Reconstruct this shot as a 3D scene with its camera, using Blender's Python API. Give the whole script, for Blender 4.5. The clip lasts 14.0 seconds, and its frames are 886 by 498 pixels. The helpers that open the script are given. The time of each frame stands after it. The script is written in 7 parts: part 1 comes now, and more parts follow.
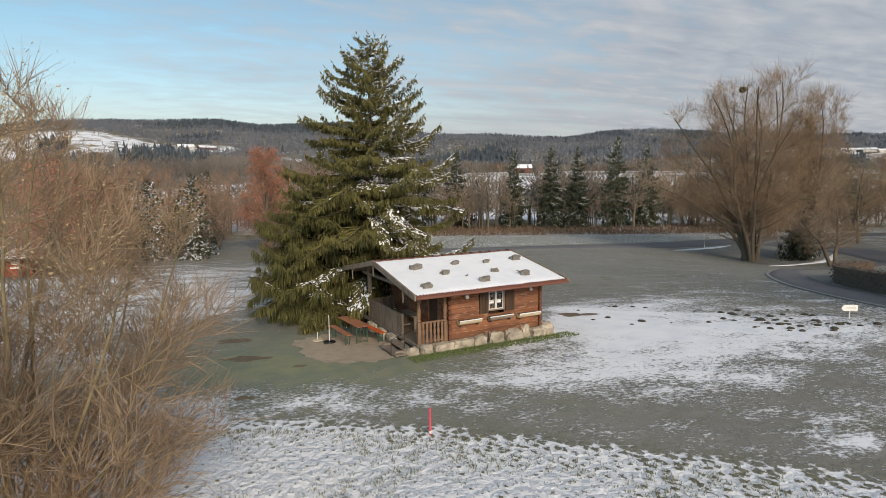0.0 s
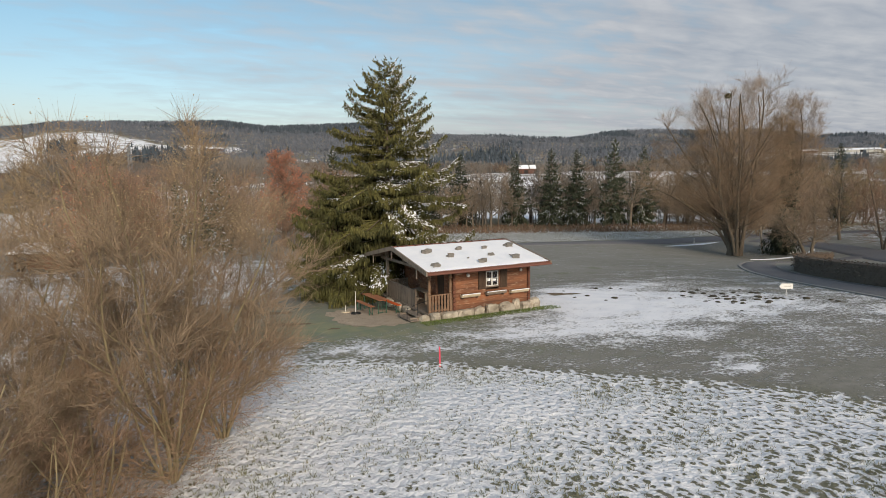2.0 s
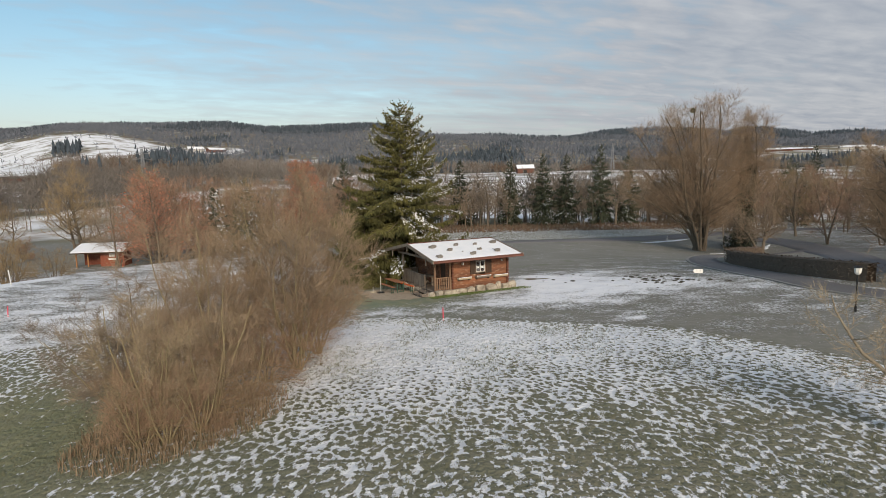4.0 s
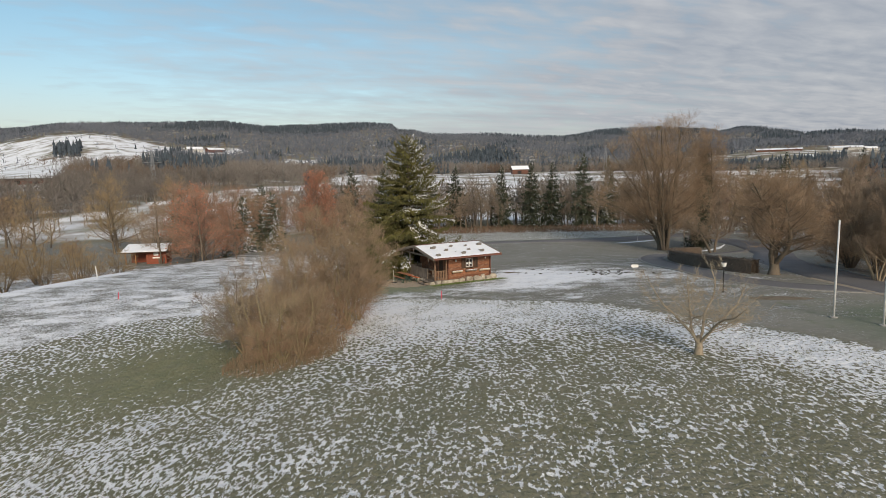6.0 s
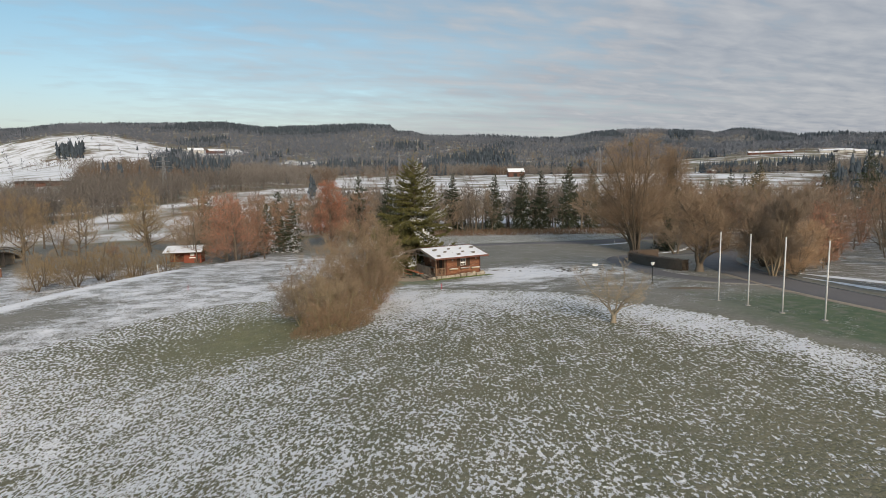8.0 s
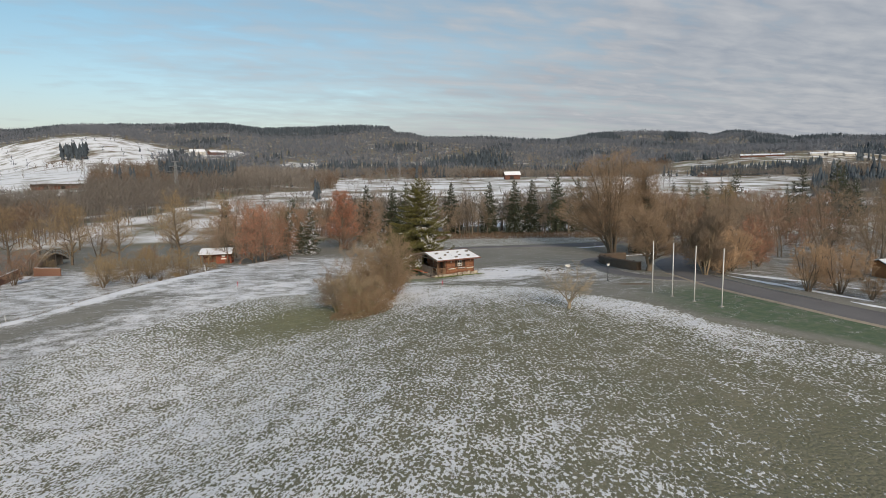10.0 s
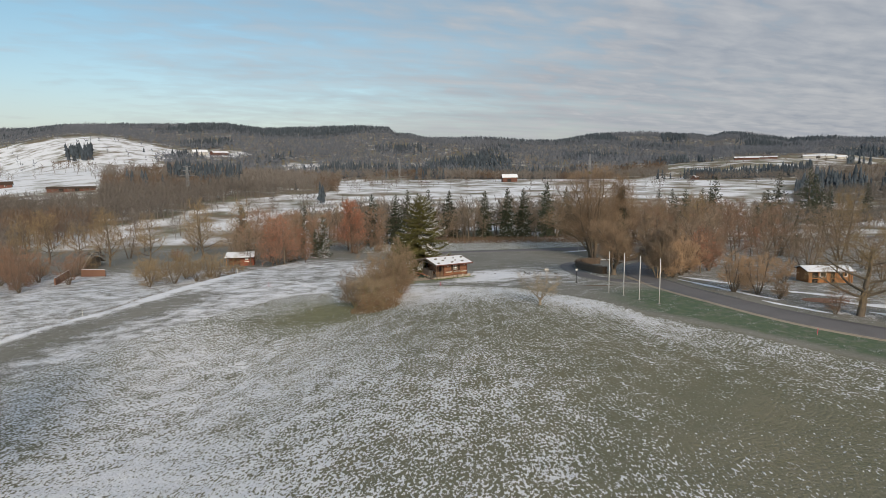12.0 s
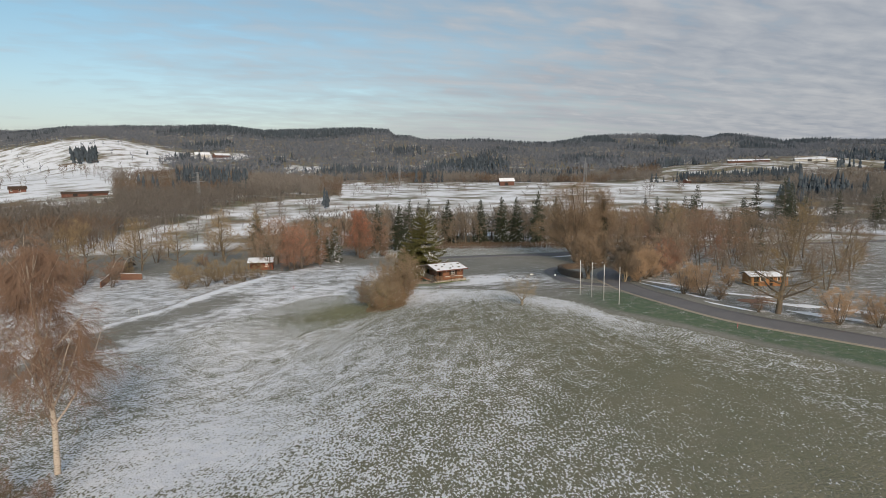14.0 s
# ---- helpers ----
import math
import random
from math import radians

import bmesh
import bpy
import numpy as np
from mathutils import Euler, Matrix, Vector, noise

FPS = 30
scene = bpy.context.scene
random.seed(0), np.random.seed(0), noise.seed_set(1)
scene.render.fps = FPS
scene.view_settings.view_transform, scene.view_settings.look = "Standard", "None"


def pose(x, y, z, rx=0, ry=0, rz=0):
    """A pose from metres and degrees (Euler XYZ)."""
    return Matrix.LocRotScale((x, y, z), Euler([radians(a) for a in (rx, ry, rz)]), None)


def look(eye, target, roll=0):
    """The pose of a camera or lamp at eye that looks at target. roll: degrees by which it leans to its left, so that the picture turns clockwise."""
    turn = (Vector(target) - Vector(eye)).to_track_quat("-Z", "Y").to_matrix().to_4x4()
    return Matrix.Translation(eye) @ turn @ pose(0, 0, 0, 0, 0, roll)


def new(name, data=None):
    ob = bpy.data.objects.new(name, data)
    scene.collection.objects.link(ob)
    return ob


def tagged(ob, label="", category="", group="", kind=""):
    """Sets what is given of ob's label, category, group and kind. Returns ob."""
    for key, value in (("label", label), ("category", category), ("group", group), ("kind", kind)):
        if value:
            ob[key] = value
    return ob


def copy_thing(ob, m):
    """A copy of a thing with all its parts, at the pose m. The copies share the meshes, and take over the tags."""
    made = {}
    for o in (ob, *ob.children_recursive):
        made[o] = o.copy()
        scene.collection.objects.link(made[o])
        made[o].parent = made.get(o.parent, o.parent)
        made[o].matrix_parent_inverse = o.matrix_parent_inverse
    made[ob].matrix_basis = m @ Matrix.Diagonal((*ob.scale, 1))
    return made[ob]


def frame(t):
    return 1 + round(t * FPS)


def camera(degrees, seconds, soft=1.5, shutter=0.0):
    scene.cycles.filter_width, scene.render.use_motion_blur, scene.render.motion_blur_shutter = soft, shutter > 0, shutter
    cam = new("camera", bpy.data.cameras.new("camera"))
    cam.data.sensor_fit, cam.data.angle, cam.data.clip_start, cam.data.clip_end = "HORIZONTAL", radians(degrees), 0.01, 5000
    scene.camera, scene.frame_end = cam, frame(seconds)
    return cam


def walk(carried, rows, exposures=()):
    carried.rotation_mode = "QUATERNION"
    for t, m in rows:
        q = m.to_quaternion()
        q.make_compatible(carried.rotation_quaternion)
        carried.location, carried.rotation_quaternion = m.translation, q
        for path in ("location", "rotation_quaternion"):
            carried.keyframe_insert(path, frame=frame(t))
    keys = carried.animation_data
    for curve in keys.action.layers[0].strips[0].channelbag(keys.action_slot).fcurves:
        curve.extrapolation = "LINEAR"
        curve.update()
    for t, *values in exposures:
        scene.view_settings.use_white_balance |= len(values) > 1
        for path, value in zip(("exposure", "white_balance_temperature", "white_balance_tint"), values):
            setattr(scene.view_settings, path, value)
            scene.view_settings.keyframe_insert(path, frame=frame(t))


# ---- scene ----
cam = camera(74.8, 14.0, 0.85)
PATH = [
    (0, (-10.628, -22.437, 7.258), (-5.986, -13.662, 6.050), -0.71),
    (0.5, (-11.051, -23.203, 7.168), (-6.424, -14.419, 5.973), -0.69),
    (1, (-11.688, -24.367, 7.130), (-7.079, -15.573, 5.937), -0.69),
    (1.5, (-12.534, -25.920, 7.155), (-7.944, -17.116, 5.961), -0.72),
    (2, (-13.560, -27.834, 7.264), (-8.988, -19.021, 6.067), -0.80),
    (2.5, (-14.767, -30.106, 7.470), (-10.207, -21.288, 6.268), -0.90),
    (3, (-16.146, -32.726, 7.768), (-11.591, -23.906, 6.560), -1.00),
    (3.5, (-17.671, -35.635, 8.135), (-13.116, -26.816, 6.920), -1.09),
    (4, (-19.301, -38.750, 8.552), (-14.741, -29.934, 7.331), -1.16),
    (4.5, (-20.995, -41.980, 9.008), (-16.426, -33.170, 7.781), -1.21),
    (5, (-22.715, -45.248, 9.493), (-18.134, -36.445, 8.261), -1.22),
    (5.5, (-24.437, -48.505, 10.004), (-19.843, -39.709, 8.766), -1.21),
    (6, (-26.164, -51.748, 10.535), (-21.556, -42.960, 9.293), -1.17),
    (6.5, (-27.928, -55.037, 11.084), (-23.307, -46.257, 9.841), -1.12),
    (7, (-29.736, -58.422, 11.631), (-25.106, -49.646, 10.390), -1.07),
    (7.5, (-31.618, -61.904, 12.181), (-26.981, -53.132, 10.942), -1.05),
    (8, (-33.613, -65.487, 12.766), (-28.969, -56.718, 11.525), -1.07),
    (8.5, (-35.685, -69.145, 13.373), (-31.033, -60.380, 12.132), -1.07),
    (9, (-37.792, -72.860, 14.014), (-33.133, -64.099, 12.774), -1.06),
    (9.5, (-39.893, -76.620, 14.706), (-35.225, -67.863, 13.468), -1.02),
    (10, (-41.951, -80.415, 15.469), (-37.277, -71.662, 14.230), -0.97),
    (10.5, (-43.950, -84.231, 16.307), (-39.271, -75.480, 15.065), -0.92),
    (11, (-45.897, -88.050, 17.205), (-41.216, -79.302, 15.956), -0.87),
    (11.5, (-47.830, -91.847, 18.110), (-43.147, -83.100, 16.857), -0.82),
    (12, (-49.788, -95.615, 19.006), (-45.104, -86.869, 17.751), -0.80),
    (12.5, (-51.791, -99.373, 19.932), (-47.105, -90.629, 18.677), -0.80),
    (13, (-53.869, -103.187, 20.903), (-49.179, -94.444, 19.650), -0.80),
    (13.5, (-56.016, -107.119, 21.918), (-51.320, -98.379, 20.666), -0.80),
    (14, (-58.214, -111.205, 22.923), (-53.514, -102.468, 21.673), -0.80),
]
walk(cam, [(t, look(eye, target, roll)) for t, eye, target, roll in PATH], [(0, 0.45, 6850, 13), (6, 0.38, 6850, 13), (14, 0.29, 6850, 13)])

# ---------------------------------------------------------------- world, sun and exposure
SUN_ELEVATION, SUN_AZIMUTH = 24.0, 190.0      # degrees; azimuth clockwise from +y, the side the sun stands on

world = bpy.data.worlds.new("winter_sky")
scene.world = world
world.use_nodes = True
wn, wl = world.node_tree.nodes, world.node_tree.links
wn.clear()


def wnode(kind, **values):
    n = wn.new(kind)
    for key, value in values.items():
        n.inputs[key].default_value = value
    return n


sky = wn.new("ShaderNodeTexSky")
sky.sky_type, sky.sun_disc = "NISHITA", False
sky.sun_elevation, sky.sun_rotation = radians(SUN_ELEVATION), radians(SUN_AZIMUTH)
sky.air_density, sky.dust_density, sky.ozone_density = 1.0, 1.6, 0.7
coord = wn.new("ShaderNodeTexCoord")
split = wn.new("ShaderNodeSeparateXYZ")
wl.new(coord.outputs["Generated"], split.inputs[0])


def wmath(op, a, b=None, clamp=False):
    n = wn.new("ShaderNodeMath")
    n.operation, n.use_clamp = op, clamp
    for i, v in enumerate((a, b)):
        if v is not None:
            if isinstance(v, (int, float)):
                n.inputs[i].default_value = v
            else:
                wl.new(v, n.inputs[i])
    return n.outputs[0]


# a sheet of cloud high above: the direction laid onto a level plane
up = wmath("ADD", wmath("MAXIMUM", split.outputs[2], 0.0), 0.10)
cx, cy = wmath("DIVIDE", split.outputs[0], up), wmath("DIVIDE", split.outputs[1], up)
plane = wn.new("ShaderNodeCombineXYZ")
wl.new(cx, plane.inputs[0]), wl.new(cy, plane.inputs[1])
turn = wn.new("ShaderNodeMapping")
turn.inputs["Rotation"].default_value = (0, 0, radians(28))
turn.inputs["Scale"].default_value = (0.55, 1.0, 1.0)
wl.new(plane.outputs[0], turn.inputs[0])
puffs = wnode("ShaderNodeTexNoise", Scale=6.5, Detail=5.0, Roughness=0.52, Distortion=0.3)
sheet = wnode("ShaderNodeTexNoise", Scale=1.1, Detail=4.0, Roughness=0.5)
wl.new(turn.outputs[0], puffs.inputs["Vector"]), wl.new(turn.outputs[0], sheet.inputs["Vector"])
# the sheet thins out towards the left of the flight
side = wmath("ADD", wmath("MULTIPLY", split.outputs[0], 0.8812), wmath("MULTIPLY", split.outputs[1], -0.4728))
cover = wmath("ADD", wmath("ADD", wmath("MULTIPLY", puffs.outputs[0], 1.15), wmath("MULTIPLY", sheet.outputs[0], 1.3)), wmath("ADD", wmath("MULTIPLY", side, 1.15), -0.62))
cover = wmath("MULTIPLY", wmath("MINIMUM", wmath("MAXIMUM", cover, 0.0), 1.0), 0.92)
shade = wn.new("ShaderNodeValToRGB")
shade.color_ramp.elements[0].position, shade.color_ramp.elements[0].color = 0.36, (2.5, 2.86, 3.42, 1)
shade.color_ramp.elements[1].position, shade.color_ramp.elements[1].color = 0.66, (3.85, 4.1, 4.42, 1)
# long thin bands and ripples drawn across the sheet
across = wn.new("ShaderNodeMapping")
across.inputs["Scale"].default_value = (0.22, 1.7, 1.0)
wl.new(turn.outputs[0], across.inputs[0])
bands = wnode("ShaderNodeTexNoise", Scale=2.6, Detail=4.0, Roughness=0.55, Distortion=0.25)
wl.new(across.outputs[0], bands.inputs["Vector"])
wl.new(wmath("ADD", wmath("MULTIPLY", puffs.outputs[0], 0.6), wmath("MULTIPLY", bands.outputs[0], 0.4)), shade.inputs[0])
mixed = wn.new("ShaderNodeMixRGB")
clear = wn.new("ShaderNodeMixRGB")
clear.blend_type = "MULTIPLY"
clear.inputs[2].default_value = (0.84, 1.15, 1.14, 1)
wl.new(wmath("MULTIPLY", wmath("SUBTRACT", split.outputs[2], 0.06), 4.0, True), clear.inputs[0])
wl.new(sky.outputs[0], clear.inputs[1])
# pale haze low over the hills
haze = wn.new("ShaderNodeMixRGB")
haze.inputs[2].default_value = (4.1, 4.45, 4.75, 1)
low = wmath("SUBTRACT", 1.0, wmath("MULTIPLY", wmath("MAXIMUM", split.outputs[2], 0.0), 7.0), True)
wl.new(wmath("MULTIPLY", low, 0.7), haze.inputs[0]), wl.new(clear.outputs[0], haze.inputs[1])
wl.new(cover, mixed.inputs[0]), wl.new(haze.outputs[0], mixed.inputs[1]), wl.new(shade.outputs[0], mixed.inputs[2])
back = wnode("ShaderNodeBackground", Strength=0.1)
wl.new(mixed.outputs[0], back.inputs[0])
wout = wn.new("ShaderNodeOutputWorld")
wl.new(back.outputs[0], wout.inputs[0])

sun = new("sun", bpy.data.lights.new("sun", "SUN"))
sun.data.energy, sun.data.angle, sun.data.color = 2.3, radians(20.0), (1.0, 0.88, 0.72)
saz, sel = radians(SUN_AZIMUTH), radians(SUN_ELEVATION)
sun.matrix_world = look((0, 0, 60), (-math.sin(saz) * math.cos(sel), -math.cos(saz) * math.cos(sel), 60 - math.sin(sel)))

# ---------------------------------------------------------------- terrain
# r runs to the right of the line of flight, d along it, both from the hut's front corner post
def to_rd(x, y):
    return 0.8812 * x - 0.4728 * y, 0.4728 * x + 0.8812 * y


def to_xy(r, d):
    return 0.8812 * r + 0.4728 * d, -0.4728 * r + 0.8812 * d


def sstep(a, b, v):
    t = np.clip((v - a) / (b - a), 0, 1)
    return t * t * (3 - 2 * t)


def bump(v, c, w):
    return np.exp(-((v - c) / w) ** 2)


VALLEY_D = [-400, -130, -64, -30, 0, 60, 100, 160, 325, 575, 800, 1200, 3500]
VALLEY_Z = [-5, -2.6, -1.2, 0.6, -0.35, -3.3, -4.3, -5, 3, 12, 17, 24, 30]
RIDGE_A = [-0.9, -0.744, -0.687, -0.629, -0.534, -0.43, -0.363, -0.296, -0.21, -0.134, -0.088, -0.077, -0.05, -0.034, 0.066, 0.133, 0.191, 0.248, 0.334, 0.43, 0.45, 0.482, 0.525, 0.583, 0.66, 0.68, 0.753, 0.9]
RIDGE_Z = [150, 158, 154, 163, 172, 156, 156, 141, 137, 144, 141, 122, 122, 110, 106, 92, 90, 102, 107, 103, 95, 109, 104, 86, 94, 87, 84, 86]


def ground_z(x, y):
    x, y = np.asarray(x, float), np.asarray(y, float)
    r, d = to_rd(x, y)
    z = sum(np.interp(d + k * (3 + 0.06 * np.abs(d)), VALLEY_D, VALLEY_Z) for k in (-1, -0.5, 0, 0.5, 1)) / 5
    # the bank that falls away on the left of the meadow
    z = z - 3.9 * sstep(4, -26, r) * bump(d, -46, 32) - 0.03 * np.maximum(-r - 55, 0) * bump(d, 40, 90)
    # the edge of the lawn, where the ground drops to the stream
    rim = np.interp(d, [-60, -28, -17, 0, 16, 40], [-72, -58.5, -51, -46, -42, -34])
    z = z - 2.4 * sstep(0, 9, rim - r) * (1 - 0.45 * sstep(15, 55, d)) * sstep(160, 90, d) * sstep(-90, -50, d)
    # the hollow round the old willow
    z = z - 1.7 * bump(r, 46, 17) * bump(d, 52, 20)
    # the low rise beside the drive
    z = z + 0.9 * bump(r, 34, 22) * bump(d, -6, 24)
    # hills
    a = r / np.maximum(d + 125, 60)
    z = z + np.interp(a, RIDGE_A, RIDGE_Z) * sstep(700, 1900, d) * (1 - 0.25 * sstep(2100, 3300, d))
    z = z + 32 * bump(a, -0.6, 0.16) * bump(d, 1130, 260) + 16 * bump(a, -0.6, 0.3) * bump(d, 520, 240)
    z = z + 15 * bump(a, 0.57, 0.16) * bump(d, 900, 220)
    far = sstep(250, 900, d)
    z = z + far * 7 * np.sin(r / 190 + 1.3) * np.sin(d / 170) + far * 4 * np.sin(r / 71 + d / 93)
    return z


def sine_noise(x, y, s):
    return np.sin(x / s + 1.7 * np.sin(y / (1.3 * s))) * np.sin(y / (0.8 * s) + 1.3 * np.sin(x / (1.1 * s) + 2))


def in_box(a, d, a0, a1, d0, d1):
    return (a > a0) & (a < a1) & (d > d0) & (d < d1)


def wood_cover(a, d, x, y):
    """How likely a tree stands there."""
    c = np.where(d > 760, 1.0, 0.0)
    n = sine_noise(x, y, 60)
    wob = 0.03 * sine_noise(x, y, 140)
    # brown woods on both sides of the valley
    c = np.where((a + wob < -0.2) & (d > 110) & (d < 330), 0.035, c)
    foot = np.interp(a, [-0.6, -0.51, -0.44, -0.34, -0.25, -0.17], [135, 170, 199, 290, 340, 365])
    c = np.where((a > -0.6) & (a < -0.17) & (d > foot + 5 * n) & (d < 560), 0.95, c)
    c = np.where((a + wob < -0.56) & (d > 105) & (d < 215), 0.95, c)
    c = np.where((a + wob < -0.66) & (d > 70) & (d < 110), 0.7, c)
    c = np.where(in_box(a, d, -0.86, -0.56, 222, 420), 0.0, c)
    c = np.where((a + wob > 0.30) & (d > 125) & (d < 205 + 25 * n), 0.6, c)
    c = np.where((a + wob > 0.16) & (a < 0.32) & (d > 128) & (d < 185), 0.45, c)
    c = np.where((a + wob > 0.58) & (d > 230) & (d < 640), 0.8, c)
    c = np.where((a + wob > 0.40) & (d > 520) & (d < 620), 0.85, c)
    c = np.where((a > -0.22) & (a < 0.4) & (d > 114) & (d < 142), 0.85, c)
    c = np.where((a > 0.26) & (d > 110) & (d < 150), 0.5, c)
    # single trees on the snowy fields
    c = np.where((c == 0) & (a > -0.2) & (d > 330) & (d < 760), 0.014 + 0.06 * (n > 0.45), c)
    c = np.where((a > -0.05) & (d > 700) & (d < 770), 0.9, c)
    # open meadows on the hills
    dome = in_box(a + wob, d, -0.85, -0.46, 420 + 900 * np.maximum(a + 0.58, 0), 1190) & ~in_box(a, d, -0.63, -0.585, 880, 1000)
    c = np.where(dome, 0.012 + 0.1 * (sine_noise(x, y, 45) > 0.72), c)
    c = np.where(in_box(a + wob, d, -0.46, -0.36, 1080, 1190), 0.05, c)
    c = np.where(in_box(a + wob, d, 0.40, 0.74, 640, 900), 0.01, c)
    c = np.where(in_box(a + wob, d, 0.60, 0.80, 780, 1080), 0.02, c)
    c = np.where(in_box(a + wob, d, -0.26, -0.2, 900, 990), 0.15, c)
    return c

# ---------------------------------------------------------------- materials
def material(name, base, rough=0.8, metal=0.0, second=None, scale=4.0, amount=0.5, bump_scale=30.0, bump_amount=0.15, stretch=(1, 1, 1), third=None, vary=0.0, spec=0.3):
    """A surface of base colour with blotches of second and third colour, fine relief and, with vary, a tone of its own for each piece."""
    m = bpy.data.materials.new(name)
    m.use_nodes = True
    n, l = m.node_tree.nodes, m.node_tree.links
    b = n["Principled BSDF"]
    b.inputs["Roughness"].default_value, b.inputs["Metallic"].default_value = rough, metal
    b.inputs["Specular IOR Level"].default_value = spec
    co = n.new("ShaderNodeTexCoord")
    mp = n.new("ShaderNodeMapping")
    mp.inputs["Scale"].default_value = stretch
    l.new(co.outputs["Object"], mp.inputs[0])
    out = None

    def mix(a, bcol, fac):
        x = n.new("ShaderNodeMixRGB")
        l.new(fac, x.inputs[0])
        if isinstance(a, tuple):
            x.inputs[1].default_value = (*a, 1)
        else:
            l.new(a, x.inputs[1])
        x.inputs[2].default_value = (*bcol, 1)
        return x.outputs[0]

    def spots(s, lo, hi, detail=5.0):
        t = n.new("ShaderNodeTexNoise")
        t.inputs["Scale"].default_value, t.inputs["Detail"].default_value = s, detail
        l.new(mp.outputs[0], t.inputs["Vector"])
        r = n.new("ShaderNodeMapRange")
        r.inputs[1].default_value, r.inputs[2].default_value = lo, hi
        l.new(t.outputs[0], r.inputs[0])
        return r.outputs[0]

    second = second or tuple(c * 0.6 for c in base)
    out = mix(base, second, spots(scale, 0.62 - 0.3 * amount, 0.78))
    out = mix(out, third or tuple(min(1, c * 1.35) for c in base), spots(scale * 5.3, 0.55, 0.8))
    if vary:
        oi = n.new("ShaderNodeObjectInfo")
        g = n.new("ShaderNodeNewGeometry")
        add = n.new("ShaderNodeMath")
        add.operation = "ADD"
        l.new(oi.outputs["Random"], add.inputs[0]), l.new(g.outputs["Random Per Island"], add.inputs[1])
        r = n.new("ShaderNodeMapRange")
        r.inputs[1].default_value, r.inputs[2].default_value = 0.0, 2.0
        r.inputs[3].default_value, r.inputs[4].default_value = 1 - vary, 1 + vary
        l.new(add.outputs[0], r.inputs[0])
        hs = n.new("ShaderNodeHueSaturation")
        l.new(out, hs.inputs["Color"]), l.new(r.outputs[0], hs.inputs["Value"])
        out = hs.outputs[0]
    l.new(out, b.inputs["Base Color"])
    if bump_amount:
        t = n.new("ShaderNodeTexNoise")
        t.inputs["Scale"].default_value, t.inputs["Detail"].default_value = bump_scale, 4
        l.new(mp.outputs[0], t.inputs["Vector"])
        bp = n.new("ShaderNodeBump")
        bp.inputs["Strength"].default_value, bp.inputs["Distance"].default_value = bump_amount, 0.05
        l.new(t.outputs[0], bp.inputs["Height"]), l.new(bp.outputs[0], b.inputs["Normal"])
    return m


SNOW = material("snow", (0.84, 0.86, 0.9), 0.75, second=(0.76, 0.79, 0.85), scale=1.3, bump_scale=7, bump_amount=0.25, third=(0.9, 0.9, 0.92))
BARK = material("bark", (0.155, 0.125, 0.095), 0.95, second=(0.085, 0.07, 0.056), scale=3, bump_scale=18, bump_amount=0.6, stretch=(1, 1, 0.25))
BIRCH_BARK = material("birch_bark", (0.52, 0.44, 0.365), 0.8, second=(0.12, 0.1, 0.09), scale=3.5, amount=0.4, bump_scale=14, stretch=(1, 1, 2.2))
TWIG_BROWN = material("twig_brown", (0.27, 0.205, 0.15), 0.9, vary=0.35, bump_amount=0)
TWIG_DARK = material("twig_dark", (0.45, 0.31, 0.2), 0.9, vary=0.35, bump_amount=0)
TWIG_ROSE = material("twig_rose", (0.33, 0.22, 0.145), 0.9, vary=0.35, bump_amount=0)
TWIG_GREY = material("twig_grey", (0.28, 0.225, 0.175), 0.9, vary=0.3, bump_amount=0)
TWIG_HAZEL = material("twig_hazel", (0.31, 0.228, 0.155), 0.9, vary=0.35, bump_amount=0)
TWIG_STRAW = material("twig_straw", (0.32, 0.25, 0.165), 0.9, vary=0.35, bump_amount=0)
TWIG_PALE = material("twig_pale", (0.34, 0.28, 0.2), 0.9, vary=0.3, bump_amount=0)
TWIG_WILLOW = material("twig_willow", (0.3, 0.215, 0.145), 0.9, vary=0.3, bump_amount=0)
TWIG_RED = material("twig_red", (0.28, 0.18, 0.128), 0.9, vary=0.35, bump_amount=0)
TWIG_OCHRE = material("twig_ochre", (0.29, 0.215, 0.125), 0.9, vary=0.3, bump_amount=0)
LEAF_COPPER = material("leaf_copper", (0.47, 0.185, 0.115), 0.8, second=(0.32, 0.135, 0.09), scale=1.5, vary=0.4, bump_amount=0)
CATKIN = material("catkin", (0.46, 0.35, 0.2), 0.8, vary=0.3, bump_amount=0)
NEEDLE = material("spruce_needle", (0.15, 0.145, 0.046), 0.75, second=(0.052, 0.056, 0.024), scale=1.1, amount=0.9, vary=0.45, bump_amount=0, third=(0.17, 0.16, 0.05))
NEEDLE_OLIVE = material("old_spruce_needle", (0.125, 0.115, 0.036), 0.75, second=(0.045, 0.046, 0.02), scale=0.9, amount=0.9, vary=0.5, bump_amount=0, third=(0.15, 0.14, 0.05))
NEEDLE_DARK = material("dark_needle", (0.055, 0.065, 0.04), 0.75, second=(0.038, 0.045, 0.03), scale=0.6, vary=0.45, bump_amount=0)
MISTLETOE = material("mistletoe", (0.09, 0.095, 0.035), 0.8, vary=0.3, bump_amount=0)


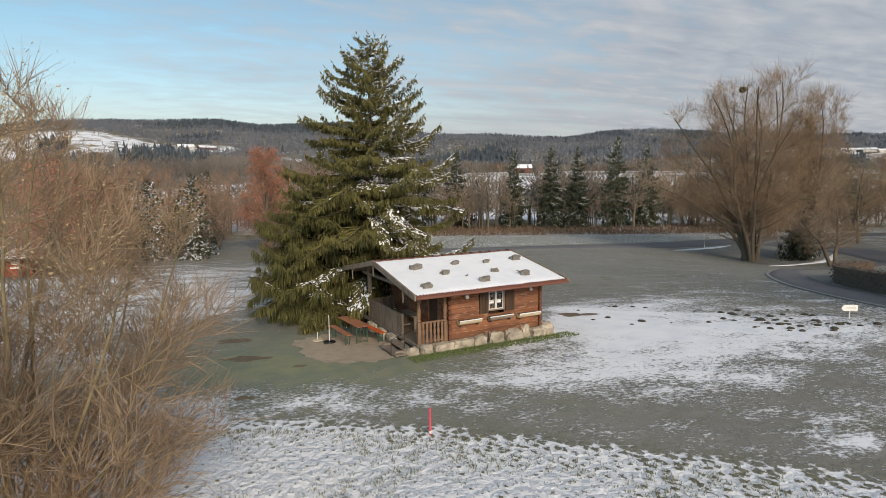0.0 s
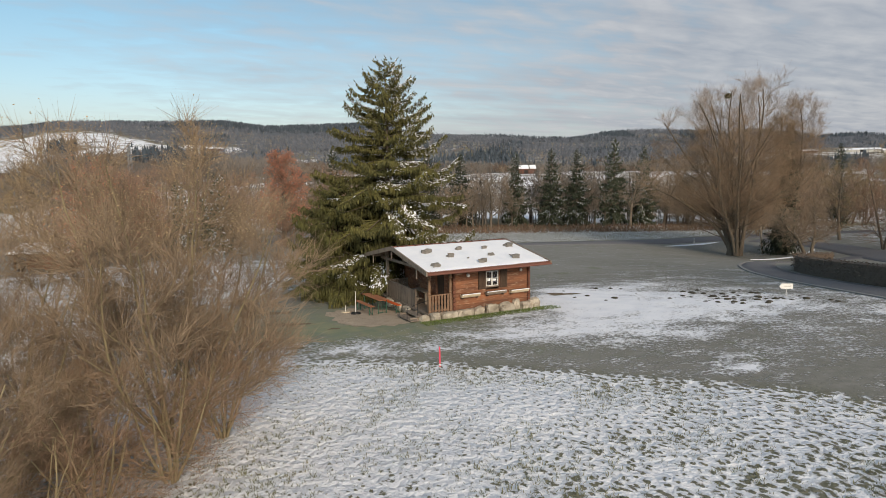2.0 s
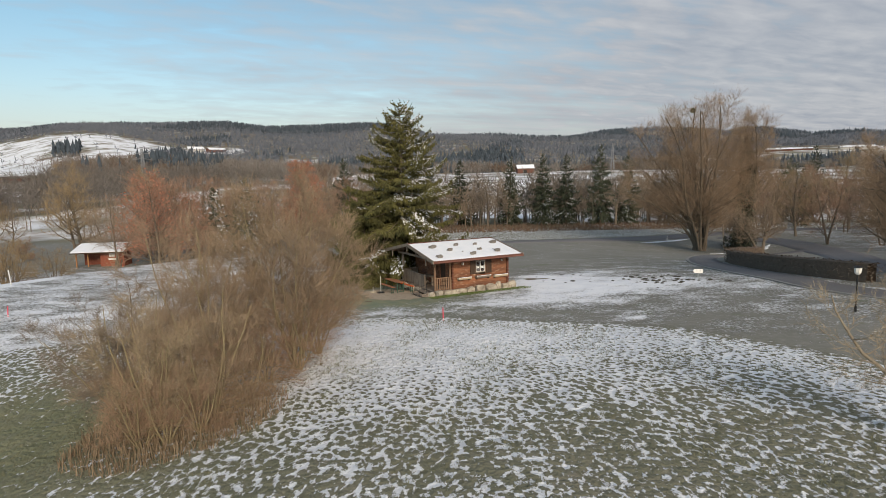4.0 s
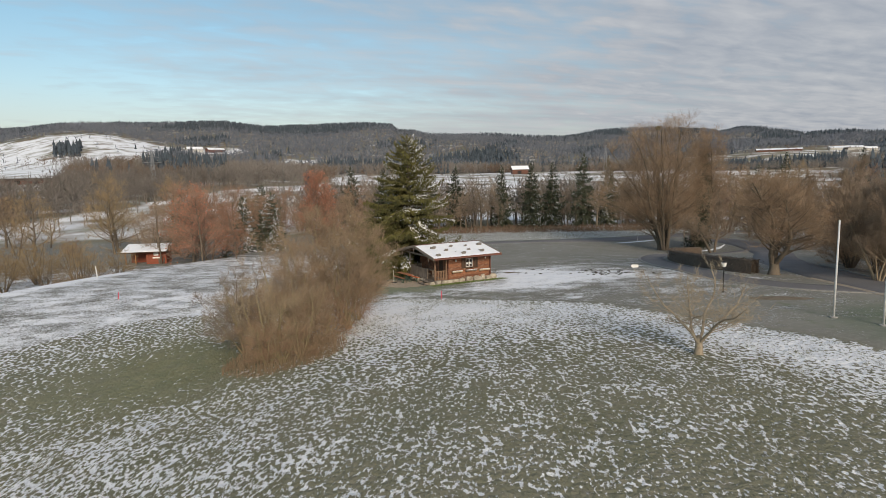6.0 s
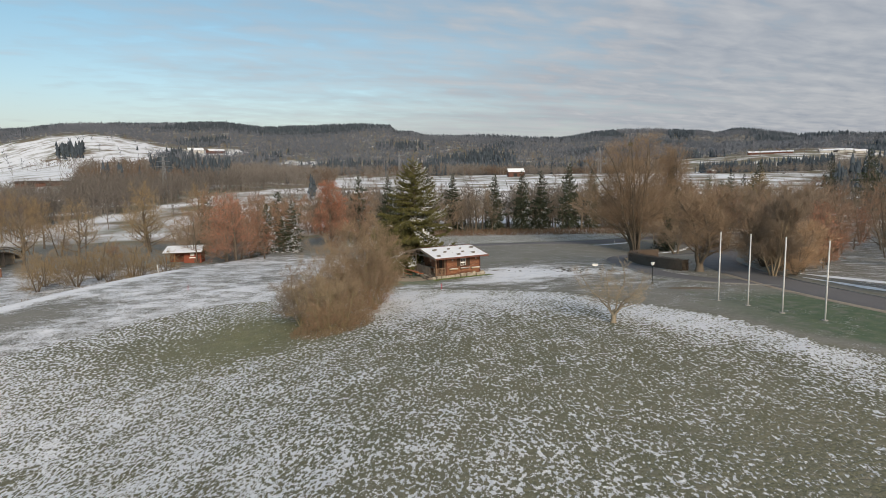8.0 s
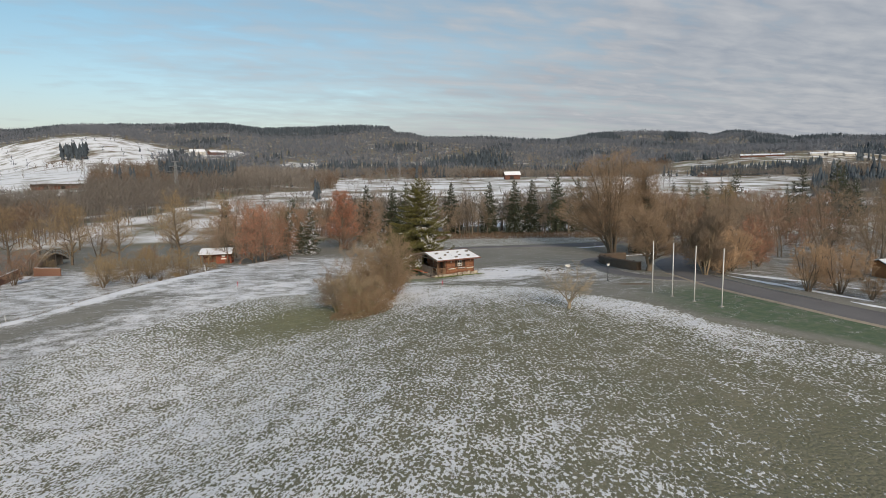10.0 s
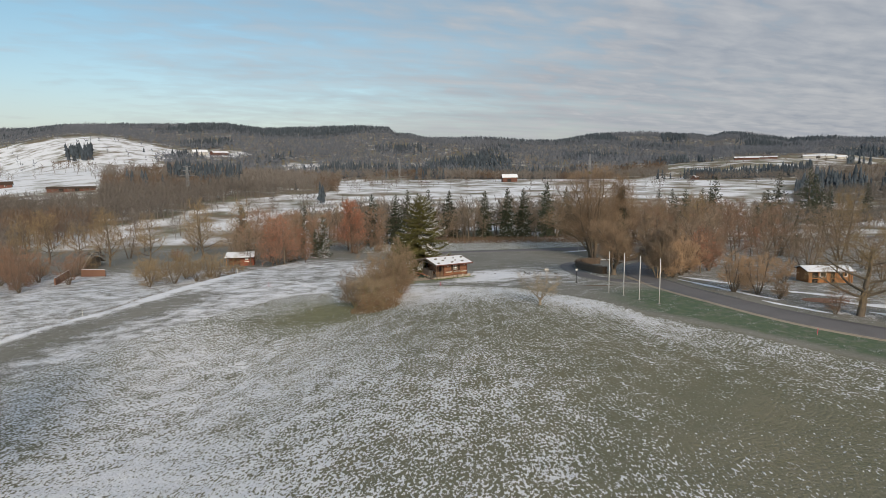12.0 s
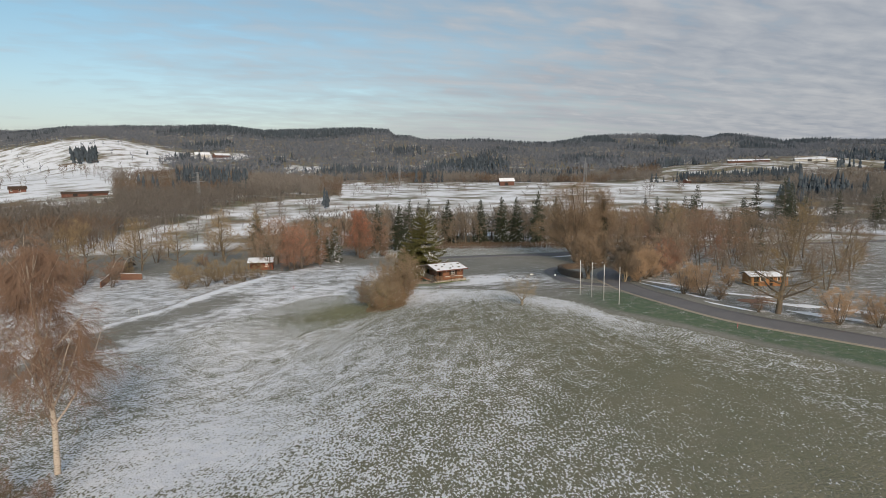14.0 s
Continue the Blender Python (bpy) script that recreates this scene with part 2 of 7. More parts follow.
# ---------------------------------------------------------------- mesh building
class Shape:
    """Gathers vertices and faces for one mesh."""

    def __init__(self):
        self.v, self.f, self.pieces = [], [], []

    def add(self, verts, faces):
        k = len(self.v)
        self.v.extend(tuple(p) for p in verts)
        self.f.extend(tuple(i + k for i in f) for f in faces)
        return self

    def box(self, x0, x1, y0, y1, z0, z1, m=None, bevel=0.0):
        if bevel > 0:
            bm = bmesh.new()
            bmesh.ops.create_cube(bm, size=1)
            for v in bm.verts:
                v.co = Vector(((x0 + x1) / 2 + v.co.x * (x1 - x0), (y0 + y1) / 2 + v.co.y * (y1 - y0), (z0 + z1) / 2 + v.co.z * (z1 - z0)))
            bmesh.ops.bevel(bm, geom=bm.edges[:], offset=bevel, segments=1, affect="EDGES")
            bm.verts.index_update()
            vs, fs = [v.co.copy() for v in bm.verts], [[v.index for v in f.verts] for f in bm.faces]
            bm.free()
        else:
            vs = [Vector((x, y, z)) for z in (z0, z1) for y in (y0, y1) for x in (x0, x1)]
            fs = [(0, 2, 3, 1), (4, 5, 7, 6), (0, 1, 5, 4), (2, 6, 7, 3), (0, 4, 6, 2), (1, 3, 7, 5)]
        if m is not None:
            vs = [m @ v for v in vs]
        return self.add(vs, fs)

    def tube(self, pts, radii, sides=6, cap=True):
        pts = [Vector(p) for p in pts]
        k = len(self.v)
        n = len(pts)
        for i, p in enumerate(pts):
            t = (pts[min(i + 1, n - 1)] - pts[max(i - 1, 0)])
            t = t.normalized() if t.length > 1e-9 else Vector((0, 0, 1))
            a = Vector((1, 0, 0)) if abs(t.x) < 0.8 else Vector((0, 1, 0))
            u = t.cross(a).normalized()
            w = t.cross(u)
            for s in range(sides):
                q = 2 * math.pi * s / sides
                self.v.append(tuple(p + (u * math.cos(q) + w * math.sin(q)) * radii[i]))
        for i in range(n - 1):
            for s in range(sides):
                s2 = (s + 1) % sides
                self.f.append((k + i * sides + s, k + i * sides + s2, k + (i + 1) * sides + s2, k + (i + 1) * sides + s))
        if cap:
            self.f.append(tuple(k + s for s in reversed(range(sides))))
            self.f.append(tuple(k + (n - 1) * sides + s for s in range(sides)))
        return self

    def rock(self, c, size, seed, sub=2, flat=-0.45, rough=0.0):
        bm = bmesh.new()
        bmesh.ops.create_icosphere(bm, subdivisions=sub, radius=1)
        off = Vector((seed * 3.7, seed * 1.9, seed * 5.3))
        for v in bm.verts:
            k = 1 + 0.33 * noise.noise(v.co * 0.9 + off) + 0.12 * noise.noise(v.co * 2.7 + off)
            k += rough * (abs(noise.noise(v.co * 1.9 + off * 1.7)) * 1.4 - 0.35 + 0.5 * noise.noise(v.co * 4.3 + off))
            p = Vector([math.copysign(abs(q) ** (0.68 - 0.25 * rough), q) for q in v.co]) * k
            p.z = max(p.z, flat)
            v.co = Vector(c) + Vector((p.x * size[0], p.y * size[1], p.z * size[2]))
        bm.verts.index_update()
        self.add([v.co.copy() for v in bm.verts], [[v.index for v in f.verts] for f in bm.faces])
        bm.free()
        return self


def part(name, shape, mat, parent=None, label="", smooth=False, kind=""):
    """Links a shape as one mesh object, under a thing or a part if one is given."""
    me = bpy.data.meshes.new(name)
    me.from_pydata(shape.v, [], shape.f)
    me.materials.append(mat)
    if smooth:
        me.polygons.foreach_set("use_smooth", [True] * len(me.polygons))
    me.update()
    ob = new(name, me)
    if parent is not None:
        ob.parent = parent
    return tagged(ob, label=label, kind=kind)


def thing(name, label, category, place=(0, 0, 0), turn_z=0.0, group="", kind=""):
    e = new(name)
    e.matrix_world = pose(*place, 0, 0, turn_z)
    return tagged(e, label, category, group, kind)


def gz(x, y):
    return float(ground_z(x, y))

# ---------------------------------------------------------------- ground
MEADOW_R = [-120, -60, -50, -43, -35, -25, -12, -5, 1, 8, 13, 18, 24, 28, 36, 53, 90]
MEADOW_D = [-100, -52, -42, -33, -22, -10, -7.4, -7.5, -8.6, -11, -13, -19, -26, -34, -41, -59, -95]


def grow_lines(lo, hi, step, far_lo, far_hi, factor):
    mid = list(np.arange(lo, hi + step / 2, step))
    a, s = [lo], step
    while a[-1] > far_lo:
        s *= factor
        a.append(a[-1] - s)
    b, s = [mid[-1]], step
    while b[-1] < far_hi:
        s *= factor
        b.append(b[-1] + s)
    return np.array(a[:0:-1] + mid + b[1:])


def zones(x, y):
    """Snow cover, tufted meadow and frost-bleached far ground at each place, from 0 to 1."""
    r, d = to_rd(x, y)
    edge = np.interp(r, MEADOW_R, MEADOW_D)
    inside = edge - d
    meadow = sstep(-0.6, 0.6, inside)
    snow_m = 0.42 + 0.03 * bump(d, -46, 14) - 0.02 * sstep(-48, -66, d) - 0.1 * bump(r, 12, 7) * bump(d, -20, 5) - 0.06 * bump(r, -20, 12) * bump(d, -24, 7) + 0.04 * bump(d, -21, 10) * sstep(-12, -6, r) - 0.1 * sstep(14, 26, r) * sstep(-54, -64, d) + 0.05 * sstep(0, -12, r) - 0.1 * bump(r, 4, 14) * bump(d, -38, 12) + 0.32 * bump(inside, 4, 6) * sstep(-24, -6, r) * (1 - 0.1 * sstep(2, 14, r)) * (1 - 0.9 * sstep(24, 34, r)) + 0.34 * bump(r, -23, 12) * bump(d, -73, 12)
    snow_m = snow_m + 0.06 * bump(r, 2, 14) * bump(d, -66, 20) + 0.12 * bump(r, 42, 9) * bump(d, -64, 9) - 0.06 * sstep(4, 24, r) * sstep(-46, -64, d) * (1 - 0.6 * bump(r, 42, 10)) + 0.05 * bump(r, -14, 18) * bump(d, -48, 12) - 0.42 * bump(r, -15, 7) * bump(d, -20, 6) - 0.16 * bump(r, -20, 9) * bump(d, -25, 4) 
    snow_m = snow_m + 0.36 * bump(r, -4, 10) * bump(d, -15, 8) + 0.06 * bump(r, -32, 11) * bump(d, -33, 12) + 0.02 * bump(r, -34, 14) * bump(d, -50, 18) - 0.12 * bump(r, 22, 12) * bump(d, -48, 14) - 0.08 * sstep(20, 34, r) * sstep(-40, -56, d)
    snow_l = 0.11 + 0.46 * sstep(-10, -22, r) * sstep(52, 30, d) + 0.38 * bump(r, 9, 8) * bump(d, -1, 7) + 0.28 * bump(r, 22, 11) * bump(d, -8, 8)
    snow_l = snow_l - 0.45 * bump(r, -3.5, 4.5) * bump(d, 1, 5) + 0.3 * bump(r, 16, 8) * bump(d, 1.5, 4) + 0.24 * bump(r, 19, 13) * bump(d, 4, 11) + 0.3 * bump(r, -6, 9) * bump(d, -5, 2.5) + 0.35 * bump(r, -14, 6) * bump(d, 15, 12)
    snow_l = snow_l + 0.38 * bump(r, 9.5, 3.5) * bump(d, 5.5, 4) + 0.22 * bump(r, 4, 6) * bump(d, -3.6, 2.2) + 0.45 * bump(d + 0.75 * (r - 12), -10.4, 0.35) * bump(r, 12, 1.3) + 0.3 * bump(r, -4, 5) * bump(d, -6.2, 1.6)
    snow_l = snow_l + 0.1 * bump(r, -30, 12) * bump(d, -3, 8) + 0.16 * bump(r, -22, 8) * bump(d, -2, 5) + 0.3 * bump(r, 13.5, 4.5) * bump(d, 10, 5) + 0.26 * bump(r, 8.6, 3) * bump(d, 7, 4) - 0.2 * bump(r, 17.5, 4) * bump(d, -4.5, 4) + 0.12 * bump(r, 24, 9) * bump(d, 18, 11)
    a = r / np.maximum(d + 125, 60)
    road_r = np.interp(d, [-95, -63, -44, -36, -27, -16, -6, 6, 18, 34, 62], [110, 78, 56, 47, 42, 38.5, 38, 41, 46, 54, 62]) + 2.5
    snow_l = snow_l + 0.24 * sstep(0.5, 5, r - road_r)
    rim_r = np.interp(d, [-60, -28, -17, 0, 16, 40], [-72, -58.5, -51, -46, -42, -34])
    snow_l = snow_l + 0.36 * bump(r, rim_r + 0.5, 1.3) * sstep(24, 12, d) - 0.42 * bump(r, rim_r + 6.0, 4.5) * sstep(-4, -13, d) - 0.2 * bump(r, -24, 9) * bump(d, 1, 7)
    snow_far = (0.48 - 0.2 * bump(d, 104, 14) + 0.13 * sstep(118, 190, d) + 0.3 * sstep(-0.42, -0.5, a) - 0.45 * in_box(a, d, -0.9, -0.5, 205, 330) - 0.35 * in_box(a, d, 0.38, 0.8, 640, 950)) * (1 - 0.9 * wood_cover(a, d, x, y) * sstep(120, 200, d))
    snow = meadow * snow_m + (1 - meadow) * snow_l
    far = sstep(96, 106, d)
    # rough strip between the lane and the tree row
    lane_d = np.interp(r, [-40, -6, 18, 42, 55, 95, 220], [56, 58, 63.5, 72, 76, 83, 104])
    rough = sstep(2.8, 4.5, d - lane_d) * (1 - far) * sstep(-30, -20, r)
    meadow = np.maximum(meadow, rough)
    snow = snow * (1 - rough) + 0.4 * rough
    snow = snow * (1 - far) + snow_far * far
    lush = bump(r, -5, 10) * bump(d, -1.5, 6) + sstep(-1.5, -4, inside) * sstep(-1, -3, r - road_r) * sstep(22, 32, r) * sstep(-14, -22, d) + 0.85 * bump(r, -16, 8) * bump(d, -22, 8)
    return np.clip(snow, 0, 1), meadow, far, np.clip(lush, 0, 1), (r - 7) * np.exp(0.03 * np.clip(d + 40, -60, 60)), d


def ground_material():
    m = bpy.data.materials.new("winter_ground")
    m.use_nodes = True
    n, l = m.node_tree.nodes, m.node_tree.links
    b = n["Principled BSDF"]
    co = n.new("ShaderNodeTexCoord")

    def attr(name):
        a = n.new("ShaderNodeAttribute")
        a.attribute_name = name
        return a.outputs["Fac"]

    def tex(scale, detail=4.0, stretch=None, rough=0.6, turn_z=0.0):
        t = n.new("ShaderNodeTexNoise")
        t.inputs["Scale"].default_value, t.inputs["Detail"].default_value, t.inputs["Roughness"].default_value = scale, detail, rough
        spin, mp = n.new("ShaderNodeMapping"), n.new("ShaderNodeMapping")
        mp.inputs["Scale"].default_value = stretch or (1, 1, 1)
        spin.inputs["Rotation"].default_value = (0, 0, radians(turn_z))
        l.new(co.outputs["Object"], spin.inputs[0]), l.new(spin.outputs[0], mp.inputs[0]), l.new(mp.outputs[0], t.inputs["Vector"])
        return t.outputs[0]

    def calc(op, a, c, clamp=False):
        x = n.new("ShaderNodeMath")
        x.operation, x.use_clamp = op, clamp
        for i, v in enumerate((a, c)):
            if isinstance(v, (int, float)):
                x.inputs[i].default_value = v
            else:
                l.new(v, x.inputs[i])
        return x.outputs[0]

    def mixf(f, a, c):
        x = n.new("ShaderNodeMix")
        l.new(f, x.inputs[0])
        for i, v in ((2, a), (3, c)):
            if isinstance(v, (int, float)):
                x.inputs[i].default_value = v
            else:
                l.new(v, x.inputs[i])
        return x.outputs[0]

    def mixc(f, a, c):
        x = n.new("ShaderNodeMixRGB")
        l.new(f, x.inputs[0])
        for i, v in ((1, a), (2, c)):
            if isinstance(v, tuple):
                x.inputs[i].default_value = (*v, 1)
            else:
                l.new(v, x.inputs[i])
        return x.outputs[0]

    def ramp(v, lo, hi, a=0.0, c=1.0):
        x = n.new("ShaderNodeMapRange")
        x.inputs[1].default_value, x.inputs[2].default_value, x.inputs[3].default_value, x.inputs[4].default_value = lo, hi, a, c
        l.new(v, x.inputs[0])
        return x.outputs[0]

    snow, meadow, far = attr("snow"), attr("meadow"), attr("far")
    # grass: olive with straw and bleached blades
    grass = mixc(ramp(tex(0.12, 5), 0.4, 0.65), (0.187, 0.186, 0.129), (0.223, 0.212, 0.15))
    grass = mixc(ramp(tex(1.7, 6), 0.5, 0.75), grass, (0.258, 0.24, 0.186))
    grass = mixc(ramp(tex(11, 3), 0.55, 0.75), grass, (0.11, 0.12, 0.07))
    lawn = mixc(ramp(tex(0.09, 5), 0.4, 0.65), (0.192, 0.188, 0.162), (0.238, 0.23, 0.205))
    lawn = mixc(ramp(tex(2.3, 6), 0.45, 0.8), lawn, (0.28, 0.268, 0.243))
    lawn = mixc(ramp(tex(0.45, 4), 0.60, 0.74), lawn, (0.15, 0.165, 0.095))
    ground = mixc(meadow, lawn, grass)
    ground = mixc(calc("MULTIPLY", attr("lush"), ramp(tex(0.9, 5), 0.2, 0.5)), ground, mixc(ramp(attr("along"), -8.0, -13.0), mixc(ramp(tex(1.1, 5), 0.4, 0.65), (0.19, 0.222, 0.15), (0.27, 0.268, 0.165)), mixc(ramp(attr("row"), 0.0, 8.0), mixc(ramp(tex(1.1, 5), 0.4, 0.65), (0.2, 0.205, 0.115), (0.27, 0.26, 0.15)), mixc(ramp(tex(1.1, 5), 0.4, 0.65), (0.085, 0.128, 0.08), (0.125, 0.158, 0.098)))))
    ground = mixc(far, ground, mixc(ramp(tex(0.05, 4), 0.4, 0.6), (0.21, 0.16, 0.11), (0.19, 0.185, 0.125)))
    # snow lies in the hollows between the tufts of the meadow, thinned out along old mowing rows, and in wind-drawn streaks on the mown lawn
    flat = n.new("ShaderNodeMapping")
    flat.inputs["Rotation"].default_value, flat.inputs["Scale"].default_value = (0, 0, radians(31)), (1.2, 0.85, 1)
    warp = n.new("ShaderNodeTexNoise")
    warp.inputs["Scale"].default_value = 2.3
    l.new(co.outputs["Object"], warp.inputs["Vector"])
    bent = n.new("ShaderNodeMixRGB")
    bent.blend_type, bent.inputs[0].default_value = "ADD", 0.35
    l.new(co.outputs["Object"], bent.inputs[1]), l.new(warp.outputs["Color"], bent.inputs[2]), l.new(bent.outputs[0], flat.inputs[0])
    cells = n.new("ShaderNodeTexVoronoi")
    cells.voronoi_dimensions, cells.inputs["Scale"].default_value = "2D", 3.3
    l.new(flat.outputs[0], cells.inputs["Vector"])
    hollow = cells.outputs["Distance"]
    lanes = n.new("ShaderNodeCombineXYZ")
    l.new(calc("MULTIPLY", attr("row"), 1.15), lanes.inputs[0]), l.new(calc("MULTIPLY", attr("along"), 0.11), lanes.inputs[1])
    rows = n.new("ShaderNodeTexNoise")
    rows.inputs["Scale"].default_value, rows.inputs["Detail"].default_value = 1.0, 2.0
    l.new(lanes.outputs[0], rows.inputs["Vector"])
    tufty = calc("ADD", calc("MULTIPLY", hollow, 0.5), calc("MULTIPLY", tex(8.0, 5, None, 0.7), 0.75))
    flecks = calc("ADD", calc("MULTIPLY", hollow, 0.2), calc("ADD", calc("MULTIPLY", tex(5.0, 4, (1.3, 0.82, 1), 0.62, 34), 0.86), calc("MULTIPLY", tex(14, 2), 0.16)))
    dashes = calc("ADD", calc("MULTIPLY", hollow, 0.14), calc("ADD", calc("MULTIPLY", tex(3.5, 4, (1.4, 0.78, 1), 0.6, 34), 0.9), calc("MULTIPLY", tex(11, 2), 0.16)))
    tufty = mixf(ramp(attr("along"), -16.0, -32.0), tufty, mixf(ramp(attr("along"), -46.0, -68.0), flecks, dashes))
    broad = calc("ADD", calc("MULTIPLY", rows.outputs[0], 0.14), calc("MULTIPLY", tex(0.45, 4), 0.26))
    clumps = calc("SUBTRACT", calc("ADD", tufty, broad), 0.3)
    streaks = calc("ADD", calc("MULTIPLY", tex(0.42, 6, (0.8, 1.25, 1), 0.68, 20), 0.42), calc("MULTIPLY", tex(6.5, 5, (0.8, 1.25, 1), 0.75, 20), 0.58))
    patches = tex(0.035, 5, None, 0.56)
    grain = mixf(far, mixf(meadow, streaks, clumps), patches)
    level = calc("SUBTRACT", 1.0, snow)
    level = mixf(meadow, ramp(level, 0.0, 1.0, 0.365, 0.635), ramp(level, 0.0, 1.0, 0.27, 0.72))
    white = calc("ADD", calc("MULTIPLY", calc("SUBTRACT", grain, level), mixf(far, mixf(meadow, 13.0, 20.0), 4.5)), 0.45, True)
    white = calc("MULTIPLY", white, ramp(snow, 0.0, 0.1))
    colour = mixc(white, ground, mixc(ramp(tex(0.8, 4), 0.4, 0.7), (0.87, 0.88, 0.91), (0.77, 0.79, 0.84)))
    l.new(colour, b.inputs["Base Color"])
    b.inputs["Roughness"].default_value = 0.85
    b.inputs["Specular IOR Level"].default_value = 0.2
    bp = n.new("ShaderNodeBump")
    bp.inputs["Strength"].default_value, bp.inputs["Distance"].default_value = 0.9, 0.2
    height = calc("ADD", calc("MULTIPLY", tex(9, 5), mixf(meadow, 0.14, 0.6)), calc("SUBTRACT", calc("MULTIPLY", white, 0.3), calc("MULTIPLY", calc("MULTIPLY", hollow, meadow), 0.55)))
    l.new(height, bp.inputs["Height"]), l.new(bp.outputs[0], b.inputs["Normal"])
    return m


GROUND = ground_material()
lines_r = grow_lines(-72, 72, 0.8, -3600, 3600, 1.075)
lines_d = grow_lines(-128, 112, 0.8, -420, 4200, 1.045)
gr, gd = np.meshgrid(lines_r, lines_d)
gx, gy = to_xy(gr, gd)
ghz = ground_z(gx, gy)
# small unevenness of the meadow
lump = 0.05 * np.sin(gx * 1.9 + 1.3 * np.sin(gy * 0.7)) * np.sin(gy * 1.6 + 1.1 * np.sin(gx * 0.9)) + 0.04 * np.sin(gx * 0.53 + 0.8) * np.sin(gy * 0.61)
ghz = ghz + lump * sstep(0, 3, np.interp(gr, MEADOW_R, MEADOW_D) - gd)
gn, gm = gr.shape
gidx = np.arange(gn * gm).reshape(gn, gm)
gquads = np.stack([gidx[:-1, :-1], gidx[:-1, 1:], gidx[1:, 1:], gidx[1:, :-1]], -1).reshape(-1, 4)
gme = bpy.data.meshes.new("ground")
gme.vertices.add(gn * gm)
gme.vertices.foreach_set("co", np.stack([gx, gy, ghz], -1).ravel())
gme.loops.add(gquads.size)
gme.loops.foreach_set("vertex_index", gquads.ravel())
gme.polygons.add(len(gquads))
gme.polygons.foreach_set("loop_start", np.arange(0, gquads.size, 4))
gme.update(calc_edges=True)
gme.polygons.foreach_set("use_smooth", np.ones(len(gquads), bool))
for aname, avalues in zip(("snow", "meadow", "far", "lush", "row", "along"), zones(gx, gy)):
    gme.attributes.new(aname, "FLOAT", "POINT").data.foreach_set("value", avalues.ravel().astype(np.float32))
gme.materials.append(GROUND)
ground = tagged(new("ground", gme), "olive winter grass of meadow and mown lawn patched with thin snow", "ground", kind="structure")


# ---------------------------------------------------------------- grass tufts on the meadow
TUFT = material("winter_tuft", (0.165, 0.165, 0.1), 0.9, second=(0.115, 0.12, 0.075), scale=0.6, vary=0.45, bump_amount=0, third=(0.24, 0.21, 0.13))
tr = np.random.RandomState(9)
tn = 70000
td = -8 - 62 * tr.rand(tn) ** 1.6
t_r = tr.uniform(-20, 36, tn)
tk = (np.interp(t_r, MEADOW_R, MEADOW_D) - td > 0.4) & (0.5 + 0.5 * np.sin(t_r * 0.9 + 2 * np.sin(td * 0.6)) * np.sin(td * 1.1) > tr.rand(tn) * 0.9)
td, t_r = td[tk], t_r[tk]
tx, ty = to_xy(t_r, td)
tz = ground_z(tx, ty)
blades = 5
tq = tr.rand(len(tx), blades) * 6.3
tl = tr.uniform(0.03, 0.11, (len(tx), blades))
ta = np.stack([tx[:, None] + tr.uniform(-0.09, 0.09, tq.shape), ty[:, None] + tr.uniform(-0.09, 0.09, tq.shape), tz[:, None] - 0.02 + 0 * tq], -1)
tb = ta + np.stack([np.cos(tq) * tl, np.sin(tq) * tl, tr.uniform(0.04, 0.1, tq.shape)], -1)
tw = np.stack([-np.sin(tq), np.cos(tq), 0 * tq], -1) * 0.013
tv = np.stack([ta + tw, ta - tw, tb], 2).reshape(-1, 3)
tme = bpy.data.meshes.new("meadow_tufts")
tme.vertices.add(len(tv))
tme.vertices.foreach_set("co", tv.ravel())
tme.loops.add(len(tv))
tme.loops.foreach_set("vertex_index", np.arange(len(tv)))
tme.polygons.add(len(tv) // 3)
tme.polygons.foreach_set("loop_start", np.arange(0, len(tv), 3))
tme.update(calc_edges=True)
tme.materials.append(TUFT)
tagged(new("meadow_tufts", tme), "tufts of olive and straw grass poking through thin snow", "grass", kind="stuff")


def blade_stuff(name, bx, by, height, mat, label, width=0.02, lean=0.4):
    """Single blades of grass standing at the given places."""
    n = len(bx)
    bz = ground_z(bx, by)
    q = tr.rand(n) * 6.3
    a = np.stack([bx, by, bz - 0.03], -1)
    b = a + np.stack([np.cos(q) * height * lean, np.sin(q) * height * lean, height], -1)
    w = np.stack([-np.sin(q), np.cos(q), 0 * q], -1) * width
    V = np.stack([a + w, a - w, b], 1).reshape(-1, 3)
    me = bpy.data.meshes.new(name)
    me.from_pydata(V.tolist(), [], np.arange(len(V)).reshape(-1, 3).tolist())
    me.materials.append(mat)
    return tagged(new(name, me), label, "grass", kind="stuff")


STRAW = material("straw", (0.25, 0.185, 0.12), 0.9, second=(0.19, 0.13, 0.085), vary=0.35, bump_amount=0)
q = tr.rand(5000) * 6.3
k = 0.25 + 0.75 * tr.rand(5000) ** 0.9
rr = -9.0 + 3.7 * k * np.cos(q)
dd = -22.4 + 3.6 * k * np.sin(q) + 0.2 * (rr + 9)
bx, by = to_xy(rr, dd)
blade_stuff("dry_grass", bx, by, tr.uniform(0.1, 0.6, 5000), STRAW, "dry straw-coloured grass round the foot of the thicket")
